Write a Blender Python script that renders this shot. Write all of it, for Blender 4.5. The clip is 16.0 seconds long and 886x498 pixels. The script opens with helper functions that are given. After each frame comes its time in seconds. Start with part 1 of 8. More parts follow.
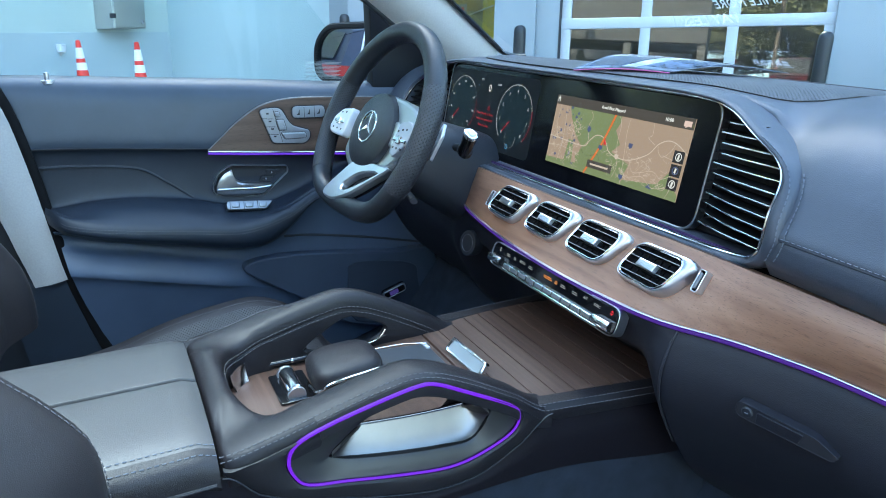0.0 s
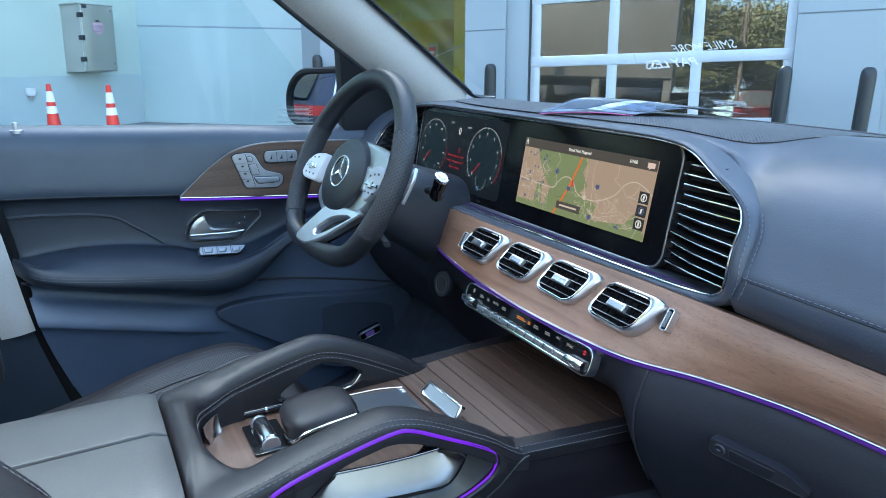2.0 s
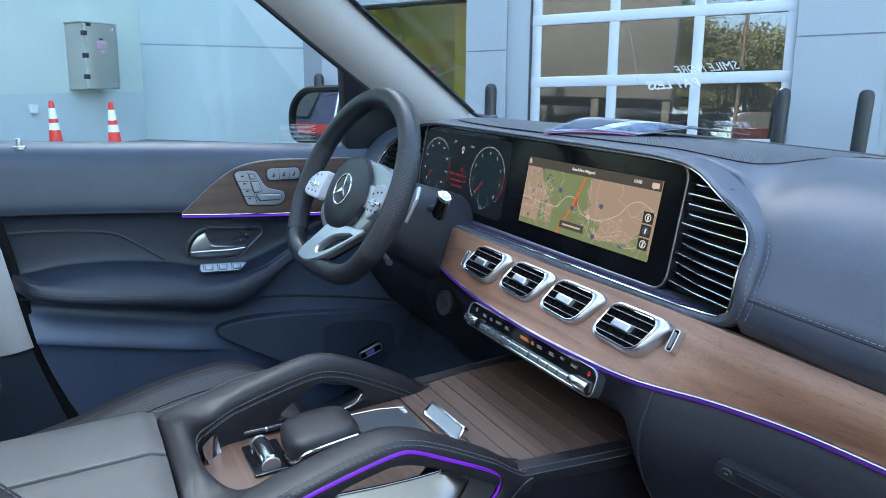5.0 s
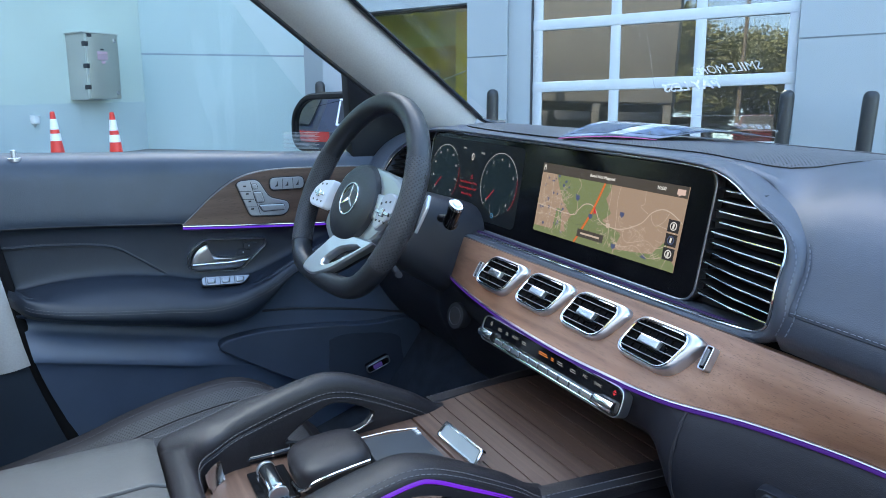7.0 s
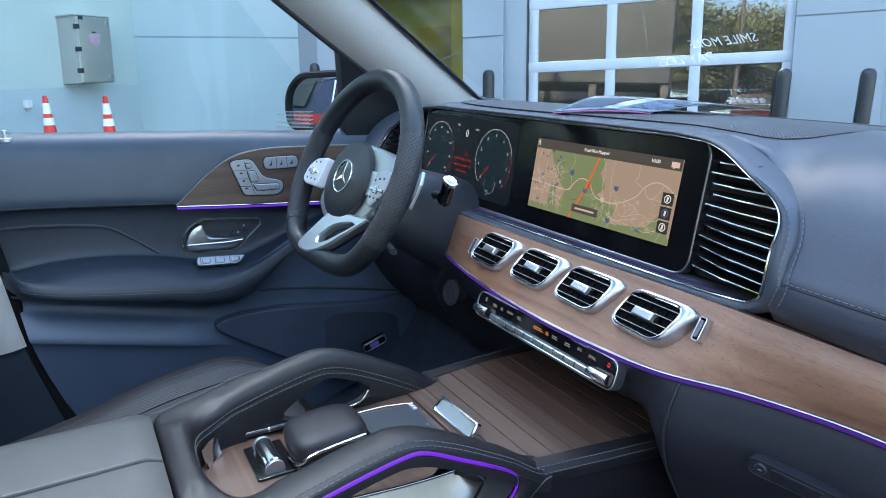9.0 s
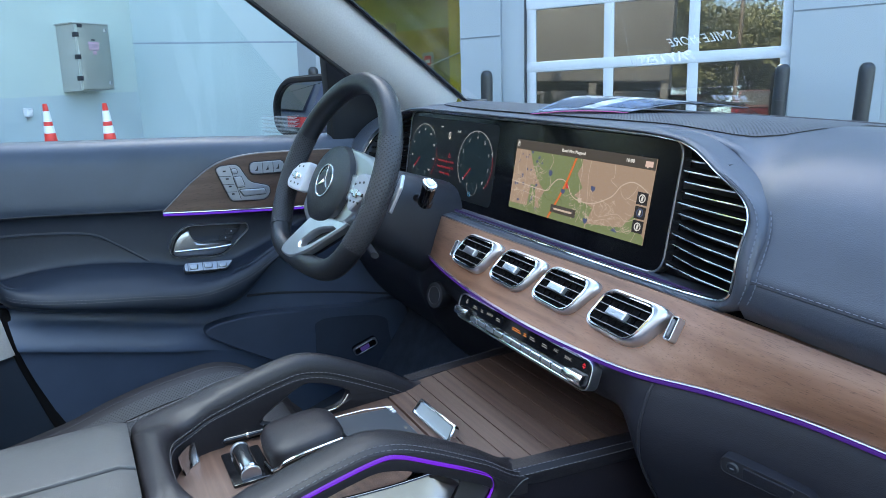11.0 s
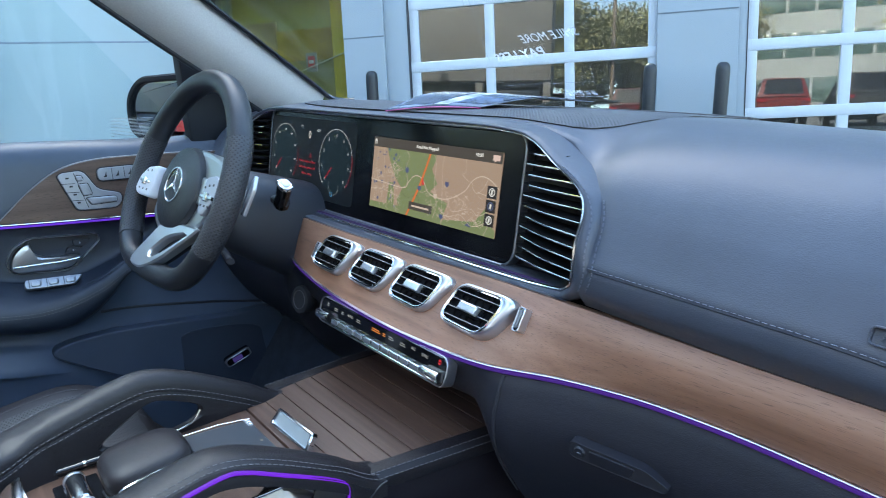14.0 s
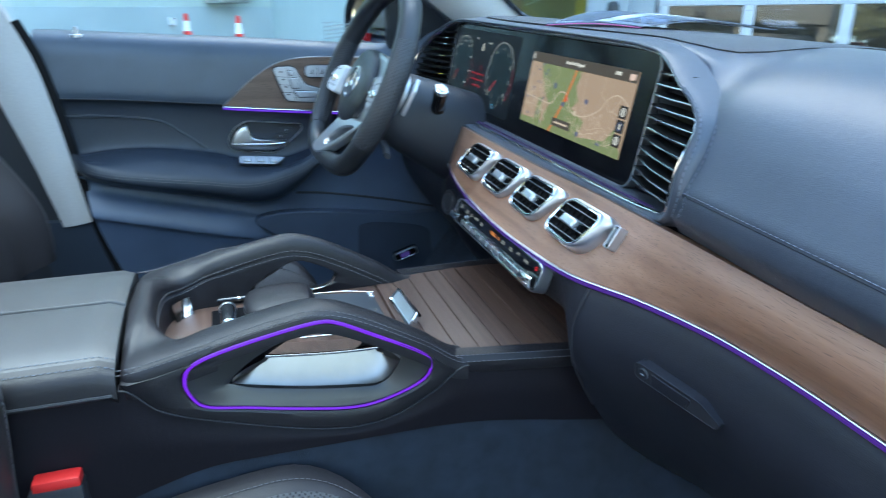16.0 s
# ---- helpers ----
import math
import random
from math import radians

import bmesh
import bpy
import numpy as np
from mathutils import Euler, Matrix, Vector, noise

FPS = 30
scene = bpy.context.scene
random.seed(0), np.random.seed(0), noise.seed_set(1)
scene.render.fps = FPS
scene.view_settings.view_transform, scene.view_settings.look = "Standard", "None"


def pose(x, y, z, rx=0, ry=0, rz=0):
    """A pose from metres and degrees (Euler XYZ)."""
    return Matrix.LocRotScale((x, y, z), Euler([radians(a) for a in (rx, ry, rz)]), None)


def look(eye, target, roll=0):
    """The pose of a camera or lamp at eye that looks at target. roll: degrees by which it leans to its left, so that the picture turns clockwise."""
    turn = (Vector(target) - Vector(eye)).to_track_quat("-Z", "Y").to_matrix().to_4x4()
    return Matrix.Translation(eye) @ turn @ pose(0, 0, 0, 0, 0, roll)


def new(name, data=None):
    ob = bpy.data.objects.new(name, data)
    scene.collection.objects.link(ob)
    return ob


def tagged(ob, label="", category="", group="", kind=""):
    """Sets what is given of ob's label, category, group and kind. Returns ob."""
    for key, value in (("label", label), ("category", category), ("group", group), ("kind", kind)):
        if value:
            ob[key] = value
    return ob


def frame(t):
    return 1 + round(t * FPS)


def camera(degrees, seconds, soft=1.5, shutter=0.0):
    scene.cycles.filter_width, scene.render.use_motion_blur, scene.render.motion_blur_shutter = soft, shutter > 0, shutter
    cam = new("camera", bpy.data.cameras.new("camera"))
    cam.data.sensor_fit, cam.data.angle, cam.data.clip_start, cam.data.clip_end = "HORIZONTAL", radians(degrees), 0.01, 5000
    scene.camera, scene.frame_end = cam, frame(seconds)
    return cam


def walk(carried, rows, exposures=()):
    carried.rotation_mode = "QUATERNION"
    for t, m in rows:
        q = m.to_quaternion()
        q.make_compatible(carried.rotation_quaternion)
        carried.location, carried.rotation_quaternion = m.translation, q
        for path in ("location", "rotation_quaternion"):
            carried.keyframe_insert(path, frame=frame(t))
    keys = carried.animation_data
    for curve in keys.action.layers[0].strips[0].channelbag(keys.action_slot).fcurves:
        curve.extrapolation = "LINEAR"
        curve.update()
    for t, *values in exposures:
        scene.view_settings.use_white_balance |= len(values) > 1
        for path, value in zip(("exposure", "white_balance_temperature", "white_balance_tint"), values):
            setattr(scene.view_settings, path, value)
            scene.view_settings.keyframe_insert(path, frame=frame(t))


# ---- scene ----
cam = camera(67.3, 16.0, 0.9, 0.5)
PATH = [
    (0, (0.757, 0.037, 1.357), (-0.918, 0.9, 0.688), 0.8),
    (0.5, (0.757, 0.033, 1.358), (-0.919, 0.923, 0.728), 0.4),
    (1, (0.76, 0.033, 1.369), (-0.914, 0.951, 0.775), 0.4),
    (1.5, (0.759, 0.035, 1.369), (-0.914, 0.968, 0.795), 0.2),
    (2, (0.763, 0.04, 1.371), (-0.908, 0.979, 0.802), 0.1),
    (2.5, (0.763, 0.043, 1.368), (-0.906, 0.99, 0.803), 0.1),
    (3, (0.762, 0.038, 1.369), (-0.905, 0.99, 0.81), 0.0),
    (3.5, (0.76, 0.038, 1.37), (-0.913, 0.988, 0.824), 0.2),
    (4, (0.759, 0.037, 1.372), (-0.919, 0.985, 0.84), 0.3),
    (6.5, (0.726, 0.042, 1.366), (-0.963, 0.987, 0.861), 0.5),
    (7, (0.708, 0.047, 1.366), (-0.983, 0.992, 0.868), -0.2),
    (7.5, (0.709, 0.047, 1.361), (-0.987, 0.974, 0.845), -0.4),
    (8, (0.711, 0.051, 1.362), (-0.979, 0.977, 0.824), -0.6),
    (8.5, (0.713, 0.055, 1.362), (-0.973, 0.992, 0.833), -0.7),
    (9, (0.711, 0.05, 1.356), (-0.964, 0.995, 0.808), -0.6),
    (11.3, (0.729, 0.083, 1.358), (-0.95, 1.024, 0.815), -1.8),
    (11.5, (0.721, 0.081, 1.36), (-0.933, 1.063, 0.813), -1.7),
    (12, (0.726, 0.091, 1.361), (-0.894, 1.138, 0.833), -2.2),
    (12.5, (0.725, 0.092, 1.356), (-0.875, 1.171, 0.831), -1.7),
    (13, (0.727, 0.104, 1.356), (-0.851, 1.212, 0.824), -1.3),
    (13.5, (0.728, 0.116, 1.353), (-0.815, 1.272, 0.82), -1.3),
    (14, (0.746, 0.136, 1.349), (-0.763, 1.328, 0.798), -1.7),
    (14.5, (0.779, 0.176, 1.345), (-0.757, 1.307, 0.745), -1.7),
    (15, (0.798, 0.198, 1.331), (-0.866, 1.084, 0.666), -3.8),
    (15.5, (0.857, 0.166, 1.33), (-0.787, 1.044, 0.606), 0.9),
    (16, (0.854, 0.222, 1.323), (-0.909, 0.823, 0.596), 1.0),
]
walk(cam, [(t, look(eye, target, roll)) for t, eye, target, roll in PATH], [(0, 3.78, 6460, -1.5), (3, 3.59, 6750, 3.7), (7, 3.57, 6860, 6), (13.5, 3.58, 6860, 6), (14.5, 3.67, 6640, 2), (15.5, 3.77, 6500, -2), (16, 3.77, 6490, -2)])

# ---- light ----
EXPO = 3.7
LIT = 0.5 ** EXPO
world = bpy.data.worlds.new("sky")
scene.world = world
world.use_nodes = True
wn = world.node_tree.nodes
sky = wn.new("ShaderNodeTexSky")
sky.sky_type, sky.sun_disc = "NISHITA", False
sky.sun_elevation, sky.sun_rotation = radians(38), radians(299)
world.node_tree.links.new(sky.outputs[0], wn["Background"].inputs[0])
wn["Background"].inputs[1].default_value = 0.15
sun = new("sun", bpy.data.lights.new("sun", "SUN"))
sun.data.energy, sun.data.angle, sun.data.color = 2.5, radians(0.6), (1.0, 0.95, 0.88)
sun.matrix_world = look((0, 0, 0), (0.87, -0.49, -math.tan(radians(38))))


# added fill lamp under the unseen roof, brightens lids and seats
fill_lamp = new("unseen_roof_fill", bpy.data.lights.new("unseen_roof_fill", "AREA"))
fill_lamp.data.shape, fill_lamp.data.size, fill_lamp.data.size_y, fill_lamp.data.spread = "RECTANGLE", 0.80, 0.70, radians(85)
fill_lamp.data.energy, fill_lamp.data.color = 0.65, (0.80, 0.92, 1.0)
fill_lamp.matrix_world = look((-0.02, -0.15, 1.655), (-0.06, -0.13, 0.90))

# ---- materials ----
def mat(name, color, rough=0.5, metal=0.0, bump=0.0, scale=300.0, vary=0.12, vscale=8.0, coat=0.0, spec=0.5):
    m = bpy.data.materials.new(name)
    m.use_nodes = True
    nt = m.node_tree
    b = nt.nodes["Principled BSDF"]
    b.inputs["Roughness"].default_value, b.inputs["Metallic"].default_value = rough, metal
    b.inputs["Coat Weight"].default_value, b.inputs["Specular IOR Level"].default_value = coat, spec
    tc = nt.nodes.new("ShaderNodeTexCoord")
    n = nt.nodes.new("ShaderNodeTexNoise")
    n.inputs["Scale"].default_value, n.inputs["Detail"].default_value = vscale, 6
    nt.links.new(tc.outputs["Object"], n.inputs["Vector"])
    ramp = nt.nodes.new("ShaderNodeValToRGB")
    ramp.color_ramp.elements[0].position, ramp.color_ramp.elements[1].position = 0.3, 0.7
    ramp.color_ramp.elements[0].color = (*[c * (1 - vary) for c in color], 1)
    ramp.color_ramp.elements[1].color = (*[min(1, c * (1 + vary)) for c in color], 1)
    nt.links.new(n.outputs["Fac"], ramp.inputs[0])
    nt.links.new(ramp.outputs[0], b.inputs["Base Color"])
    if bump:
        v = nt.nodes.new("ShaderNodeTexNoise")
        v.inputs["Scale"].default_value, v.inputs["Detail"].default_value = scale, 4
        nt.links.new(tc.outputs["Object"], v.inputs["Vector"])
        bp = nt.nodes.new("ShaderNodeBump")
        bp.inputs["Strength"].default_value, bp.inputs["Distance"].default_value = bump, 0.0006
        nt.links.new(v.outputs["Fac"], bp.inputs["Height"])
        nt.links.new(bp.outputs[0], b.inputs["Normal"])
    return m


def leather(name, color, rough=0.45, bump=0.5, scale=650.0, spec=0.5):
    """Grained leather: cell creases over a fine noise."""
    m = mat(name, color, rough, vary=0.1, vscale=14, spec=spec)
    nt = m.node_tree
    tc = [x for x in nt.nodes if x.type == "TEX_COORD"][0]
    v = nt.nodes.new("ShaderNodeTexVoronoi")
    v.feature = "DISTANCE_TO_EDGE"
    v.inputs["Scale"].default_value = scale
    n = nt.nodes.new("ShaderNodeTexNoise")
    n.inputs["Scale"].default_value, n.inputs["Detail"].default_value = scale * 0.25, 5
    add = nt.nodes.new("ShaderNodeMath")
    add.operation = "ADD"
    bp = nt.nodes.new("ShaderNodeBump")
    bp.inputs["Strength"].default_value, bp.inputs["Distance"].default_value = bump, 0.0005
    for k in (v, n):
        nt.links.new(tc.outputs["Object"], k.inputs["Vector"])
    nt.links.new(v.outputs["Distance"], add.inputs[0])
    nt.links.new(n.outputs["Fac"], add.inputs[1])
    nt.links.new(add.outputs[0], bp.inputs["Height"])
    nt.links.new(bp.outputs[0], nt.nodes["Principled BSDF"].inputs["Normal"])
    return m


def perforated(name, color, pitch, rough=0.5):
    """Leather punched with a staggered grid of small holes, laid out in metres by the UV map."""
    m = leather(name, color, rough)
    nt = m.node_tree
    b = nt.nodes["Principled BSDF"]
    uv = nt.nodes.new("ShaderNodeUVMap")
    mp = nt.nodes.new("ShaderNodeMapping")
    mp.inputs["Rotation"].default_value = (0, 0, radians(45))
    mp.inputs["Scale"].default_value = (1 / pitch, 1 / pitch, 1)
    v = nt.nodes.new("ShaderNodeTexVoronoi")
    v.voronoi_dimensions = "2D"
    v.inputs["Randomness"].default_value = 0.0
    v.inputs["Scale"].default_value = 1.0
    nt.links.new(uv.outputs[0], mp.inputs["Vector"])
    nt.links.new(mp.outputs[0], v.inputs["Vector"])
    st = nt.nodes.new("ShaderNodeMapRange")
    st.inputs["From Min"].default_value, st.inputs["From Max"].default_value = 0.2, 0.32
    nt.links.new(v.outputs["Distance"], st.inputs["Value"])
    mix = nt.nodes.new("ShaderNodeMix")
    mix.data_type = "RGBA"
    old = b.inputs["Base Color"].links[0].from_socket
    mix.inputs["A"].default_value = (0.003, 0.003, 0.004, 1)
    nt.links.new(st.outputs[0], mix.inputs["Factor"])
    nt.links.new(old, mix.inputs["B"])
    nt.links.new(mix.outputs["Result"], b.inputs["Base Color"])
    bp = nt.nodes.new("ShaderNodeBump")
    bp.inputs["Strength"].default_value, bp.inputs["Distance"].default_value = 0.8, 0.001
    nt.links.new(st.outputs[0], bp.inputs["Height"])
    prev = b.inputs["Normal"].links[0].from_socket
    nt.links.new(prev, bp.inputs["Normal"])
    nt.links.new(bp.outputs[0], b.inputs["Normal"])
    return m


def wood(name, dark, mid, light, along=(1, 26, 26), rough=0.42):
    """Open-pore walnut: figure stretched along the grain, dark pores, faint streaks."""
    m = bpy.data.materials.new(name)
    m.use_nodes = True
    nt = m.node_tree
    b = nt.nodes["Principled BSDF"]
    b.inputs["Roughness"].default_value = rough
    tc = nt.nodes.new("ShaderNodeTexCoord")
    mp = nt.nodes.new("ShaderNodeMapping")
    mp.inputs["Scale"].default_value = along
    nt.links.new(tc.outputs["Object"], mp.inputs["Vector"])
    a = nt.nodes.new("ShaderNodeTexNoise")
    a.inputs["Scale"].default_value, a.inputs["Detail"].default_value, a.inputs["Distortion"].default_value = 2.0, 5, 0.25
    nt.links.new(mp.outputs[0], a.inputs["Vector"])
    r = nt.nodes.new("ShaderNodeValToRGB")
    e = r.color_ramp.elements
    e[0].position, e[0].color = 0.22, (*dark, 1)
    e[1].position, e[1].color = 0.78, (*light, 1)
    k = e.new(0.5)
    k.color = (*mid, 1)
    nt.links.new(a.outputs["Fac"], r.inputs[0])
    mp2 = nt.nodes.new("ShaderNodeMapping")
    mp2.inputs["Scale"].default_value = tuple(c * (11 if c > 2 else 22) for c in along)
    nt.links.new(tc.outputs["Object"], mp2.inputs["Vector"])
    p = nt.nodes.new("ShaderNodeTexNoise")
    p.inputs["Scale"].default_value, p.inputs["Detail"].default_value = 3.0, 3
    nt.links.new(mp2.outputs[0], p.inputs["Vector"])
    s = nt.nodes.new("ShaderNodeMapRange")
    s.inputs["From Min"].default_value, s.inputs["From Max"].default_value = 0.32, 0.42
    s.inputs["To Min"].default_value = 0.62
    nt.links.new(p.outputs["Fac"], s.inputs["Value"])
    mix = nt.nodes.new("ShaderNodeMix")
    mix.data_type, mix.blend_type = "RGBA", "MULTIPLY"
    mix.inputs["Factor"].default_value = 1.0
    nt.links.new(r.outputs[0], mix.inputs["A"])
    nt.links.new(s.outputs[0], mix.inputs["B"])
    nt.links.new(mix.outputs["Result"], b.inputs["Base Color"])
    bp = nt.nodes.new("ShaderNodeBump")
    bp.inputs["Strength"].default_value, bp.inputs["Distance"].default_value = 0.25, 0.0006
    nt.links.new(s.outputs[0], bp.inputs["Height"])
    nt.links.new(bp.outputs[0], b.inputs["Normal"])
    return m


def glow(name, color, strength):
    m = bpy.data.materials.new(name)
    m.use_nodes = True
    b = m.node_tree.nodes["Principled BSDF"]
    b.inputs["Base Color"].default_value = (0.01, 0.01, 0.01, 1)
    b.inputs["Roughness"].default_value = 0.5
    b.inputs["Specular IOR Level"].default_value = 0.15
    b.inputs["Emission Color"].default_value = (*color, 1)
    b.inputs["Emission Strength"].default_value = strength * LIT
    return m


def pane_mat(name, tint, gloss=0.05):
    """Thin window glass: light passes straight through, and a small share is mirrored."""
    m = bpy.data.materials.new(name)
    m.use_nodes = True
    nt = m.node_tree
    nt.nodes.remove(nt.nodes["Principled BSDF"])
    out = nt.nodes["Material Output"]
    tr = nt.nodes.new("ShaderNodeBsdfTransparent")
    tr.inputs[0].default_value = (*tint, 1)
    gl = nt.nodes.new("ShaderNodeBsdfGlossy")
    gl.inputs["Roughness"].default_value = 0.0
    mx = nt.nodes.new("ShaderNodeMixShader")
    mx.inputs[0].default_value = gloss
    nt.links.new(tr.outputs[0], mx.inputs[1])
    nt.links.new(gl.outputs[0], mx.inputs[2])
    nt.links.new(mx.outputs[0], out.inputs["Surface"])
    return m


def see_print(name, color, cover):
    """Thin ink on glass: part of the light passes, the rest scatters both ways."""
    m = bpy.data.materials.new(name)
    m.use_nodes = True
    nt = m.node_tree
    nt.nodes.remove(nt.nodes["Principled BSDF"])
    kinds = [nt.nodes.new("ShaderNodeBsdf" + k) for k in ("Diffuse", "Translucent", "Transparent")]
    for k in kinds[:2]:
        k.inputs[0].default_value = (*color, 1)
    a, b = nt.nodes.new("ShaderNodeMixShader"), nt.nodes.new("ShaderNodeMixShader")
    b.inputs[0].default_value = cover
    nt.links.new(kinds[0].outputs[0], a.inputs[1])
    nt.links.new(kinds[1].outputs[0], a.inputs[2])
    nt.links.new(kinds[2].outputs[0], b.inputs[1])
    nt.links.new(a.outputs[0], b.inputs[2])
    nt.links.new(b.outputs[0], nt.nodes["Material Output"].inputs["Surface"])
    return m


LEATHER_BLUE = leather("dash leather", (0.056, 0.065, 0.086), 0.38, 0.35, 520)
LEATHER_DARK = leather("door leather", (0.0125, 0.0180, 0.0290), 0.45, 0.5, 650, 0.42)
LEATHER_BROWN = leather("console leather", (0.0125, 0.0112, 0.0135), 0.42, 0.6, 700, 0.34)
# dash leather darkened so the door top looks shaded
DOOR_TOP_SHADED = leather("shaded dash leather", (0.033, 0.045, 0.064), 0.42, 0.4, 520)
# lid top: console leather lightened for the light it catches
LID_LEATHER_LIT = leather("console leather, lit lid top", (0.031, 0.0305, 0.0325), 0.42, 0.5, 700, 0.62)
# lower dash: colour darkened because little light falls under the dash
LOWER_DASH_SHADED = leather("lower dash leather in shade", (0.0120, 0.0125, 0.0180), 0.50, 0.5, 650, 0.38)
# console leather again, darkened to carry the lower side's shade
CONSOLE_SIDE_SHADED = leather("console leather in shade", (0.0075, 0.0062, 0.0090), 0.6, 0.5, 650, 0.14)
SEAT_LEATHER = leather("seat leather", (0.022, 0.019, 0.021), 0.5, 0.5, 650, 0.42)
SEAT_PERF = perforated("perforated seat leather", (0.036, 0.035, 0.038), 0.0047)
RIM_LEATHER = leather("rim leather", (0.011, 0.0125, 0.016), 0.40, 0.4, 900)
RIM_PERF = perforated("perforated rim leather", (0.028, 0.029, 0.034), 0.0050, 0.48)
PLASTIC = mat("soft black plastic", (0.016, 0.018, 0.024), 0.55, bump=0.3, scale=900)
PLASTIC_BLUE = mat("grained door plastic", (0.060, 0.083, 0.130), 0.45, bump=0.4, scale=1200)
CARPET = mat("dark carpet", (0.0105, 0.0165, 0.0280), 0.95, bump=1.0, scale=1500, vary=0.35, vscale=30)
GLOSS = mat("piano black", (0.004, 0.004, 0.005), 0.08, vary=0.0, coat=0.5)
SATIN = mat("satin aluminium", (0.60, 0.61, 0.64), 0.34, 1.0, vary=0.05, vscale=40)
SILVER = mat("silver wheel paint", (0.62, 0.635, 0.66), 0.28, 0.9, vary=0.04, vscale=40)
BRUSHED = mat("brushed aluminium cup", (0.235, 0.222, 0.21), 0.36, 1.0, vary=0.06, vscale=30)
CHROME = mat("bright chrome", (0.78, 0.79, 0.8), 0.12, 1.0, vary=0.03)
GREY_KEYS = mat("pearl grey switch plastic", (0.36, 0.38, 0.42), 0.38, 0.25, vary=0.05)
PEARL = mat("pearl white switch plastic", (0.62, 0.64, 0.67), 0.35, vary=0.04)
MATTE = mat("matte black duct", (0.006, 0.006, 0.007), 0.8, spec=0.1)
KEY_LINE = mat("dark key gap", (0.02, 0.02, 0.025), 0.5)
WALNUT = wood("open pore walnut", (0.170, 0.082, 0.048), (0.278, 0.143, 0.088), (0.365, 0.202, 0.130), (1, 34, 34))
# tray walnut: darker brown, lowered further for shade under the dash
WALNUT_TRAY_SHADED = wood("walnut slat with shade in its colour", (0.038, 0.020, 0.0150), (0.068, 0.038, 0.0285), (0.100, 0.059, 0.044), (1.6, 75, 75), 0.42)
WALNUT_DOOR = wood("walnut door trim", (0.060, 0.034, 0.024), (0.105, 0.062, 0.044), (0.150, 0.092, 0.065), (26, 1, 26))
HEADLINER = mat("pale grey woven trim", (0.38, 0.375, 0.375), 0.9, bump=0.5, scale=1400, vary=0.06, vscale=300)
THREAD = mat("grey thread", (0.090, 0.086, 0.094), 0.7)
DARK_THREAD = mat("blue-grey thread", (0.125, 0.142, 0.180), 0.7)
VIOLET = glow("violet light guide", (0.20, 0.012, 0.90), 0.95)
VIOLET_DIM = glow("dim violet light guide", (0.075, 0.018, 0.33), 0.8)
WINDOW = pane_mat("car window glass", (0.95, 0.98, 0.98), 0.03)
SHIELD = pane_mat("windscreen glass", (0.95, 0.98, 0.98), 0.03)


# ---- mesh tools ----
def V(*p):
    return Vector(p)


def thing(name, at, label="", category="", group="", kind=""):
    ob = new(name)
    ob.empty_display_size = 0.02
    ob.location = at
    return tagged(ob, label, category, group, kind)


def part(name, bm, material, parent=None, label="", sharp=35, smooth=True):
    """Links a bmesh (in world metres) as one mesh object, under a thing or a part."""
    me = bpy.data.meshes.new(name)
    bmesh.ops.recalc_face_normals(bm, faces=bm.faces)
    bm.to_mesh(me)
    bm.free()
    me.materials.append(material)
    if smooth:
        me.polygons.foreach_set("use_smooth", [True] * len(me.polygons))
        me.set_sharp_from_angle(angle=radians(sharp))
        flats = {k for p in me.polygons if p.loop_total > 4 for k in p.edge_keys}
        for e in me.edges:
            if flats and e.key in flats:
                e.use_edge_sharp = True
    ob = new(name, me)
    if parent is not None:
        ob.parent = parent
        off = Vector(parent.location)
        ob.matrix_parent_inverse = Matrix.Translation(-off)
    if label:
        ob["label"] = label
    return ob


def join(*bms):
    out = bms[0]
    for b in bms[1:]:
        me = bpy.data.meshes.new("tmp")
        b.to_mesh(me)
        b.free()
        out.from_mesh(me)
        bpy.data.meshes.remove(me)
    return out


def spline(pts, n=8, closed=False):
    """Catmull-Rom curve through a few control points."""
    P = [Vector(p) for p in pts]
    m = len(P)
    out = []
    last = m if closed else m - 1
    for i in range(last):
        if closed:
            a, b, c, d = P[i - 1], P[i], P[(i + 1) % m], P[(i + 2) % m]
        else:
            a, b, c, d = P[max(i - 1, 0)], P[i], P[i + 1], P[min(i + 2, m - 1)]
        for k in range(n):
            t = k / n
            out.append(0.5 * ((2 * b) + (c - a) * t + (2 * a - 5 * b + 4 * c - d) * t * t + (3 * b - a - 3 * c + d) * t ** 3))
    if not closed:
        out.append(P[-1])
    return out


def curve1(xs, ys):
    """A smooth function through a few values (cosine blends between them)."""
    def f(x):
        if x <= xs[0]:
            return ys[0]
        for i in range(len(xs) - 1):
            if x <= xs[i + 1]:
                h = xs[i + 1] - xs[i]
                t = (x - xs[i]) / h
                m0 = (ys[i + 1] - ys[i - 1]) / (xs[i + 1] - xs[i - 1]) if i > 0 else 0.0
                m1 = (ys[i + 2] - ys[i]) / (xs[i + 2] - xs[i]) if i + 2 < len(xs) else 0.0
                return (2 * t ** 3 - 3 * t * t + 1) * ys[i] + (t ** 3 - 2 * t * t + t) * h * m0 + (3 * t * t - 2 * t ** 3) * ys[i + 1] + (t ** 3 - t * t) * h * m1
        return ys[-1]
    return f


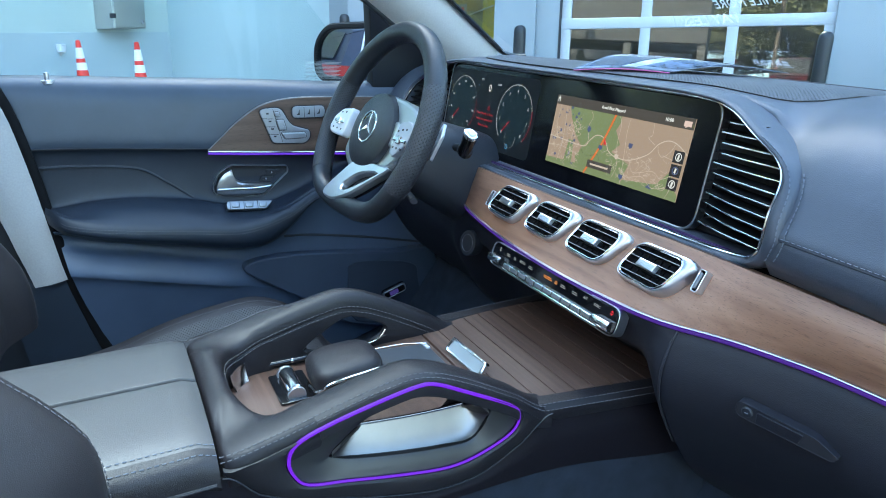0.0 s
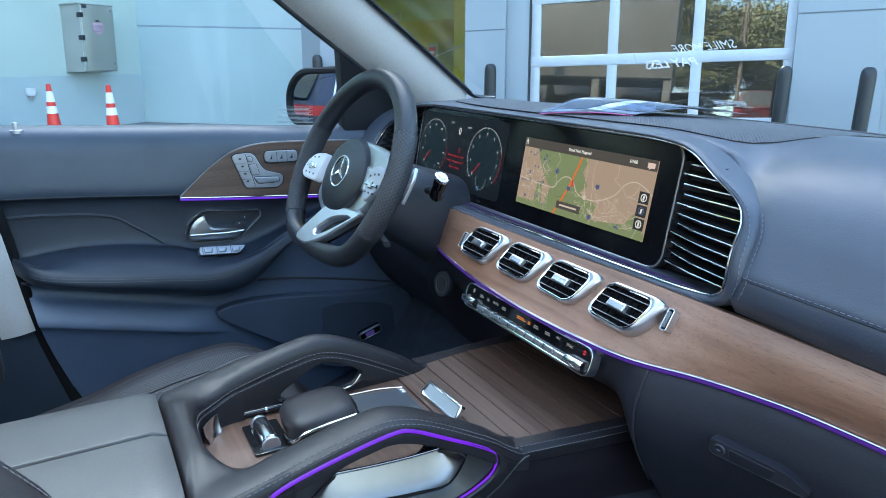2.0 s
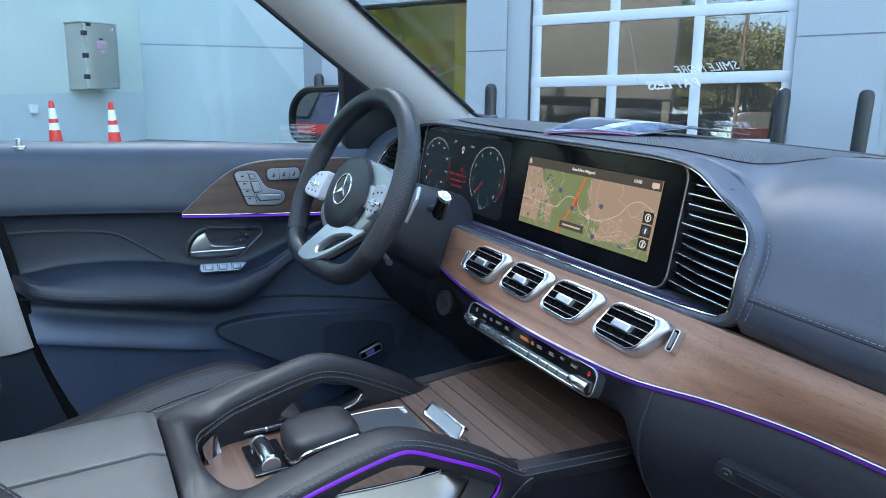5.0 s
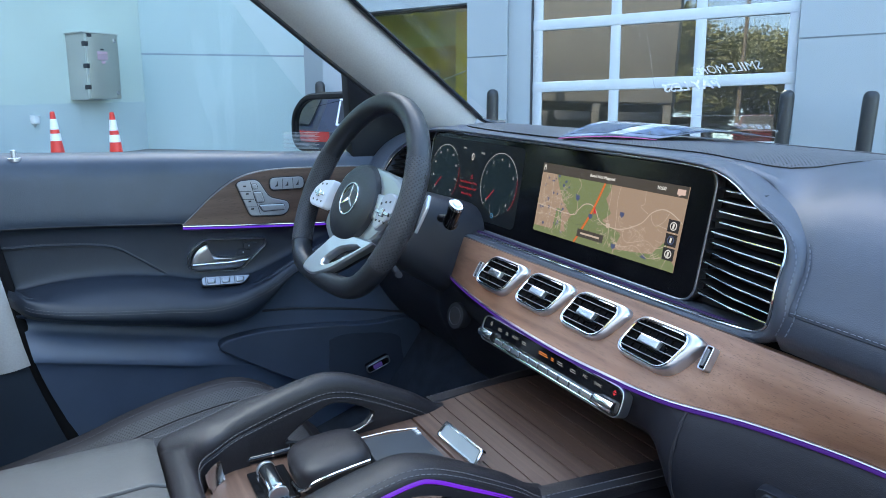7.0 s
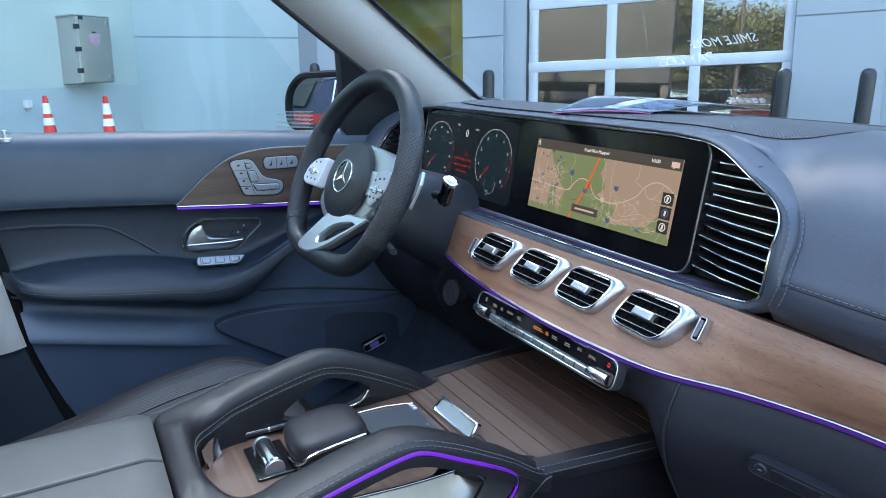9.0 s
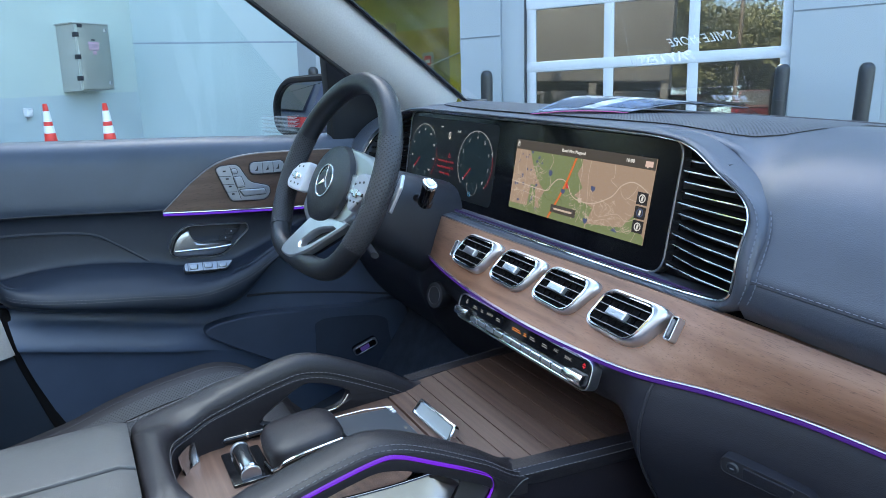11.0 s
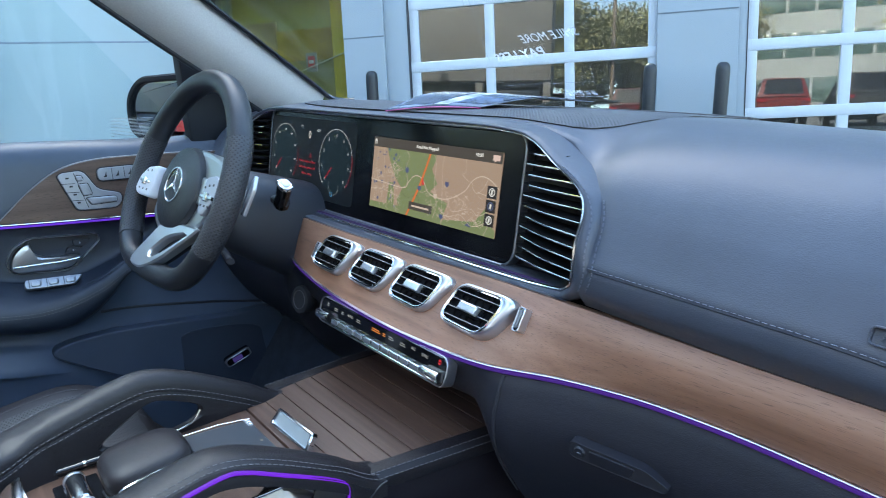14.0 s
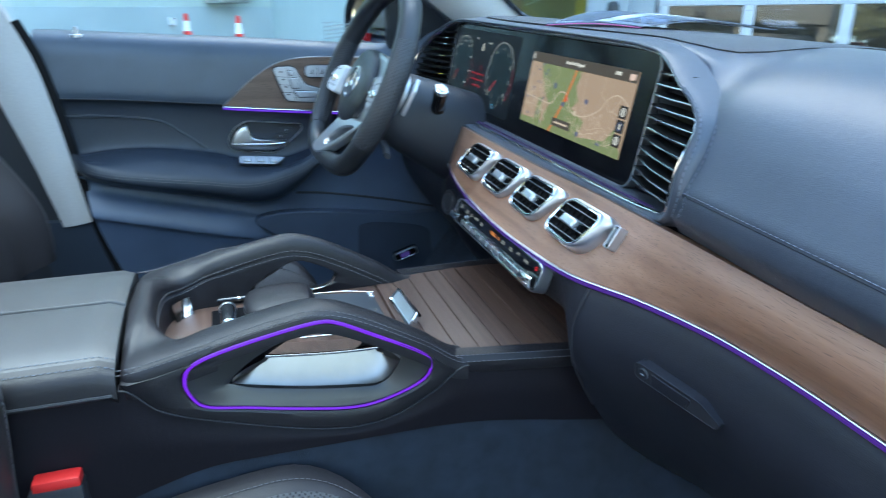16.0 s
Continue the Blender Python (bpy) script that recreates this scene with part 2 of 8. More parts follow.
def loft(rings, closed=True, caps=True, wrap=False, uvs=False):
    """A skin over rings of equal count. closed: each ring is a loop; wrap: the last ring joins the first."""
    bm = bmesh.new()
    R = [[bm.verts.new(p) for p in r] for r in rings]
    n = len(R[0])
    lay = bm.loops.layers.uv.new("UVMap") if uvs else None
    acc = [0.0]
    for i in range(1, len(rings) + 1):
        acc.append(acc[-1] + (Vector(rings[i % len(rings)][0]) - Vector(rings[i - 1][0])).length)
    gir = [0.0]
    for j in range(1, n + 1):
        gir.append(gir[-1] + (Vector(rings[len(rings) // 2][j % n]) - Vector(rings[len(rings) // 2][j - 1])).length)
    for i in range(len(R) if wrap else len(R) - 1):
        a, b = R[i], R[(i + 1) % len(R)]
        for j in range(n if closed else n - 1):
            k = (j + 1) % n
            f = bm.faces.new((a[j], a[k], b[k], b[j]))
            if lay:
                for lp, uv in zip(f.loops, ((acc[i], gir[j]), (acc[i], gir[j + 1]), (acc[i + 1], gir[j + 1]), (acc[i + 1], gir[j]))):
                    lp[lay].uv = uv
    if caps and closed and not wrap:
        bm.faces.new(R[0][::-1])
        bm.faces.new(R[-1])
    return bm


def sheet(nu, nv, f, thick=None, uvs=False):
    """A surface f(u, v), u and v from 0 to 1; thick: a vector by which its back lies behind it."""
    bm = bmesh.new()
    g = [[bm.verts.new(f(i / nu, j / nv)) for j in range(nv + 1)] for i in range(nu + 1)]
    lay = bm.loops.layers.uv.new("UVMap") if uvs else None
    for i in range(nu):
        for j in range(nv):
            q = (g[i][j], g[i + 1][j], g[i + 1][j + 1], g[i][j + 1])
            fc = bm.faces.new(q)
            if lay:
                for lp in fc.loops:
                    lp[lay].uv = (lp.vert.co.x, lp.vert.co.y)
    if thick is not None:
        off = Vector(thick)
        h = [[bm.verts.new(v.co + off) for v in row] for row in g]
        for i in range(nu):
            for j in range(nv):
                bm.faces.new((h[i][j], h[i][j + 1], h[i + 1][j + 1], h[i + 1][j]))
        rim = [(i, 0) for i in range(nu)] + [(nu, j) for j in range(nv)] + [(i, nv) for i in range(nu, 0, -1)] + [(0, j) for j in range(nv, 0, -1)]
        for a, b in zip(rim, rim[1:] + rim[:1]):
            bm.faces.new((g[a[0]][a[1]], g[b[0]][b[1]], h[b[0]][b[1]], h[a[0]][a[1]]))
    return bm


def sweep(path, section, up=(0, 0, 1), closed=False, scale=None, uvs=False):
    """A section of (side, up) offsets carried along a path."""
    P = [Vector(p) for p in path]
    n = len(P)
    rings = []
    for i, p in enumerate(P):
        if closed:
            t = P[(i + 1) % n] - P[i - 1]
        else:
            t = P[min(i + 1, n - 1)] - P[max(i - 1, 0)]
        t.normalize()
        u = Vector(up(i / n) if callable(up) else up)
        s = t.cross(u).normalized()
        u = s.cross(t).normalized()
        k = scale(i / (n - 1)) if scale else 1.0
        rings.append([p + s * a * k + u * b * k for a, b in section])
    return loft(rings, True, not closed, closed, uvs)


def oval(a, b, n=12, power=2.0):
    out = []
    for i in range(n):
        t = 2 * math.pi * i / n
        c, s = math.cos(t), math.sin(t)
        out.append((a * math.copysign(abs(c) ** (2 / power), c), b * math.copysign(abs(s) ** (2 / power), s)))
    return out


def rpoly(pts, r, seg=4):
    """A 2D polygon with its corners rounded; r: one radius or one for each corner."""
    out = []
    n = len(pts)
    for i, p in enumerate(pts):
        rr = r[i] if isinstance(r, (list, tuple)) else r
        p, a, b = Vector(p), Vector(pts[i - 1]), Vector(pts[(i + 1) % n])
        da, db = a - p, b - p
        rr = min(rr, 0.48 * da.length, 0.48 * db.length)
        s, e = p + da.normalized() * rr, p + db.normalized() * rr
        for k in range(seg + 1):
            t = k / seg
            out.append(tuple((1 - t) ** 2 * s + 2 * t * (1 - t) * p + t * t * e))
    return out


def inset2(pts, d):
    """A 2D outline moved inwards by d (outline runs anticlockwise)."""
    n = len(pts)
    area = sum(pts[i - 1][0] * pts[i][1] - pts[i][0] * pts[i - 1][1] for i in range(n))
    sg = 1 if area > 0 else -1
    out = []
    for i in range(n):
        t = (Vector(pts[(i + 1) % n]) - Vector(pts[i - 1]))
        if t.length < 1e-9:
            t = Vector((1, 0))
        t.normalize()
        out.append((pts[i][0] - sg * t.y * d, pts[i][1] + sg * t.x * d))
    return out


class Plane:
    """A working plane: an origin, a way to the right, a way up; the third way points out of it."""

    def __init__(self, o, x, y):
        self.o, self.x = Vector(o), Vector(x).normalized()
        self.n = self.x.cross(Vector(y)).normalized()
        self.y = self.n.cross(self.x)

    def __call__(self, a, b, c=0.0):
        return self.o + self.x * a + self.y * b + self.n * c

    def turn(self):
        m = Matrix((self.x, self.y, self.n)).transposed().to_4x4()
        m.translation = self.o
        return m


def slab(pl, outline, front, back, bevel=0.001, dome=0.0):
    """An outline raised from back to front over a plane, with a rounded front edge, and domed if asked."""
    i1, i2 = inset2(outline, bevel * 0.3), inset2(outline, bevel)
    rings = [[pl(x, y, back) for x, y in outline], [pl(x, y, front - bevel) for x, y in outline],
             [pl(x, y, front - bevel * 0.3) for x, y in i1], [pl(x, y, front) for x, y in i2]]
    if dome:
        cx, cy = sum(p[0] for p in i2) / len(i2), sum(p[1] for p in i2) / len(i2)
        for k in (0.8, 0.55, 0.28, 0.08):
            rings.append([pl(cx + (x - cx) * k, cy + (y - cy) * k, front + dome * (1 - k * k)) for x, y in i2])
    return loft(rings)


def frame_ring(pl, outer, inner, front, back, round_=0.0015):
    """A flat ring between two outlines of equal count, with softened edges."""
    o2, n2 = inset2(outer, round_), inset2(inner, -round_)
    rings = [[pl(x, y, back) for x, y in outer], [pl(x, y, front - round_) for x, y in outer], [pl(x, y, front) for x, y in o2],
             [pl(x, y, front) for x, y in n2], [pl(x, y, front - round_) for x, y in inner], [pl(x, y, back) for x, y in inner]]
    return loft(rings, True, False, True)


def box(c, size, bevel=0.003, turn=None, seg=2):
    bm = bmesh.new()
    bmesh.ops.create_cube(bm, size=1.0)
    bmesh.ops.scale(bm, vec=size, verts=bm.verts)
    if bevel:
        bmesh.ops.bevel(bm, geom=bm.edges[:], offset=bevel, segments=seg, affect="EDGES", profile=0.6)
    m = Matrix.Translation(c) @ (turn if turn is not None else Matrix())
    bmesh.ops.transform(bm, matrix=m, verts=bm.verts)
    return bm


def rod(a, b, r, n=12, r2=None):
    a, b = Vector(a), Vector(b)
    t = (b - a).normalized()
    s = t.orthogonal().normalized()
    u = t.cross(s)
    e = min(r, (b - a).length * 0.5) * 0.25
    r2 = r if r2 is None else r2
    spec = [(0, r - e), (e, r), ((b - a).length - e, r2), ((b - a).length, r2 - e)]
    return loft([[a + t * d + (s * math.cos(2 * math.pi * k / n) + u * math.sin(2 * math.pi * k / n)) * q for k in range(n)] for d, q in spec])


def stitches(path, length=0.0042, gap=0.0024, r=0.0006, lift=(0, 0, 0.0006)):
    """A row of short thread stitches along a path, as one mesh."""
    P = [Vector(p) for p in path]
    seg = [(b - a).length for a, b in zip(P, P[1:])]
    total = sum(seg)
    acc = [0.0]
    for s in seg:
        acc.append(acc[-1] + s)

    def at(d):
        for i in range(len(seg)):
            if d <= acc[i + 1]:
                return P[i].lerp(P[i + 1], (d - acc[i]) / max(seg[i], 1e-9))
        return P[-1]
    vs, fs = [], []
    d, off = 0.0, Vector(lift)
    while d + length < total:
        a, b = at(d) + off, at(d + length) + off
        t = (b - a).normalized()
        s = t.cross(Vector((0.3, 0.2, 1))).normalized()
        u = s.cross(t)
        k = len(vs)
        for p in (a, b):
            vs += [p + s * r, p + u * r, p - s * r, p - u * r]
        fs += [(k + i, k + (i + 1) % 4, k + 4 + (i + 1) % 4, k + 4 + i) for i in range(4)]
        fs += [(k + 3, k + 2, k + 1, k), (k + 4, k + 5, k + 6, k + 7)]
        d += length + gap
    bm = bmesh.new()
    W = [bm.verts.new(v) for v in vs]
    for f in fs:
        bm.faces.new([W[i] for i in f])
    return bm


def letters(name, body, size, pl, at, material, parent, depth=0.0003, align="CENTER", label="", spin=0.0, mirror=False, lean=0.0, narrow=1.0, bold=0.0):
    """Words in the built-in font, as a mesh lying on a working plane."""
    cu = bpy.data.curves.new(name, "FONT")
    cu.body, cu.size, cu.extrude, cu.align_x, cu.align_y = body, size, depth, align, "CENTER"
    cu.resolution_u = 2
    cu.shear, cu.offset = lean, bold
    tmp = bpy.data.objects.new(name, cu)
    me = bpy.data.meshes.new_from_object(tmp)
    bpy.data.objects.remove(tmp)
    bpy.data.curves.remove(cu)
    me.name = name
    m = pl.turn() @ Matrix.Translation((at[0], at[1], at[2] if len(at) > 2 else 0.0005)) @ Matrix.Rotation(spin, 4, "Z")
    if mirror:
        m = m @ Matrix.Diagonal((-narrow, 1, 1, 1))
    me.transform(m)
    bm = bmesh.new()
    bm.from_mesh(me)
    bpy.data.meshes.remove(me)
    return part(name, bm, material, parent, label, smooth=False)


def rays(outline, c, n):
    """Where n rays from c meet an outline."""
    out = []
    for i in range(n):
        ca, sa = math.cos(2 * math.pi * i / n), math.sin(2 * math.pi * i / n)
        hit = c
        for p, q in zip(outline, outline[1:] + outline[:1]):
            ex, ez = q[0] - p[0], q[1] - p[1]
            den = ca * ez - sa * ex
            if abs(den) < 1e-12:
                continue
            t = ((p[0] - c[0]) * ez - (p[1] - c[1]) * ex) / den
            k = ((p[0] - c[0]) * sa - (p[1] - c[1]) * ca) / den
            if t > 0 and -1e-6 <= k <= 1 + 1e-6:
                hit = (c[0] + ca * t, c[1] + sa * t)
        out.append(hit)
    return out


# ---- shared curves of the cabin (x to the passenger side, y to the bonnet, z up) ----
CX = 0.04
wood_low_y = curve1([-0.42, -0.294, -0.123, 0.041, 0.15, 0.241, 0.319, 0.395, 0.449, 0.52, 0.80], [0.668, 0.622, 0.587, 0.573, 0.576, 0.589, 0.624, 0.647, 0.655, 0.659, 0.654])
wood_top_y = curve1([-0.40, -0.25, 0.0, 0.2, 0.33, 0.5, 0.80], [0.660, 0.640, 0.635, 0.640, 0.652, 0.660, 0.658])
wood_top_z = curve1([-0.40, -0.25, 0.0, 0.2, 0.33, 0.5, 0.80], [1.086, 1.092, 1.096, 1.098, 1.093, 1.088, 1.090])
WOOD_LOW_Z = 1.022


def smooth(a, b, x):
    t = min(1.0, max(0.0, (x - a) / (b - a)))
    return t * t * (3 - 2 * t)


# ---- dashboard ----
dash = thing("dashboard", (CX, 0.8, 0.9), "blue-grey leather dashboard with walnut band and violet light strip", "dashboard")

SIDE_PROFILE = spline([(0, 1.14, 1.240), (0, 1.0, 1.258), (0, 0.88, 1.268), (0, 0.785, 1.259), (0, 0.722, 1.232), (0, 0.680, 1.192), (0, 0.652, 1.150), (0, 0.647, 1.138)], 8)
MID_PROFILE = spline([(0, 1.14, 1.242), (0, 1.0, 1.262), (0, 0.88, 1.2715), (0, 0.800, 1.2735), (0, 0.752, 1.2730), (0, 0.735, 1.2700), (0, 0.732, 1.262), (0, 0.732, 1.250)], 8)
LEAN = 0.172
HOOD = [(0.05, 1.2640), (0.15, 1.2620), (0.20, 1.255), (0.250, 1.233), (0.290, 1.212), (0.307, 1.192), (0.3125, 1.160), (0.3135, 1.130), (0.301, 1.1105), (0.262, 1.1000), (0.12, 1.0970)]
hood_line = [V(x, 0, z) for x, z in HOOD] + [V(-0.332 - x, 0, z) for x, z in HOOD[::-1]]
hood_line = spline(hood_line, 8, True)
lip_front = curve1([1.097, 1.110, 1.128, 1.15, 1.17, 1.192, 1.212, 1.233, 1.255, 1.264], [0.660, 0.650, 0.643, 0.645, 0.653, 0.667, 0.678, 0.686, 0.700, 0.706])


def hood_ring(off, y=None, dy=0.0):
    """The outline round the displays, moved outwards by off; it lies at depth y, or follows the lip's front."""
    out = []
    n = len(hood_line)
    for i, p in enumerate(hood_line):
        t = (hood_line[(i + 1) % n] - hood_line[i - 1]).normalized()
        nn = V(-t.z, 0, t.x)
        s = 1.0 - 0.68 * max(0, nn.z) - 0.35 * max(0, -nn.z)
        out.append(V(p.x + nn.x * off * s, lip_front(p.z) + dy if y is None else y + (p.z - 1.18) * LEAN, p.z + nn.z * off * s))
    return out


mouth = [(p.x, p.z) for p in hood_ring(0.010, 0.7)]


def in_mouth(x, z):
    inside = False
    for i in range(len(mouth)):
        (x0, z0), (x1, z1) = mouth[i - 1], mouth[i]
        if (z0 > z) != (z1 > z) and x < (x1 - x0) * (z - z0) / (z1 - z0) + x0:
            inside = not inside
    return inside


corner_drop = curve1([0.10, 0.15, 0.20, 0.25, 0.29, 0.34], [0.0, 0.001, 0.006, 0.019, 0.028, 0.028])


def dash_point(x, v, open_=True):
    k = v * (len(SIDE_PROFILE) - 1)
    i = min(int(k), len(SIDE_PROFILE) - 2)
    p = SIDE_PROFILE[i].lerp(SIDE_PROFILE[i + 1], k - i)
    q = MID_PROFILE[i].lerp(MID_PROFILE[i + 1], k - i)
    m = x if x > -0.166 else -0.332 - x
    q = q + V(0, 0, -corner_drop(m) * smooth(0.26, 0.60, v))
    near, wide = smooth(0.332, 0.235, x) * smooth(-0.677, -0.567, x), smooth(0.52, 0.17, x) * smooth(-0.85, -0.50, x)
    p = p.lerp(q, wide + (near - wide) * smooth(0.36, 0.62, v))
    far = 1.16 - 0.36 * (x - CX) ** 2
    y = p.y if p.y < 0.8 else 0.8 + (p.y - 0.8) * (far - 0.8) / 0.34
    z = p.z - 0.02 * smooth(0.5, 0.85, abs(x - CX))
    z -= 0.026 * max(0.0, x - 0.335) * smooth(0.45, 0.95, v)
    z += 0.007 * smooth(0.255, 0.320, m) * smooth(0.52, 0.33, m) * smooth(0.655, 0.700, p.y) * smooth(0.86, 0.72, p.y)
    if open_ and y < 0.735 and (in_mouth(x, z) or (-0.634 < x < 0.302 and z < 1.2)):
        y = max(y, 0.765)
    return V(x, y, z)


part("dash_pad", sheet(400, 112, lambda u, v: dash_point(-0.78 + u * 1.60, v), (0, 0.02, -0.03)), LEATHER_BLUE, dash)


def pad_y(x, z):
    """Depth of the pad's face at a place across and a height."""
    last = dash_point(x, 0.4, False)
    for i in range(1, 61):
        p = dash_point(x, 0.4 + 0.01 * i, False)
        if p.z <= z <= last.z:
            return last.y + (p.y - last.y) * (last.z - z) / max(last.z - p.z, 1e-6)
        last = p
    return last.y


def lower_face(u, v):
    """The leather roll between the seam and the walnut."""
    x = 0.322 + u * 0.500
    fall = 0.026 * max(0.0, x - 0.335) + 0.02 * smooth(0.5, 0.85, abs(x - CX))
    a = [V(x, 0.6485, 1.1375 - fall), V(x, 0.6462, 1.128 - 0.9 * fall), V(x, 0.6475, 1.112 - 0.5 * fall), V(x, 0.660, wood_top_z(x) + 0.001)]
    q = spline(a, 4)
    return q[min(int(v * 12 + 0.5), 12)]


part("dash_roll", sheet(60, 12, lower_face, (0, 0.02, 0)), LEATHER_BLUE, dash)
seam = [V(x, 0.6472, 1.1400 - 0.026 * max(0.0, x - 0.335) - 0.02 * smooth(0.5, 0.85, x - CX)) for x in [0.335 + 0.472 * i / 60 for i in range(61)]]
part("stitching", stitches(seam, r=0.0005, lift=(0, -0.0008, 0.0008)), DARK_THREAD, dash)

ab = Plane((0.609, 0.6512, 1.1480), (1, 0, -0.03), (0, 0.30, 1))
mark = part("airbag_mark", frame_ring(ab, rpoly([(-0.0215, -0.0075), (0.0215, -0.0075), (0.0215, 0.0075), (-0.0215, 0.0075)], 0.005), rpoly([(-0.0200, -0.0060), (0.0200, -0.0060), (0.0200, 0.0060), (-0.0200, 0.0060)], 0.004), 0.0007, -0.006, 0.0004), LEATHER_BLUE, dash, "embossed leather mark")
letters("airbag_word", "AIRBAG", 0.0078, ab, (0, 0, 0.0002), LEATHER_BLUE, mark, 0.0006)

# perforated panel and demister slots on the top
panel_near = curve1([-0.56, -0.44, 0.14, 0.20, 0.243, 0.275, 0.300], [0.90, 0.745, 0.745, 0.752, 0.790, 0.87, 0.985])
panel_far = lambda x: 1.035 - 0.30 * (x - CX) ** 2


def top_at(x, y):
    """The height of the dash top."""
    lo, hi = 0.0, 0.6
    for _ in range(18):
        m = (lo + hi) / 2
        lo, hi = (m, hi) if dash_point(x, m, False).y > y else (lo, m)
    return dash_point(x, lo, False).z


def panel(u, v):
    x = -0.55 + 0.85 * u
    y = panel_near(x) + (panel_far(x) - panel_near(x)) * v
    return V(x, y, top_at(x, y) + 0.0015)


part("speaker_panel", sheet(50, 12, panel, (0, 0, -0.004), uvs=True), perforated("fine perforated vinyl", (0.050, 0.057, 0.073), 0.0042), dash, "finely perforated speaker panel")
part("demister_slot", sheet(30, 3, lambda u, v: (lambda x: V(x, panel_far(x) + 0.008 + 0.040 * v, top_at(x, panel_far(x) + 0.008 + 0.040 * v) + 0.0012))(-0.44 + 0.74 * u), (0, 0, -0.004)), KEY_LINE, dash)
for k in range(3):
    part("demister_slat", sweep([V(x, panel_far(x) + 0.015 + 0.013 * k, top_at(x, panel_far(x) + 0.015 + 0.013 * k) + 0.002) for x in [-0.43 + 0.72 * i / 12 for i in range(13)]], oval(0.0032, 0.002, 8)), PLASTIC, dash)

# hood round the displays
lip = [(0.0, 0.040), (0.0, 0.012), (0.0016, 0.0040), (0.006, 0.0), (0.010, -0.0012), (0.0140, -0.0004), (0.0175, 0.0024), (0.0200, 0.0070), (0.0216, 0.015), (0.0245, 0.030), (0.0255, 0.046), (0.021, 0.060), (0.008, 0.080)]
part("display_hood", loft([hood_ring(a, None, b) for a, b in lip], True, False), LEATHER_BLUE, dash)
part("hood_stitching", stitches([p for p in hood_ring(0.0172, None, 0.0022) if p.x > 0.26 and p.z > 1.11], r=0.0007, lift=(0, -0.0012, 0)), DARK_THREAD, dash)
part("hood_stitching", stitches([V(p.x, pad_y(p.x, p.z) - 0.0004, p.z) for p in hood_ring(0.0262, 0.7) if p.x > 0.31 and 1.11 < p.z < 1.205], r=0.0007, lift=(0, -0.0012, 0)), DARK_THREAD, dash)
part("chrome_outline", sweep(hood_ring(0.0002, None, 0.0045), oval(0.0018, 0.0026, 8), (0, 1, 0), True), CHROME, dash)
part("hood_backing", loft([hood_ring(0.001, 0.722), hood_ring(-0.02, 0.7225)], True, True), PLASTIC, dash)
for sgn, x0, x1 in ((1, 0.187, 0.300), (-1, -0.528, -0.628)):
    g = part("side_grille", box(((x0 + x1) / 2 - 0.012 * sgn, 0.716, 1.166), (abs(x1 - x0) - 0.02, 0.004, 0.09), 0.001), PLASTIC, dash)
    for k in range(11):
        z = 1.117 + 0.0122 * k
        xr = 0.308 - 1.2 * max(0, z - 1.195) - 0.15 * max(0, 1.140 - z)
        a, b = (x0, xr) if sgn > 0 else (x0, -0.332 - xr)
        ya, yb_ = 0.706 + (z - 1.18) * LEAN, lip_front(z) + 0.018
        sl = part("slat", sweep([V(a + 0.006 * sgn, ya, z), V((a + b) / 2, (ya + yb_) / 2 - 0.002, z), V(b, yb_ + 0.004, z)], [(-0.011, 0.0012), (0.009, 0.0016), (0.009, -0.0012), (-0.011, -0.0016)]), MATTE, g)
        part("slat_edge", sweep([V(a + (0.010 + 0.004 * ((k * 5) % 3)) * sgn, ya - 0.0135, z), V((a + b) / 2, (ya + yb_) / 2 - 0.0115, z), V(b, yb_ - 0.006, z)], oval(0.0008, 0.0011, 6)), CHROME, g)

# walnut band
part("walnut_band", sheet(110, 16, lambda u, v: (lambda x: V(x, wood_low_y(x) + (wood_top_y(x) - wood_low_y(x)) * v - math.sin(math.pi * v) * (0.001 + 0.010 * smooth(0.27, 0.42, x)),
                                                             WOOD_LOW_Z + (wood_top_z(x) - WOOD_LOW_Z) * v + math.sin(math.pi * v) * 0.002))((-0.352 + 0.035 * v * v) + (1.167 - 0.035 * v * v) * u), (0, 0.012, -0.002)), WALNUT, dash)
low = [V(x, wood_low_y(x) - 0.001, WOOD_LOW_Z) for x in [-0.345 + 1.16 * i / 90 for i in range(91)]]
part("chrome_strip", sweep([p + V(0, 0, -0.0012) for p in low], oval(0.0020, 0.0012, 8)), SATIN, dash)
part("light_strip", sweep([p + V(0, 0.002, -0.0060) for p in low], oval(0.0022, 0.0026, 8)), VIOLET_DIM, dash)
under = [V(-0.56 + 0.82 * i / 40, 0.674, 1.0985) for i in range(41)]
part("screen_light_strip", sweep([p for p in under], oval(0.002, 0.0012, 8)), glow("faint violet guide", (0.05, 0.02, 0.2), 0.5), dash)
part("screen_shelf", sheet(60, 8, lambda u, v: (lambda x: V(x, 0.6565 + (wood_top_y(x) + 0.004 - 0.6565) * v - 0.004 * math.sin(math.pi * v), 1.0945 + (wood_top_z(x) + 0.0005 - 1.0945) * v + 0.001 * math.sin(math.pi * v)))(-0.60 + 0.90 * u), (0, 0.02, -0.004)), LEATHER_BLUE, dash)


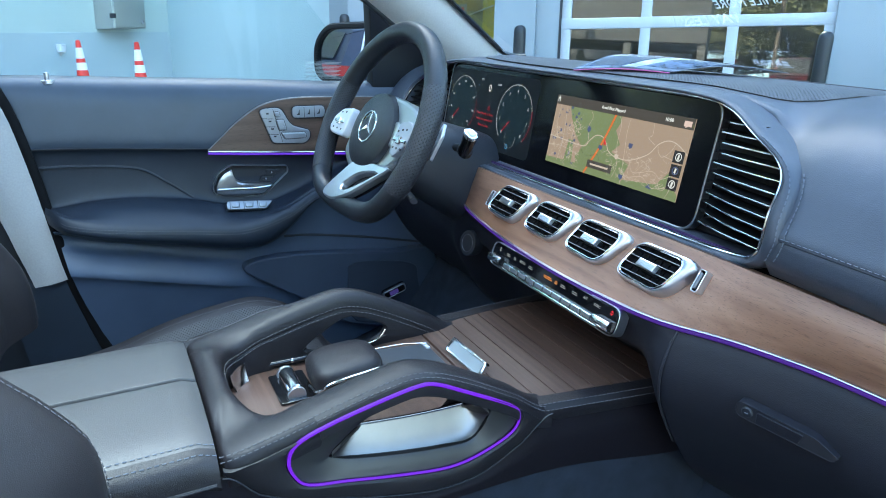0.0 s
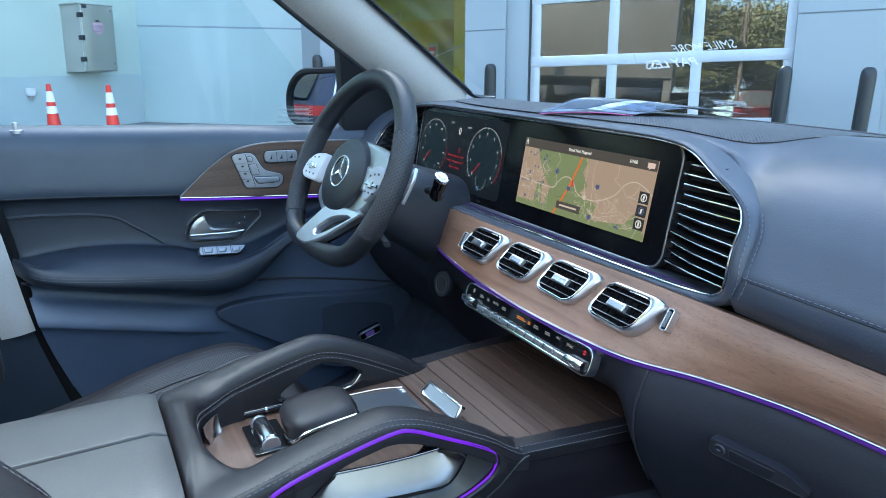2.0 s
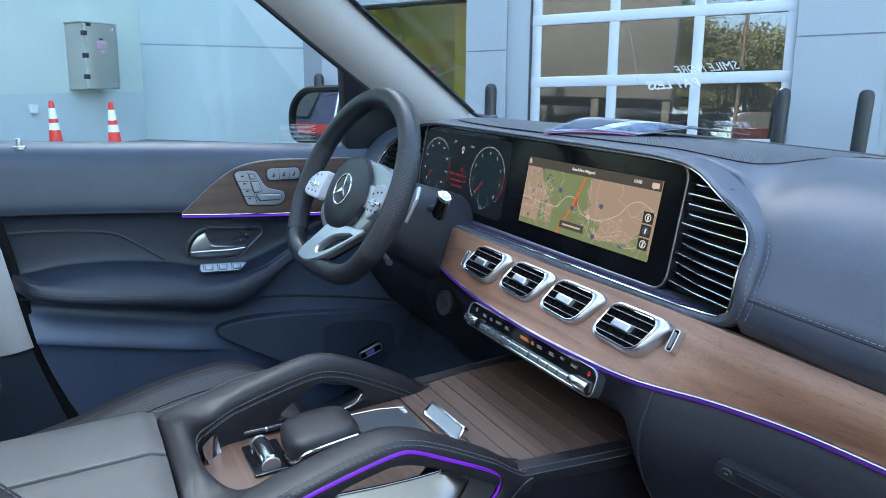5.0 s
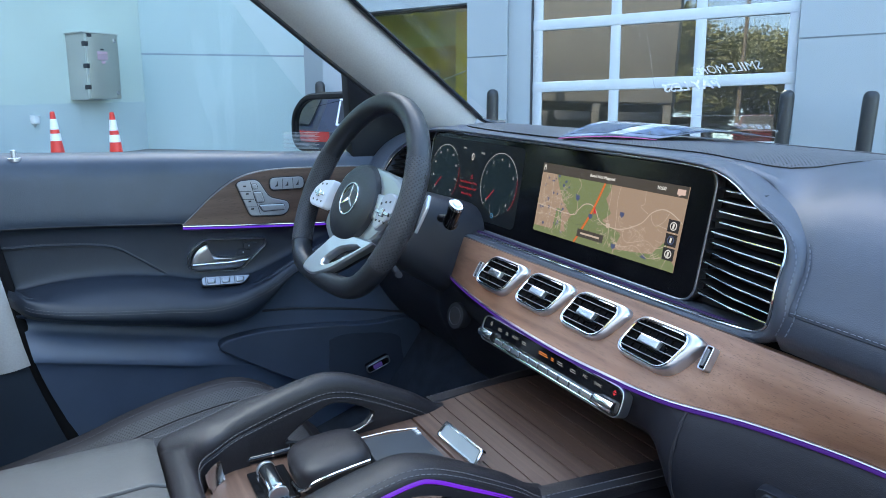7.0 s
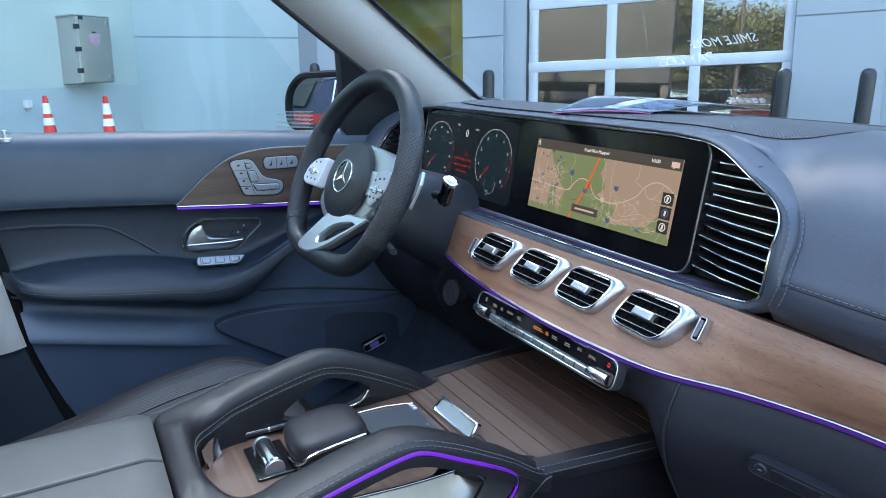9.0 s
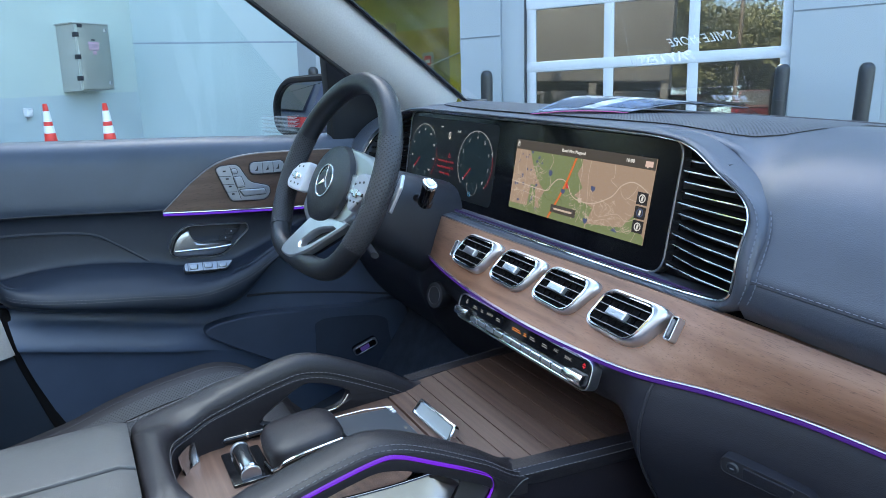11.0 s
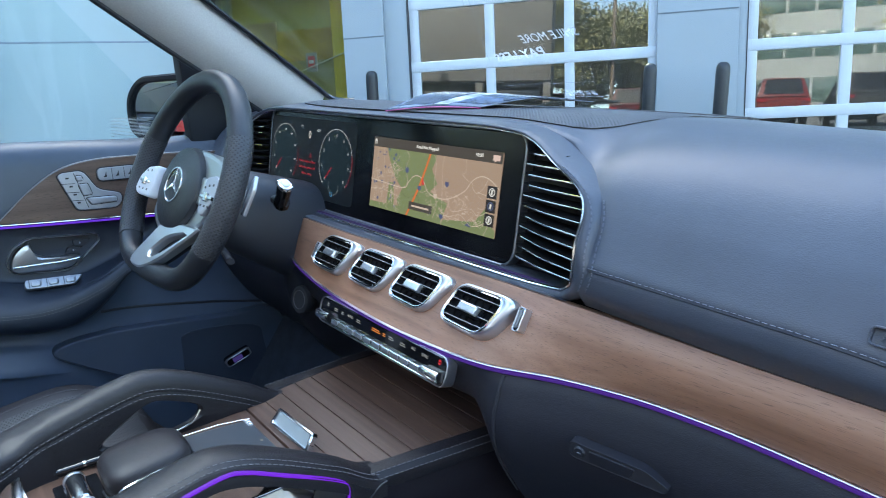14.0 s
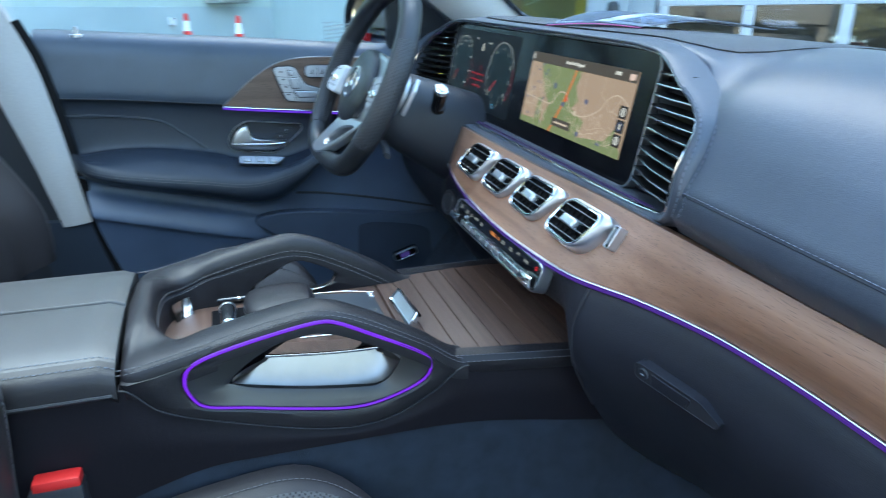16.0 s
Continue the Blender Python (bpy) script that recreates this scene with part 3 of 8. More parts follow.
# lower dash, glovebox side
def knee(u, v):
    x = -0.78 + u * 1.60
    yb = wood_low_y(x)
    mid = smooth(0.27, 0.20, x) * smooth(-0.36, -0.22, x)
    a = [V(x, yb + 0.003, 1.012), V(x, yb - 0.006, 0.995), V(x, yb - 0.016, 0.955), V(x, yb - 0.004, 0.900), V(x, yb + 0.06, 0.80), V(x, yb + 0.17, 0.71)]
    b = [V(x, yb + 0.003, 1.012), V(x, yb + 0.009, 0.998), V(x, yb + 0.018, 0.965), V(x, yb + 0.045, 0.945), V(x, 0.68, 0.915), V(x, 0.74, 0.80)]
    q = spline([p.lerp(r, mid) for p, r in zip(a, b)], 4)
    return q[min(int(v * 20 + 0.5), 20)]


part("knee_panel", sheet(110, 20, knee, (0, 0.02, 0.0)), LOWER_DASH_SHADED, dash)
gl = [knee((0.262 + 0.78) / 1.60, k / 20) + V(0, -0.0005, 0) for k in range(0, 15)]
part("glovebox_gap", sweep(gl, oval(0.0012, 0.002, 6), (1, 0, 0)), KEY_LINE, dash)
latch_pl = Plane((0.398, 0.6205, 0.9545), (1, 0.24, -0.03), (0, -0.08, 1))
latch_o = rpoly([(-0.052, -0.0080), (0.050, -0.0100), (0.054, -0.0020), (0.030, 0.0090), (-0.052, 0.0120)], [0.009, 0.003, 0.002, 0.004, 0.009])
latch = part("glovebox_latch", frame_ring(latch_pl, latch_o, inset2(latch_o, 0.0016), 0.0007, -0.012, 0.0004), LOWER_DASH_SHADED, dash, "dark glovebox latch recess")
part("latch_bed", slab(latch_pl, inset2(latch_o, 0.0010), 0.0004, -0.012, 0.0003), KEY_LINE, latch)
part("lock", rod(latch_pl(-0.039, 0.002, -0.012), latch_pl(-0.039, 0.002, 0.0022), 0.0066, 18), PLASTIC, latch)
part("lock_slot", slab(latch_pl, [(-0.0410, 0.0012), (-0.0370, 0.0012), (-0.0370, 0.0022), (-0.0410, 0.0022)], 0.0027, 0.001, 0.0002), SATIN, latch)
part("latch_pull", slab(latch_pl, rpoly([(-0.029, -0.0060), (0.016, -0.0065), (0.020, 0.0060), (-0.029, 0.0078)], 0.003), 0.0018, -0.012, 0.0012), LOWER_DASH_SHADED, latch)


# ---- air vents in the walnut band ----
VANE = mat("dark satin vane", (0.16, 0.165, 0.175), 0.4, 0.6)


def air_vent(x):
    pl = Plane((x, 0.6085, 1.064), (1, 0, 0), (0, 0.64, 0.77))
    out = rpoly([(-0.049, -0.0235), (0.030, -0.0265), (0.058, 0.031), (-0.037, 0.031)], [0.018, 0.021, 0.017, 0.017], 6)
    inn = rpoly([(-0.043, -0.0180), (0.027, -0.0205), (0.040, 0.0240), (-0.034, 0.0240)], [0.014, 0.015, 0.015, 0.013], 6)
    lip_o = inset2(inn, -0.0030)
    mixed = lambda k: [(a[0] + (b[0] - a[0]) * k, a[1] + (b[1] - a[1]) * k) for a, b in zip(out, lip_o)]
    shell = [(0.0, -0.02), (0.0, 0.0035), (0.10, 0.0072), (0.32, 0.0098), (0.66, 0.0108), (0.92, 0.0104), (1.0, 0.0090)]
    v = part("air_vent", loft([[pl(a, b, h) for a, b in mixed(k)] for k, h in shell], True, False), SATIN, dash, "satin silver framed air vent", sharp=60)
    part("vent_lip", frame_ring(pl, inset2(lip_o, -0.0002), inn, 0.0122, -0.01, 0.0012), CHROME, v)
    part("vent_throat", slab(pl, inset2(inn, -0.001), 0.0042, -0.02, 0.0005), MATTE, v)
    for k in range(6):
        a = -0.032 + 0.0115 * k
        part("rear_vane", sweep([pl(a + 0.002, -0.018, 0.0048), pl(a + 0.005, 0.023, 0.0048)], [(-0.0015, 0.0007), (0.0015, 0.0007), (0.0015, -0.0007), (-0.0015, -0.0007)], pl.x), MATTE, v)
    for k in range(4):
        b = -0.0135 + 0.0105 * k
        vn = [pl(-0.0415 + 0.0022 * k, b, 0.0076), pl(0.0300 + 0.0025 * k, b - 0.0008, 0.0076)]
        part("vane", sweep(vn, [(-0.003, 0.0012), (0.003, 0.0008), (0.003, -0.0008), (-0.003, -0.0012)], pl.y), MATTE, v)
        part("vane_edge", sweep([p + pl.n * 0.0030 for p in vn], oval(0.0006, 0.0007, 6), pl.y), VANE, v)
    kn = Plane(pl(-0.003, 0.001, 0), pl.x, pl.y)
    stem = part("vent_knob", slab(kn, rpoly([(-0.0155, -0.0045), (0.0140, -0.0058), (0.0155, 0.0048), (-0.0140, 0.0058)], 0.0018), 0.0165, 0.002, 0.0016), SILVER, v, "bright silver vent slider")
    part("knob_hood", slab(kn, rpoly([(-0.010, -0.0075), (0.020, -0.0085), (0.018, 0.004), (-0.008, 0.005)], 0.002), 0.0095, 0.001, 0.0012), MATTE, stem)
    return v


for vx in (-0.111, -0.004, 0.098, 0.206):
    air_vent(vx)
for tx in (0.266, -0.183):
    tp = Plane((0.266, 0.6185, 1.073) if tx > 0 else (tx, 0.612, 1.060), (1, 0, 0), (0.35, 0.48, 0.80))
    tw = part("vent_wheel", frame_ring(tp, rpoly([(-0.0048, -0.0140), (0.0048, -0.0140), (0.0048, 0.0140), (-0.0048, 0.0140)], 0.003), rpoly([(-0.0035, -0.0126), (0.0035, -0.0126), (0.0035, 0.0126), (-0.0035, 0.0126)], 0.002), 0.0022, -0.01, 0.0005), SATIN, dash, "silver framed thumbwheel")
    part("wheel_bed", slab(tp, rpoly([(-0.0038, -0.0130), (0.0038, -0.0130), (0.0038, 0.0130), (-0.0038, 0.0130)], 0.002), 0.0006, -0.01, 0.0003), GLOSS, tw)
    part("wheel_disc", slab(tp, rpoly([(-0.0022, -0.0100), (0.0022, -0.0100), (0.0022, 0.0100), (-0.0022, 0.0100)], 0.002), 0.0034, 0.0, 0.0008), VANE, tw)

# ---- climate panel ----
cl_pl = Plane((0.046, 0.5720, 0.9945), (1, 0, 0), (0, 0.30, 0.95))
climate = part("climate_panel", slab(cl_pl, rpoly([(-0.148, -0.0160), (0.149, -0.0160), (0.149, 0.0195), (-0.148, 0.0195)], 0.012), 0.003, -0.014, 0.002), GLOSS, dash, "piano black climate switch panel")
part("panel_rim", frame_ring(cl_pl, rpoly([(-0.1495, -0.0173), (0.1505, -0.0173), (0.1505, 0.0208), (-0.1495, 0.0208)], 0.013), rpoly([(-0.148, -0.0160), (0.149, -0.0160), (0.149, 0.0195), (-0.148, 0.0195)], 0.012), 0.0038, -0.012, 0.0005), SATIN, climate)
part("toggle_rail", slab(cl_pl, rpoly([(-0.118, -0.0145), (0.118, -0.0145), (0.118, -0.0125), (-0.118, -0.0125)], 0.001), 0.006, 0.0, 0.001), CHROME, climate)
for k in range(10):
    a = -0.103 + 0.0212 * k
    tk = part("toggle_key", slab(cl_pl, rpoly([(a, -0.0112), (a + 0.0203, -0.0112), (a + 0.0203, -0.0022), (a, -0.0022)], 0.0018), 0.0095, 0.002, 0.0022), CHROME, climate)
    part("key_face", slab(cl_pl, rpoly([(a + 0.0018, -0.0098), (a + 0.0185, -0.0098), (a + 0.0185, -0.0042), (a + 0.0018, -0.0042)], 0.0012), 0.0100, 0.008, 0.0004), SATIN, tk)
for a0, a1 in ((-0.1425, -0.112), (0.114, 0.1425)):
    part("rocker", sweep([cl_pl(a0, -0.005, 0.007), cl_pl(a0 + 0.004, -0.005, 0.008), cl_pl((a0 + a1) / 2, -0.005, 0.0085), cl_pl(a1 - 0.004, -0.005, 0.008), cl_pl(a1, -0.005, 0.007)], oval(0.0062, 0.0066, 14, 2.8), cl_pl.y, False), CHROME, climate)
ICON = glow("white icon light", (0.55, 0.58, 0.62), 0.45)
ORANGE = glow("orange icon light", (0.9, 0.28, 0.04), 0.9)
RED = glow("red icon light", (0.85, 0.02, 0.04), 0.8)
letters("auto_icon", "AUTO", 0.0052, cl_pl, (-0.066, 0.0098, 0.0032), ICON, climate)
letters("sync_icon", "SYNC", 0.0052, cl_pl, (0.107, 0.0098, 0.0032), ICON, climate)
letters("ac_icon", "A/C", 0.0052, cl_pl, (0.083, 0.0112, 0.0032), ICON, climate)
for a, w, m_ in ((-0.104, 0.010, ICON), (-0.086, 0.006, ICON), (-0.044, 0.010, ICON), (0.000, 0.020, ORANGE), (0.019, 0.006, ORANGE), (0.035, 0.011, ICON), (0.061, 0.011, ICON)):
    part("switch_icon", join(*[slab(cl_pl, [(a - w / 2, 0.0072 + 0.0026 * k), (a + w / 2 * (1 - 0.3 * k), 0.0072 + 0.0026 * k), (a + w / 2 * (1 - 0.3 * k), 0.0084 + 0.0026 * k), (a - w / 2, 0.0084 + 0.0026 * k)], 0.0034, 0.003, 0.0001) for k in range(2)]), m_, climate)
for a, m_ in ((-0.128, ICON), (0.135, RED)):
    part("arrow_icon", join(slab(cl_pl, [(a - 0.003, 0.0120), (a + 0.003, 0.0120), (a, 0.0148)], 0.0034, 0.003, 0.0001), slab(cl_pl, [(a, 0.0078), (a + 0.003, 0.0106), (a - 0.003, 0.0106)], 0.0034, 0.003, 0.0001)), m_, climate)

# ---- display panel ----
pn = Plane((0.0, 0.703, 1.18), (1, 0, 0), (0, LEAN, 0.985))
display = thing("display_panel", (-0.166, 0.703, 1.10), "wide black glass display panel with map and dials", "screen")
glass = rpoly([(-0.522, -0.083), (0.181, -0.083), (0.181, 0.081), (-0.522, 0.081)], 0.024, 8)
part("glass", slab(pn, glass, 0.0, -0.012, 0.0015), mat("coated display glass", (0.004, 0.004, 0.005), 0.16, vary=0.0, spec=0.25), display, "piano black display glass")
part("rim", frame_ring(pn, inset2(glass, -0.003), glass, 0.0008, -0.014, 0.0008), mat("dark satin rim", (0.24, 0.25, 0.27), 0.3, 0.8), display)


def flat(pl, pts, h):
    bm = bmesh.new()
    bm.faces.new([bm.verts.new(pl(a, b, h)) for a, b in pts])
    return bm


def ribbon(pl, pts, w, h, n=5):
    P = spline([(a, b, 0) for a, b in pts], n) if len(pts) > 2 else [Vector((a, b, 0)) for a, b in pts]
    bm = bmesh.new()
    row = []
    for i, p in enumerate(P):
        t = (P[min(i + 1, len(P) - 1)] - P[max(i - 1, 0)]).normalized()
        row.append((bm.verts.new(pl(p.x - t.y * w / 2, p.y + t.x * w / 2, h)), bm.verts.new(pl(p.x + t.y * w / 2, p.y - t.x * w / 2, h))))
    for a, b in zip(row, row[1:]):
        bm.faces.new((a[0], a[1], b[1], b[0]))
    return bm


def mp(u, v):
    """Map coordinates, 0 to 1 across and down, as a place on the panel."""
    return (-0.146 + 0.292 * u, 0.0547 - 0.1094 * v)


def mflat(name, pts, h, m_, parent):
    return part(name, flat(pn, [mp(u, v) for u, v in pts], h), m_, parent, smooth=False)


def mroad(name, pts, w, h, m_, parent):
    return part(name, ribbon(pn, [mp(u, v) for u, v in pts], w, h), m_, parent, smooth=False)


TAN = glow("map land", (0.40, 0.285, 0.215), 1.0)
GREEN = glow("map park", (0.205, 0.245, 0.115), 1.0)
ROADC = glow("map road", (0.62, 0.50, 0.42), 1.0)
LAKE = glow("map lake", (0.075, 0.10, 0.21), 1.0)
HWY = glow("map motorway", (0.80, 0.16, 0.03), 1.0)
BAR = glow("map bar", (0.075, 0.062, 0.052), 1.0)
KEYD = glow("map key", (0.030, 0.026, 0.026), 1.0)
WHITE = glow("screen white", (0.75, 0.74, 0.73), 1.0)
DIMW = glow("dim dial white", (0.42, 0.46, 0.50), 1.0)
REDT = glow("red screen text", (0.42, 0.015, 0.03), 1.0)
FAINT_ARC = glow("faint dial line", (0.06, 0.075, 0.085), 1.0)
TEAL = glow("dim teal dial glow", (0.003, 0.012, 0.018), 1.0)
GREENT = glow("green telltale", (0.08, 0.55, 0.06), 1.0)
BLUET = glow("blue telltale", (0.06, 0.28, 0.55), 1.0)
rnd = random.Random(4)
mapw = part("map", slab(pn, [mp(0, 1), mp(1, 1), mp(1, 0), mp(0, 0)], 0.0006, -0.001, 0.0001), TAN, display, "lit navigation map in tan and green", smooth=False)
mflat("park", [(0.10, 0.0), (0.53, 0.0), (0.545, 0.20), (0.52, 0.33), (0.57, 0.50), (0.52, 0.62), (0.66, 0.72), (0.62, 1.0), (0.28, 1.0), (0.25, 0.80), (0.29, 0.66), (0.22, 0.52), (0.16, 0.30)], 0.0008, GREEN, mapw)
mflat("park", [(0.0, 0.92), (0.28, 0.90), (0.28, 1.0), (0.0, 1.0)], 0.0009, GREEN, mapw)
mflat("park", [(0.86, 0.86), (0.93, 0.66), (0.96, 0.84), (1.0, 0.92), (1.0, 1.0), (0.62, 1.0), (0.64, 0.93)], 0.0009, GREEN, mapw)
mflat("park", [(0.17, 0.60), (0.21, 0.60), (0.23, 0.92), (0.16, 0.92)], 0.0009, GREEN, mapw)
for k in range(34):
    u, v = rnd.uniform(0.01, 0.24), rnd.uniform(0.12, 0.95)
    s, a0 = rnd.uniform(0.004, 0.013), rnd.uniform(0, 3)
    mflat("lake", [(u + s * math.cos(a0 + 6.283 * i / 7) * rnd.uniform(0.5, 1.1), v + 2.4 * s * math.sin(a0 + 6.283 * i / 7) * rnd.uniform(0.5, 1.1)) for i in range(7)], 0.0010, LAKE, mapw)
for pts in ([(0.40, 0.84), (0.42, 0.80), (0.44, 0.84)], [(0.80, 0.93), (0.82, 0.88), (0.84, 0.94)], [(0.30, 0.35), (0.33, 0.36), (0.31, 0.40)]):
    mflat("lake", pts, 0.0010, LAKE, mapw)
mroad("main_road", [(0, 0.60), (0.12, 0.62), (0.30, 0.64), (0.34, 0.55), (0.38, 0.46), (0.43, 0.45), (0.47, 0.52), (0.50, 0.62), (0.56, 0.67), (0.66, 0.66), (0.77, 0.53), (0.82, 0.38), (0.88, 0.31), (0.94, 0.34), (1.0, 0.43)], 0.0014, 0.0011, ROADC, mapw)
ROADS = [[(0.61, 0.08), (0.60, 0.3), (0.615, 0.6), (0.63, 1.0)], [(0.29, 0.10), (0.33, 0.22), (0.31, 0.36), (0.33, 0.55), (0.30, 0.64)], [(0.52, 0.1), (0.55, 0.25), (0.55, 0.5), (0.57, 0.66)],
         [(0.76, 0.08), (0.77, 0.28), (0.75, 0.33), (0.80, 0.40)], [(0.92, 0.34), (0.90, 0.44), (0.86, 0.52), (0.83, 0.47), (0.82, 0.40)], [(0.66, 0.66), (0.70, 0.80), (0.82, 0.72), (0.88, 0.78), (0.94, 0.70), (0.97, 0.56), (0.86, 0.50)],
         [(0.60, 0.78), (0.66, 0.88), (0.76, 0.82), (0.84, 0.92), (0.93, 0.86)], [(0.10, 0.1), (0.12, 0.62), (0.10, 0.95)], [(0.0, 0.74), (0.12, 0.72), (0.28, 0.78)], [(0.20, 0.36), (0.19, 0.63), (0.21, 0.9)],
         [(0.57, 0.66), (0.58, 0.80), (0.56, 0.95)], [(0.93, 0.70), (0.95, 0.85), (0.93, 1.0)], [(0.05, 0.14), (0.04, 0.40), (0.07, 0.60)]]
for pts in ROADS:
    mroad("minor_road", pts, 0.0007, 0.0011, ROADC, mapw)
for k in range(120):
    if k % 2:
        u, v = rnd.uniform(0.02, 0.27), rnd.uniform(0.35, 0.9)
    else:
        u, v = rnd.uniform(0.5, 0.92), rnd.uniform(0.55, 0.92)
    pts = [(u, v)]
    for _ in range(3):
        pts.append((pts[-1][0] + rnd.uniform(-0.03, 0.03), pts[-1][1] + rnd.uniform(-0.06, 0.06)))
    pts = [(min(0.99, max(0.01, a)), min(0.98, max(0.13, b))) for a, b in pts]
    mroad("lane", pts, 0.0005, 0.00105, ROADC, mapw)
mroad("creek", [(0.24, 0.18), (0.22, 0.45), (0.30, 0.72), (0.36, 0.75), (0.42, 0.70), (0.44, 0.80), (0.38, 0.88)], 0.0003, 0.0011, KEYD, mapw)
mroad("motorway", [(0.515, 0.0), (0.47, 0.34), (0.425, 0.62), (0.345, 1.0)], 0.0034, 0.0012, HWY, mapw)
mflat("arrow", [(0.455, 0.45), (0.475, 0.56), (0.462, 0.54), (0.452, 0.57)], 0.0014, RED, mapw)
for u, v, c in ((0.435, 0.60, LAKE), (0.32, 0.40, LAKE), (0.645, 0.48, LAKE), (0.625, 0.90, LAKE), (0.565, 0.66, ROADC)):
    mflat("road_shield", [(u - 0.014, v - 0.03), (u + 0.014, v - 0.03), (u + 0.014, v + 0.01), (u, v + 0.04), (u - 0.014, v + 0.01)], 0.0014, c, mapw)
bar_top = mflat("title_bar", [(0, 0), (1, 0), (1, 0.135), (0, 0.135)], 0.0013, BAR, mapw)
letters("map_title", "Road Not Mapped", 0.0068, pn, (*mp(0.47, 0.065), 0.0016), WHITE, mapw)
letters("map_clock", "10:00", 0.0070, pn, (*mp(0.85, 0.065), 0.0016), WHITE, mapw)
mflat("message_icon", [(0.94, 0.04), (0.985, 0.04), (0.985, 0.105), (0.965, 0.105), (0.95, 0.125), (0.95, 0.105), (0.94, 0.105)], 0.0016, glow("pale icon", (0.75, 0.55, 0.5), 1.0), mapw)
mflat("home_icon", [(0.010, 0.10), (0.010, 0.05), (0.020, 0.015), (0.030, 0.05), (0.030, 0.10), (0.024, 0.10), (0.024, 0.06), (0.016, 0.06), (0.016, 0.10)], 0.0016, WHITE, mapw)
lab = mflat("street_box", [(0.36, 0.80), (0.55, 0.80), (0.55, 0.905), (0.36, 0.905)], 0.0014, BAR, mapw)
mflat("street_bar", [(0.385, 0.84), (0.525, 0.84), (0.525, 0.865), (0.385, 0.865)], 0.0016, ROADC, mapw)
for k, c in enumerate((WHITE, LAKE, RED)):
    v = 0.40 + 0.165 * k
    mflat("map_key", [(0.925, v), (0.988, v), (0.988, v + 0.145), (0.925, v + 0.145)], 0.0014, KEYD, mapw)
    part("key_ring", frame_ring(pn, [tuple(Vector(mp(0.956, v + 0.072)) + Vector((0.0056 * math.cos(0.3927 * i), 0.0056 * math.sin(0.3927 * i)))) for i in range(16)], [tuple(Vector(mp(0.956, v + 0.072)) + Vector((0.0042 * math.cos(0.3927 * i), 0.0042 * math.sin(0.3927 * i)))) for i in range(16)], 0.0017, 0.0015, 0.0001), WHITE if k != 1 else LAKE, mapw)
    mflat("key_mark", [(0.950, v + 0.10), (0.953, v + 0.04), (0.964, v + 0.045), (0.960, v + 0.105)], 0.0018, WHITE, mapw)

# dials
cluster = part("instrument_screen", slab(pn, rpoly([(-0.518, -0.068), (-0.200, -0.068), (-0.200, 0.072), (-0.518, 0.072)], 0.012), 0.0004, -0.001, 0.0002), glow("dark lit screen", (0.0015, 0.003, 0.006), 1.0), display, "dark instrument screen with two round dials")


def dial(c, r, a0, a1, names, needle, lit):
    cx, cz = c
    pts = [(cx + r * math.cos(radians(a0 + (a1 - a0) * i / 40)), cz + r * math.sin(radians(a0 + (a1 - a0) * i / 40))) for i in range(41)]
    part("dial_glow", flat(pn, [(cx + 0.96 * r * math.cos(6.283 * i / 40), cz + 0.96 * r * math.sin(6.283 * i / 40)) for i in range(40)], 0.0006), TEAL, cluster, smooth=False)
    part("dial_arc", ribbon(pn, pts[lit[0]:lit[1]], 0.0011, 0.0009, 1), DIMW, cluster, smooth=False)
    if lit[0]:
        for run in (pts[:lit[0] + 1], pts[lit[1] - 1:32]):
            part("faint_arc", ribbon(pn, run, 0.0007, 0.0009, 1), FAINT_ARC, cluster, smooth=False)
    part("red_arc", ribbon(pn, pts[31:], 0.0011, 0.0009, 1), REDT, cluster, smooth=False)
    for i, nm in enumerate(names):
        a = radians(a0 + (a1 - a0) * i / (len(names) - 1))
        part("tick", ribbon(pn, [(cx + 0.93 * r * math.cos(a), cz + 0.93 * r * math.sin(a)), (cx + 1.0 * r * math.cos(a), cz + 1.0 * r * math.sin(a))], 0.0009, 0.0009), DIMW, cluster, smooth=False)
        letters("dial_number", nm, 0.0085 if len(nm) < 2 else 0.0055, pn, (cx + 0.8 * r * math.cos(a), cz + 0.8 * r * math.sin(a), 0.001), DIMW, cluster, 0.0001)
    for i in range(len(names) * 4 - 3):
        if i % 4:
            a = radians(a0 + (a1 - a0) * i / (len(names) * 4 - 4))
            part("minor_tick", ribbon(pn, [(cx + 0.965 * r * math.cos(a), cz + 0.965 * r * math.sin(a)), (cx + 1.0 * r * math.cos(a), cz + 1.0 * r * math.sin(a))], 0.0004, 0.0009), DIMW, cluster, smooth=False)
    low = [(cx + 0.30 * r * math.cos(radians(q)), cz - 0.72 * r + 0.30 * r * math.sin(radians(q))) for q in range(160, 381, 20)]
    part("gauge_arc", ribbon(pn, low, 0.0005, 0.0009, 1), DIMW, cluster, smooth=False)
    a = radians(needle)
    part("needle", ribbon(pn, [(cx + 0.25 * r * math.cos(a), cz + 0.25 * r * math.sin(a)), (cx + 0.78 * r * math.cos(a), cz + 0.78 * r * math.sin(a))], 0.0016, 0.0012), RED, cluster, smooth=False)


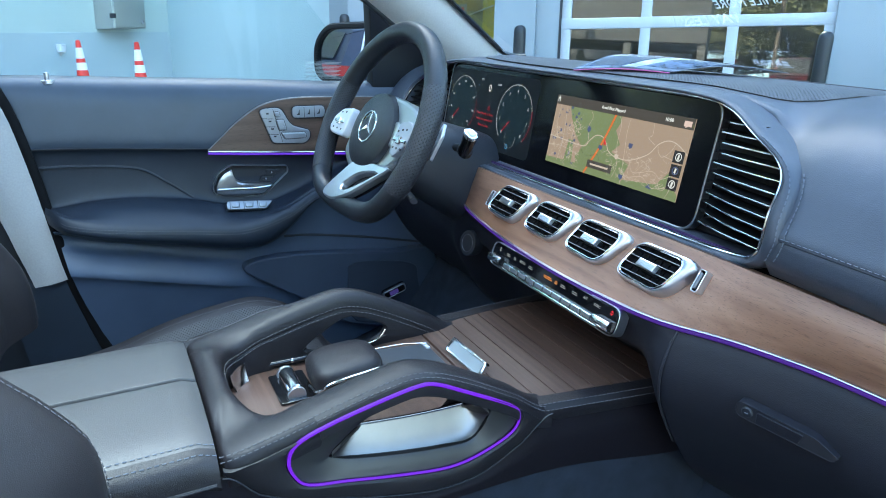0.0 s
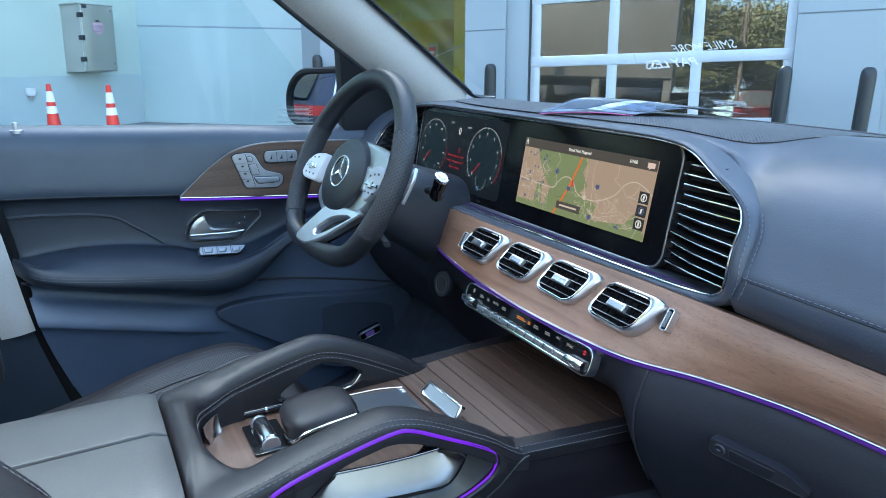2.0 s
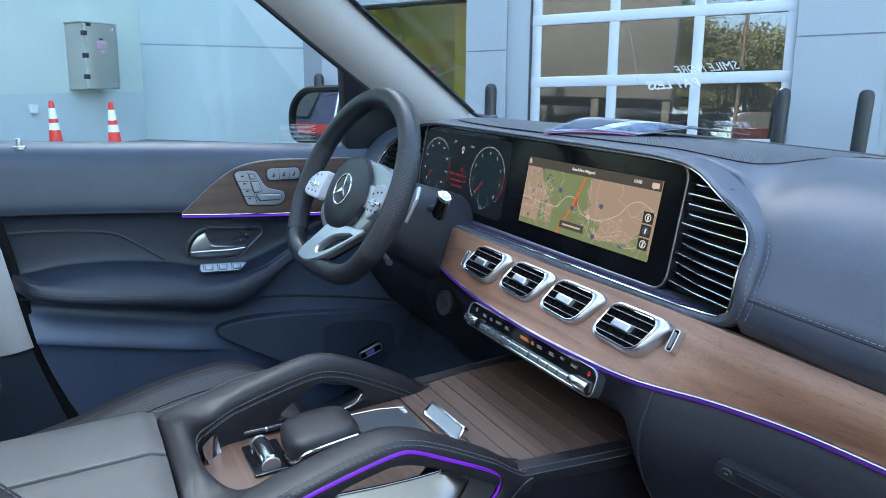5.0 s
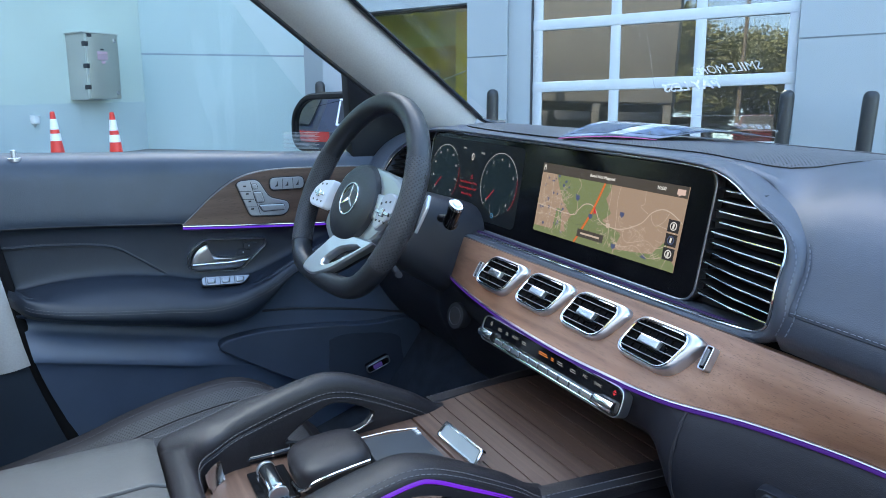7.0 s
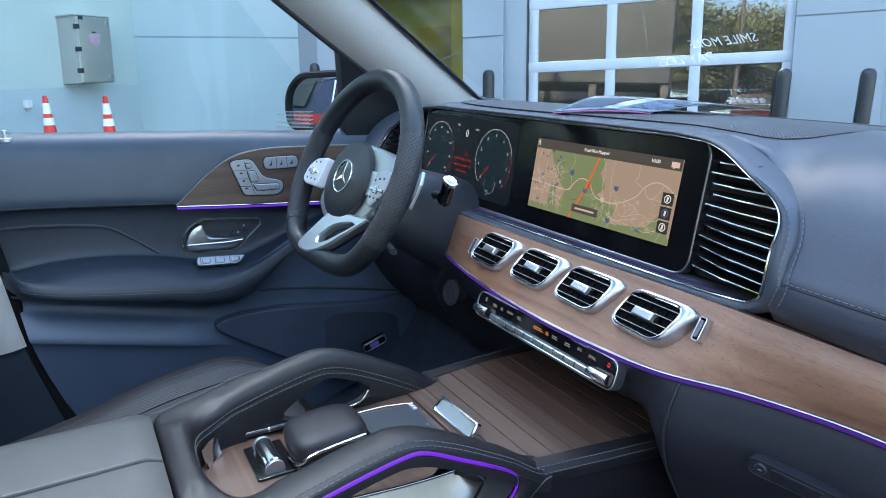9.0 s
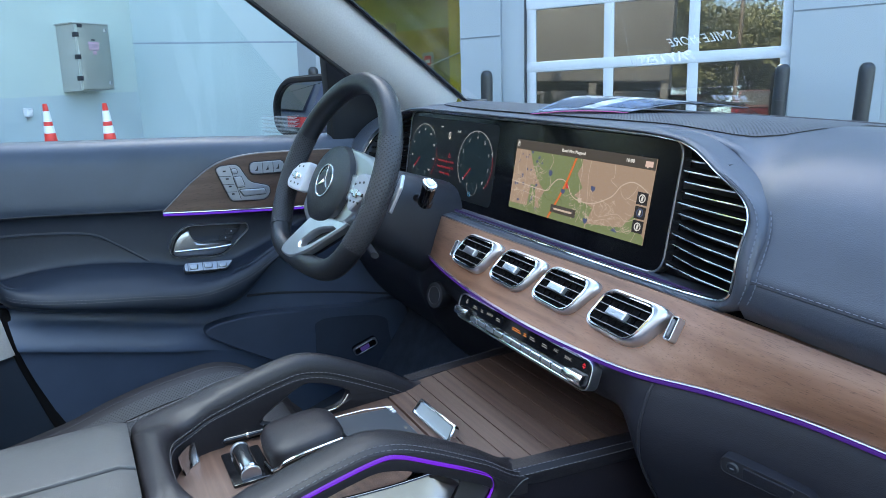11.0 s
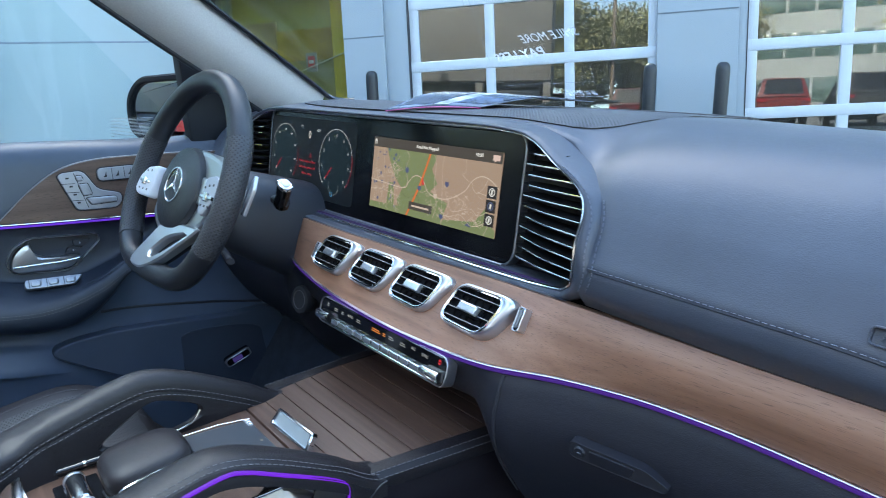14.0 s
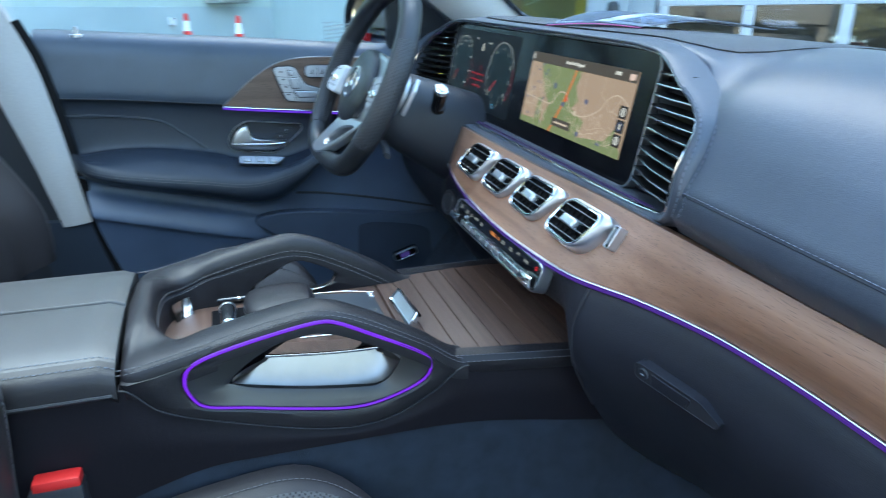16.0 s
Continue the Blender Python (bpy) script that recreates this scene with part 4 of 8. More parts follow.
dial((-0.458, 0.002), 0.056, 225, -45, ["0", "20", "40", "60", "80", "100", "120", "140", "160"], 225, (11, 28))
dial((-0.264, 0.002), 0.056, 225, -45, ["0", "1", "2", "3", "4", "5", "6", "7", "8"], 225, (0, 32))
letters("speed_figure", "0", 0.020, pn, (-0.360, 0.042, 0.001), WHITE, cluster, 0.0001)
letters("outside_temperature", "77°F", 0.006, pn, (-0.392, 0.056, 0.001), DIMW, cluster, 0.0001)
letters("cluster_clock", "10:00", 0.006, pn, (-0.328, 0.052, 0.001), DIMW, cluster, 0.0001)
for k, s in enumerate(("Vehicle Ready to Drive", "Switch the Ignition Off", "Before Exiting")):
    letters("warning_line", s, 0.0066, pn, (-0.364, -0.006 - 0.011 * k, 0.001), REDT, cluster, 0.0001)
part("warning_triangle", frame_ring(pn, [(-0.358, 0.002), (-0.348, 0.002), (-0.353, 0.011)], [(-0.3565, 0.003), (-0.3495, 0.003), (-0.353, 0.0092)], 0.0011, 0.0009, 0.0001), REDT, cluster, smooth=False)
part("ready_light", flat(pn, [(-0.358, -0.058), (-0.343, -0.058), (-0.343, -0.050), (-0.358, -0.050)], 0.001), GREENT, cluster, smooth=False)
for a, c in ((-0.332, DIMW), (-0.325, DIMW), (-0.270, BLUET), (-0.438, DIMW)):
    part("telltale", frame_ring(pn, rpoly([(a - 0.004, -0.058), (a + 0.004, -0.058), (a + 0.004, -0.050), (a - 0.004, -0.050)], 0.002), rpoly([(a - 0.003, -0.057), (a + 0.003, -0.057), (a + 0.003, -0.051), (a - 0.003, -0.051)], 0.0015), 0.001, 0.0008, 0.0001), c, cluster, smooth=False)


# ---- steering wheel ----
TAU = radians(25.6)
sw = Plane((-0.363, 0.470, 1.162), (1, 0.055, 0), (-0.024, math.sin(TAU), math.cos(TAU)))
wheel = thing("steering_wheel", (-0.36, 0.52, 1.12), "black leather steering wheel with perforated grips and silver spokes", "steering wheel")
RW = 0.1795


def rim_at(deg):
    """The rim's centre line: a circle with a flattened foot."""
    a = radians(deg)
    x, y = RW * math.cos(a), RW * math.sin(a)
    if y < -0.110:
        y = -0.108 - 0.042 * math.tanh((-y - 0.108) / 0.046)
    return sw(x, y, 0)


def rim_piece(name, a0, a1, m_, thick=1.0, n=40):
    pts = [rim_at(a0 + (a1 - a0) * i / n) for i in range(n + 1)]
    return part(name, sweep(pts, oval(0.0178 * thick, 0.0186 * thick, 20, 2.25), sw.n, uvs=True), m_, wheel)


rim_piece("rim_top", 29, 157, RIM_LEATHER)
rim_piece("grip", 157, 218, RIM_PERF, 1.05)
rim_piece("grip", -28, 29, RIM_PERF, 1.05)
rim_piece("rim_foot", 218, 332, RIM_LEATHER)
for a in (29, 157, 218, 332):
    part("rim_joint", sweep([rim_at(a - 0.25), rim_at(a + 0.25)], oval(0.0189, 0.0197, 20, 2.25), sw.n), KEY_LINE, wheel)
hub = Plane(sw(0.003, -0.006, -0.008), sw.x, sw.y)
half = [(0.0, 0.066), (0.060, 0.063), (0.112, 0.054), (0.144, 0.034), (0.146, -0.004), (0.104, -0.054), (0.056, -0.080), (0.0, -0.086)]
shell_o = rpoly([(-a * (0.62 if b > -0.03 else 0.9), b - 0.004) for a, b in half[1:-1]] + [(a, b) for a, b in half[::-1]], 0.016)
HUBM = mat("grey hub metal", (0.46, 0.47, 0.49), 0.30, 0.95, vary=0.04)
hs = part("hub_shell", slab(Plane(sw(0, 0, 0), sw.x, sw.y), shell_o, -0.004, -0.040, 0.007), HUBM, wheel, "satin silver hub shell")
pad = part("airbag_cover", slab(hub, [(0.078 * math.cos(6.283 * i / 44), 0.072 * math.sin(6.283 * i / 44)) for i in range(44)], 0.016, -0.012, 0.012, 0.006), RIM_LEATHER, wheel, "round black leather airbag cover")
bp_ = Plane(hub(0.002, 0.004, 0.0205), hub.x, hub.y)
part("badge_ring", frame_ring(bp_, [(0.0300 * math.cos(6.283 * i / 36), 0.0300 * math.sin(6.283 * i / 36)) for i in range(36)], [(0.0268 * math.cos(6.283 * i / 36), 0.0268 * math.sin(6.283 * i / 36)) for i in range(36)], 0.0022, -0.006, 0.0008), CHROME, pad)
part("badge_plate", slab(bp_, [(0.0272 * math.cos(6.283 * i / 36), 0.0272 * math.sin(6.283 * i / 36)) for i in range(36)], 0.0006, -0.006, 0.001), GLOSS, pad)
for a in (90, 210, 330):
    t = radians(a)
    part("badge_bar", slab(bp_, [(0.027 * math.cos(t), 0.027 * math.sin(t)), (0.0040 * math.cos(t + 1.05), 0.0040 * math.sin(t + 1.05)), (0.0, 0.0), (0.0040 * math.cos(t - 1.05), 0.0040 * math.sin(t - 1.05))], 0.0020, -0.001, 0.0004), CHROME, pad)
for s in (-1, 1):
    pad_o = [(s * 0.074, 0.022), (s * 0.118, 0.016), (s * 0.145, -0.002), (s * 0.154, -0.026), (s * 0.140, -0.036), (s * 0.080, -0.036)]
    if s > 0:
        pad_o = [(0.096, -0.030), (0.098, 0.024), (0.124, 0.030), (0.146, 0.022), (0.144, -0.008), (0.112, -0.038)]
    cy = -0.012 if s < 0 else 0.000
    if s < 0:
        pad_o = pad_o[::-1]
    arm = part("spoke", slab(Plane(sw(0, 0, 0.002), sw.x, sw.y), rpoly([(s * 0.060, cy - 0.022), (s * 0.168, cy - 0.020), (s * 0.170, cy + 0.016), (s * 0.060, cy + 0.024)][::s], 0.008), -0.002, -0.022, 0.004), SILVER, wheel)
    sp = Plane(sw(0, 0, 0.012 if s < 0 else 0.002), sw.x, sw.y)
    keys = part("switch_pad", slab(sp, rpoly(pad_o, 0.009), 0.003, -0.012, 0.004), PEARL if s < 0 else GREY_KEYS, arm, "pearl white thumb switch pad" if s < 0 else "silver thumb switch pad")
    c = (-0.112, -0.010) if s < 0 else (0.120, -0.006)
    part("roller", slab(sp, rpoly([(c[0] - 0.021, c[1] - 0.003), (c[0] + 0.021, c[1] - 0.003), (c[0] + 0.021, c[1] + 0.003), (c[0] - 0.021, c[1] + 0.003)], 0.002), 0.0062, 0.0, 0.0015), CHROME, keys)
    part("roller", slab(sp, rpoly([(c[0] - 0.006, c[1] - 0.007), (c[0] + 0.006, c[1] - 0.007), (c[0] + 0.006, c[1] + 0.007), (c[0] - 0.006, c[1] + 0.007)], 0.002), 0.0076, 0.0, 0.0018), CHROME, keys)
    for a, b in ((-0.022, 0.014), (-0.004, 0.018), (0.014, 0.020), (-0.020, -0.014), (-0.002, -0.014), (0.016, -0.014)):
        k = 0.7 if s > 0 else 1.0
        part("key_symbol", slab(sp, rpoly([(c[0] + a * k - 0.0026, c[1] + b - 0.0018), (c[0] + a * k + 0.0026, c[1] + b - 0.0018), (c[0] + a * k + 0.0026, c[1] + b + 0.0018), (c[0] + a * k - 0.0026, c[1] + b + 0.0018)], 0.001), 0.0034, 0.002, 0.0002), KEY_LINE, keys)
    pd = Plane(sw(s * 0.147, 0.016, -0.045), sw.x, sw.y)
    part("shift_paddle", slab(pd, rpoly([(-0.003, -0.032), (0.006, -0.034), (0.012, 0.010), (0.005, 0.032), (0.000, 0.028)], 0.003), 0.003, -0.003, 0.002), HUBM, wheel)
# forked lower spoke with its opening
ls = Plane(sw(0, 0, -0.0145), sw.x, sw.y - sw.n * 0.219)
fork_c = (0.022, -0.106)
fork_o = rpoly([(-0.018, -0.070), (-0.060, -0.136), (-0.056, -0.151), (-0.010, -0.153), (0.038, -0.130), (0.122, -0.056), (0.044, -0.060)], [0.01, 0.008, 0.008, 0.02, 0.04, 0.01, 0.02], 6)
fork_i = rpoly([(0.024, -0.090), (-0.001, -0.116), (0.000, -0.125), (0.012, -0.126), (0.038, -0.112), (0.094, -0.070), (0.050, -0.080)], [0.012, 0.006, 0.006, 0.01, 0.02, 0.006, 0.01], 6)
part("lower_spoke", frame_ring(ls, rays(fork_o, fork_c, 96), rays(fork_i, fork_c, 96), 0.004, -0.010, 0.003), SILVER, wheel, "satin silver forked lower spoke")
part("spoke_back", slab(ls, inset2(fork_o, 0.006), -0.011, -0.020, 0.002), PLASTIC, wheel)

column = thing("steering_column", (-0.35, 0.62, 1.05), "dark grey steering column shroud with silver tipped stalk", "steering column")
col_rings = []
for d, w, h in ((0.045, 0.062, 0.052), (0.07, 0.075, 0.066), (0.12, 0.082, 0.074), (0.20, 0.092, 0.086), (0.28, 0.10, 0.10)):
    c = sw(0.0, -0.012, -d)
    col_rings.append([c + sw.x * a + sw.y * b for a, b in oval(w, h, 28, 3.0)])
part("shroud", loft(col_rings), mat("grey column plastic", (0.022, 0.025, 0.033), 0.5, bump=0.4, scale=1100), column)
stalk_root, stalk_tip = Vector((-0.262, 0.585, 1.135)), Vector((-0.180, 0.566, 1.168))
part("stalk", sweep(spline([stalk_root, stalk_root.lerp(stalk_tip, 0.35) + V(0, 0, -0.006), stalk_root.lerp(stalk_tip, 0.7) + V(0, 0, -0.012), stalk_tip + V(-0.004, 0, -0.024)], 5), oval(0.007, 0.007, 14), (0, 0, 1)), PLASTIC, column)
knob_way = V(0.52, -0.02, 0.82).normalized()
knob_side = knob_way.cross(V(0, 1, 0.3)).normalized()
knob_up = knob_way.cross(knob_side)
knob_ring = lambda d, a, b: [stalk_tip + knob_way * d + knob_side * p + knob_up * q for p, q in oval(a, b, 20, 2.6)]
part("stalk_body", loft([knob_ring(d, a, b) for d, a, b in ((-0.040, 0.007, 0.007), (-0.037, 0.0115, 0.0105), (-0.028, 0.0122, 0.0112), (-0.018, 0.0105, 0.0095), (-0.008, 0.0118, 0.0100), (0.002, 0.0126, 0.0104))]), GLOSS, column)
cap_ = part("stalk_cap", loft([knob_ring(d, a, b) for d, a, b in ((0.0015, 0.0128, 0.0106), (0.005, 0.0132, 0.0110), (0.0078, 0.0125, 0.0102), (0.009, 0.0100, 0.0080))]), CHROME, column)
part("cap_button", loft([knob_ring(d, a, b) for d, a, b in ((0.008, 0.0088, 0.0066), (0.0103, 0.0085, 0.0063), (0.0112, 0.0070, 0.0050))]), PEARL, cap_)
part("adjust_lever", sweep([sw(0.075, -0.075, -0.06), sw(0.11, -0.085, -0.06), sw(0.135, -0.09, -0.055)], oval(0.005, 0.007, 10), sw.n), PLASTIC, column)

# starter key beside the column
sb = Plane((-0.252, 0.610, 0.958), (1, 0.35, 0), (0, 0.2, 1))
start = part("start_button", slab(sb, [(0.019 * math.cos(6.283 * i / 28), 0.024 * math.sin(6.283 * i / 28)) for i in range(28)], 0.004, -0.02, 0.002), PLASTIC, dash)
part("button_ring", frame_ring(sb, [(0.0130 * math.cos(6.283 * i / 28), 0.0165 * math.sin(6.283 * i / 28)) for i in range(28)], [(0.0122 * math.cos(6.283 * i / 28), 0.0157 * math.sin(6.283 * i / 28)) for i in range(28)], 0.0050, 0.0, 0.0003), mat("dark satin ring", (0.12, 0.12, 0.13), 0.4, 0.7), start)

# ---- driver's door ----
door = thing("driver_door", (-0.78, 0.3, 0.55), "closed driver door with walnut inlay, leather armrest and silver handle", "car door")


door_edge = curve1([0.5, 0.668, 0.782, 0.907, 0.951, 1.056, 1.088, 1.23, 1.3], [0.03, -0.017, -0.050, -0.074, -0.086, -0.098, -0.104, -0.130, -0.14])


def strip_panel(name, rows, m_, label="", y0=-0.16, y1=0.86, ny=40, thick=(-0.02, 0, 0), sub=5):
    """A door panel: a vertical profile of (x, z) rows carried along the door; each row may be a function of y."""
    def f(u, v):
        y = y0 + (y1 - y0) * u
        w = y
        for _ in range(3):
            P = spline([(r[0](w) if callable(r[0]) else r[0], 0, r[1](w) if callable(r[1]) else r[1]) for r in rows], sub)
            p = P[min(int(v * (len(P) - 1) + 0.5), len(P) - 1)]
            w = y1 - (y1 - y) * (y1 - door_edge(p.z)) / (y1 - y0)
        return V(p.x, w, p.z)
    return part(name, sheet(ny, (len(rows) - 1) * sub, f, thick), m_, door, label)


belt = curve1([-0.16, 0.1, 0.35, 0.5, 0.7, 0.86], [1.226, 1.216, 1.205, 1.196, 1.189, 1.184])
mid_z = curve1([-0.16, 0.24, 0.5, 0.86], [1.094, 1.070, 1.046, 1.02])
strip_panel("upper_panel", [(-0.845, belt), (-0.815, lambda y: belt(y) + 0.004), (-0.785, lambda y: belt(y) - 0.006), (-0.768, lambda y: belt(y) - 0.03), (-0.760, lambda y: belt(y) - 0.07), (-0.754, lambda y: mid_z(y) + 0.02), (-0.756, mid_z)], DOOR_TOP_SHADED, "blue-grey leather door top")
arm_low = curve1([-0.16, -0.07, 0.046, 0.178, 0.28, 0.346, 0.40, 0.453, 0.60, 0.86], [0.945, 0.930, 0.903, 0.877, 0.857, 0.862, 0.893, 0.938, 0.985, 1.0])
arm_seam = curve1([-0.16, -0.075, -0.052, 0.049, 0.178, 0.282, 0.383, 0.451, 0.60, 0.86], [0.966, 0.964, 0.951, 0.932, 0.915, 0.902, 0.921, 0.953, 0.995, 1.004])
arm_x = curve1([-0.16, -0.082, -0.074, -0.060, -0.03, 0.02, 0.3, 0.42, 0.55, 0.65, 0.86], [-0.745, -0.738, -0.715, -0.694, -0.680, -0.672, -0.668, -0.685, -0.715, -0.735, -0.742])
arm_top = curve1([-0.16, -0.07, 0.0, 0.09, 0.2, 0.262, 0.36, 0.42, 0.52, 0.62, 0.86], [0.960, 0.966, 0.973, 0.970, 0.954, 0.938, 0.934, 0.950, 0.987, 1.006, 1.012])
strip_panel("middle_panel", [(-0.758, mid_z), (-0.770, lambda y: mid_z(y) - 0.012), (-0.772, lambda y: (mid_z(y) + arm_top(y)) / 2), (-0.766, lambda y: arm_top(y) + 0.012), (-0.748, lambda y: arm_top(y) + 0.003), (lambda y: (arm_x(y) - 0.748) / 2, lambda y: arm_top(y) * 0.75 + arm_seam(y) * 0.25), (lambda y: arm_x(y) - 0.010, lambda y: arm_seam(y) + 0.014), (arm_x, arm_seam), (lambda y: arm_x(y) + 0.001, lambda y: arm_seam(y) * 0.5 + arm_low(y) * 0.5), (lambda y: arm_x(y) - 0.010, lambda y: arm_low(y) + 0.006), (lambda y: arm_x(y) - 0.034, lambda y: arm_low(y) - 0.006), (-0.735, lambda y: arm_low(y) - 0.008)], LEATHER_DARK, "dark leather door centre with padded armrest", ny=60)
for dz in (0.002, -0.004):
    st = [V(arm_x(-0.06 + 0.53 * i / 60) + 0.0012, -0.06 + 0.53 * i / 60, arm_seam(-0.06 + 0.53 * i / 60) + dz) for i in range(61)]
    part("armrest_stitching", stitches(st, r=0.0005, lift=(0.0010, 0, 0)), THREAD, door)
lo_y = lambda y: min(y, 0.42)
strip_panel("lower_panel", [(-0.735, lambda y: arm_low(y) - 0.004), (-0.748, lambda y: (arm_low(y) + 0.880 - 0.24 * lo_y(y)) / 2), (-0.746, lambda y: 0.880 - 0.24 * lo_y(y)), (lambda y: -0.732 - 0.008 * smooth(0.20, 0.36, y), lambda y: 0.864 - 0.235 * lo_y(y)), (lambda y: -0.716 - 0.022 * smooth(0.20, 0.36, y), lambda y: 0.838 - 0.24 * lo_y(y)), (lambda y: -0.713 - 0.025 * smooth(0.20, 0.36, y), lambda y: 0.822 - 0.25 * lo_y(y)), (lambda y: -0.722 - 0.016 * smooth(0.20, 0.36, y), lambda y: 0.812 - 0.255 * lo_y(y)), (-0.75, 0.64), (-0.76, 0.52)], PLASTIC_BLUE, "grained blue-grey plastic lower door")
seam_d = [V(-0.7335, y, z) for y, z in [(p.x, p.y) for p in spline([(0.384, 0.857, 0), (0.46, 0.850, 0), (0.60, 0.824, 0), (0.735, 0.793, 0)], 8)]]
part("panel_seam", sweep(seam_d, oval(0.0030, 0.0016, 6), (1, 0, 0)), KEY_LINE, door)
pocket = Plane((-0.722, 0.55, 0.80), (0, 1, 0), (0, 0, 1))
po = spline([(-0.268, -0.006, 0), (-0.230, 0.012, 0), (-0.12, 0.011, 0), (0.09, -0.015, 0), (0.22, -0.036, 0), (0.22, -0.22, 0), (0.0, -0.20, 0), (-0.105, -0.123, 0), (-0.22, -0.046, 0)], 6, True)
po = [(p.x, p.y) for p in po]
# raised slab; its darker colour paints the shade of a recess
part("door_pocket", slab(pocket, po, 0.006, -0.02, 0.004), mat("door plastic darkened for recess shade", (0.034, 0.048, 0.077), 0.6, bump=0.3, scale=900), door, "door pocket slab, recess shade in its colour")
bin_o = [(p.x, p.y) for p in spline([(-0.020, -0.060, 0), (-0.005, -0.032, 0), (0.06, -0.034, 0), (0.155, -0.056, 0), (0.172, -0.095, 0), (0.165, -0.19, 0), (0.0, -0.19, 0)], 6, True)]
# flat dark patch painting the shade of the bin opening
part("mouth_shade", slab(pocket, bin_o, 0.0075, -0.01, 0.002), mat("painted mouth shade", (0.020, 0.028, 0.046), 0.8), door)

pipe = spline([(-0.7675, -0.15, 1.054), (-0.7675, -0.087, 1.0535), (-0.7675, -0.01, 1.051), (-0.7685, 0.092, 1.037), (-0.7685, 0.143, 1.006), (-0.765, 0.198, 0.962)], 8)
part("panel_piping", sweep(pipe, oval(0.0022, 0.0018, 8), (1, 0, 0)), LEATHER_DARK, door)
part("piping_stitching", stitches([p + V(0.0012, 0, 0.003) for p in pipe]), THREAD, door)
gap = [V(-0.7555, y, mid_z(y) + 0.0005) for y in [-0.16 + 0.9 * i / 40 for i in range(41)]]
part("panel_gap", sweep(gap, oval(0.0014, 0.0014, 6), (1, 0, 0)), KEY_LINE, door)

# walnut inlay of the door
wt = Plane((-0.7515, 0, 0), (0, 1, 0), (0, 0, 1))
low_c = [(0.236, 1.068), (0.343, 1.059), (0.479, 1.049), (0.60, 1.040), (0.80, 1.026)]
top_c = [(0.80, 1.155), (0.62, 1.167), (0.526, 1.171), (0.426, 1.172), (0.358, 1.159), (0.303, 1.126), (0.262, 1.091)]
inlay = [(p.x, p.y) for p in spline([(a, b, 0) for a, b in low_c], 5)] + [(p.x, p.y) for p in spline([(a, b, 0) for a, b in top_c], 5)]
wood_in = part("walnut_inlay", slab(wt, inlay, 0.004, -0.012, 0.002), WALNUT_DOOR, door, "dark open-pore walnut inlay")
edge = [wt(a, b, 0.003) for a, b in inlay if True]
top_edge = [wt(p.x, p.y + 0.001, 0.004) for p in spline([(a, b, 0) for a, b in top_c + [low_c[0]]], 6)]
part("inlay_edge", sweep(top_edge, oval(0.0010, 0.0010, 8), (1, 0, 0)), mat("dull inlay edge", (0.20, 0.20, 0.21), 0.4, 0.6), wood_in)
lowl = [wt(p.x, p.y - 0.002, 0.004) for p in spline([(a, b, 0) for a, b in low_c], 6)]
part("inlay_chrome", sweep(lowl, oval(0.0018, 0.0018, 8), (1, 0, 0)), CHROME, wood_in)
part("inlay_light", sweep([p + V(0, 0, -0.0045) for p in lowl], oval(0.002, 0.0026, 8), (1, 0, 0)), glow("violet door guide", (0.16, 0.03, 0.9), 0.9), wood_in)

# seat switches on the inlay
ss = Plane((-0.7470, 0, 0), (0, 1, 0), (0, 0, 1))
SW_METAL = mat("brushed switch metal", (0.42, 0.43, 0.45), 0.4, 0.7, vary=0.06, vscale=60)
plate = part("seat_switch", slab(ss, rpoly([(0.351, 1.146), (0.377, 1.075), (0.450, 1.070), (0.463, 1.082), (0.463, 1.099), (0.420, 1.112), (0.398, 1.153), (0.360, 1.152)], [0.006, 0.008, 0.010, 0.010, 0.010, 0.012, 0.012, 0.008]), 0.003, -0.004, 0.0012), SW_METAL, door, "brushed silver seat adjustment switch")
part("switch_edge", sweep([ss(a, b, 0.001) for a, b in rpoly([(0.3495, 1.1465), (0.376, 1.0735), (0.4505, 1.0685), (0.4645, 1.081), (0.4645, 1.100), (0.421, 1.1135), (0.399, 1.1545), (0.359, 1.1535)], [0.006, 0.008, 0.010, 0.010, 0.010, 0.012, 0.012, 0.008])], oval(0.0009, 0.0012, 6), (1, 0, 0), True), KEY_LINE, plate)
for pts in ([(0.386, 1.127), (0.392, 1.103), (0.409, 1.104), (0.403, 1.127)], [(0.396, 1.098), (0.404, 1.083), (0.453, 1.083), (0.452, 1.095)], [(0.383, 1.144), (0.385, 1.134), (0.396, 1.134), (0.394, 1.144)]):
    part("rocker_gap", slab(ss, inset2(rpoly(pts, 0.004), -0.0014), 0.0036, 0.002, 0.0002), KEY_LINE, plate)
    part("switch_rocker", slab(ss, rpoly(pts, 0.003), 0.0065, 0.002, 0.002), SW_METAL, plate)
for a0, b0, a1, b1 in ((0.355, 1.131, 0.381, 1.129), (0.359, 1.113, 0.386, 1.111), (0.364, 1.096, 0.391, 1.094), (0.381, 1.150, 0.398, 1.077)):
    part("key_gap", ribbon(ss, [(a0, b0), (a1, b1)], 0.0011, 0.0034), KEY_LINE, plate)
for k in range(4):
    part("key_symbol", ribbon(ss, [(0.3655 + 0.0045 * k, 1.141 - 0.017 * k), (0.3715 + 0.0045 * k, 1.141 - 0.017 * k)], 0.0032, 0.0034), KEY_LINE, plate)
memo = part("seat_heat_switch", slab(ss, rpoly([(0.424, 1.128), (0.500, 1.127), (0.500, 1.153), (0.424, 1.154)], 0.011), 0.003, -0.004, 0.0012), SW_METAL, door, "three brushed silver seat heating keys")
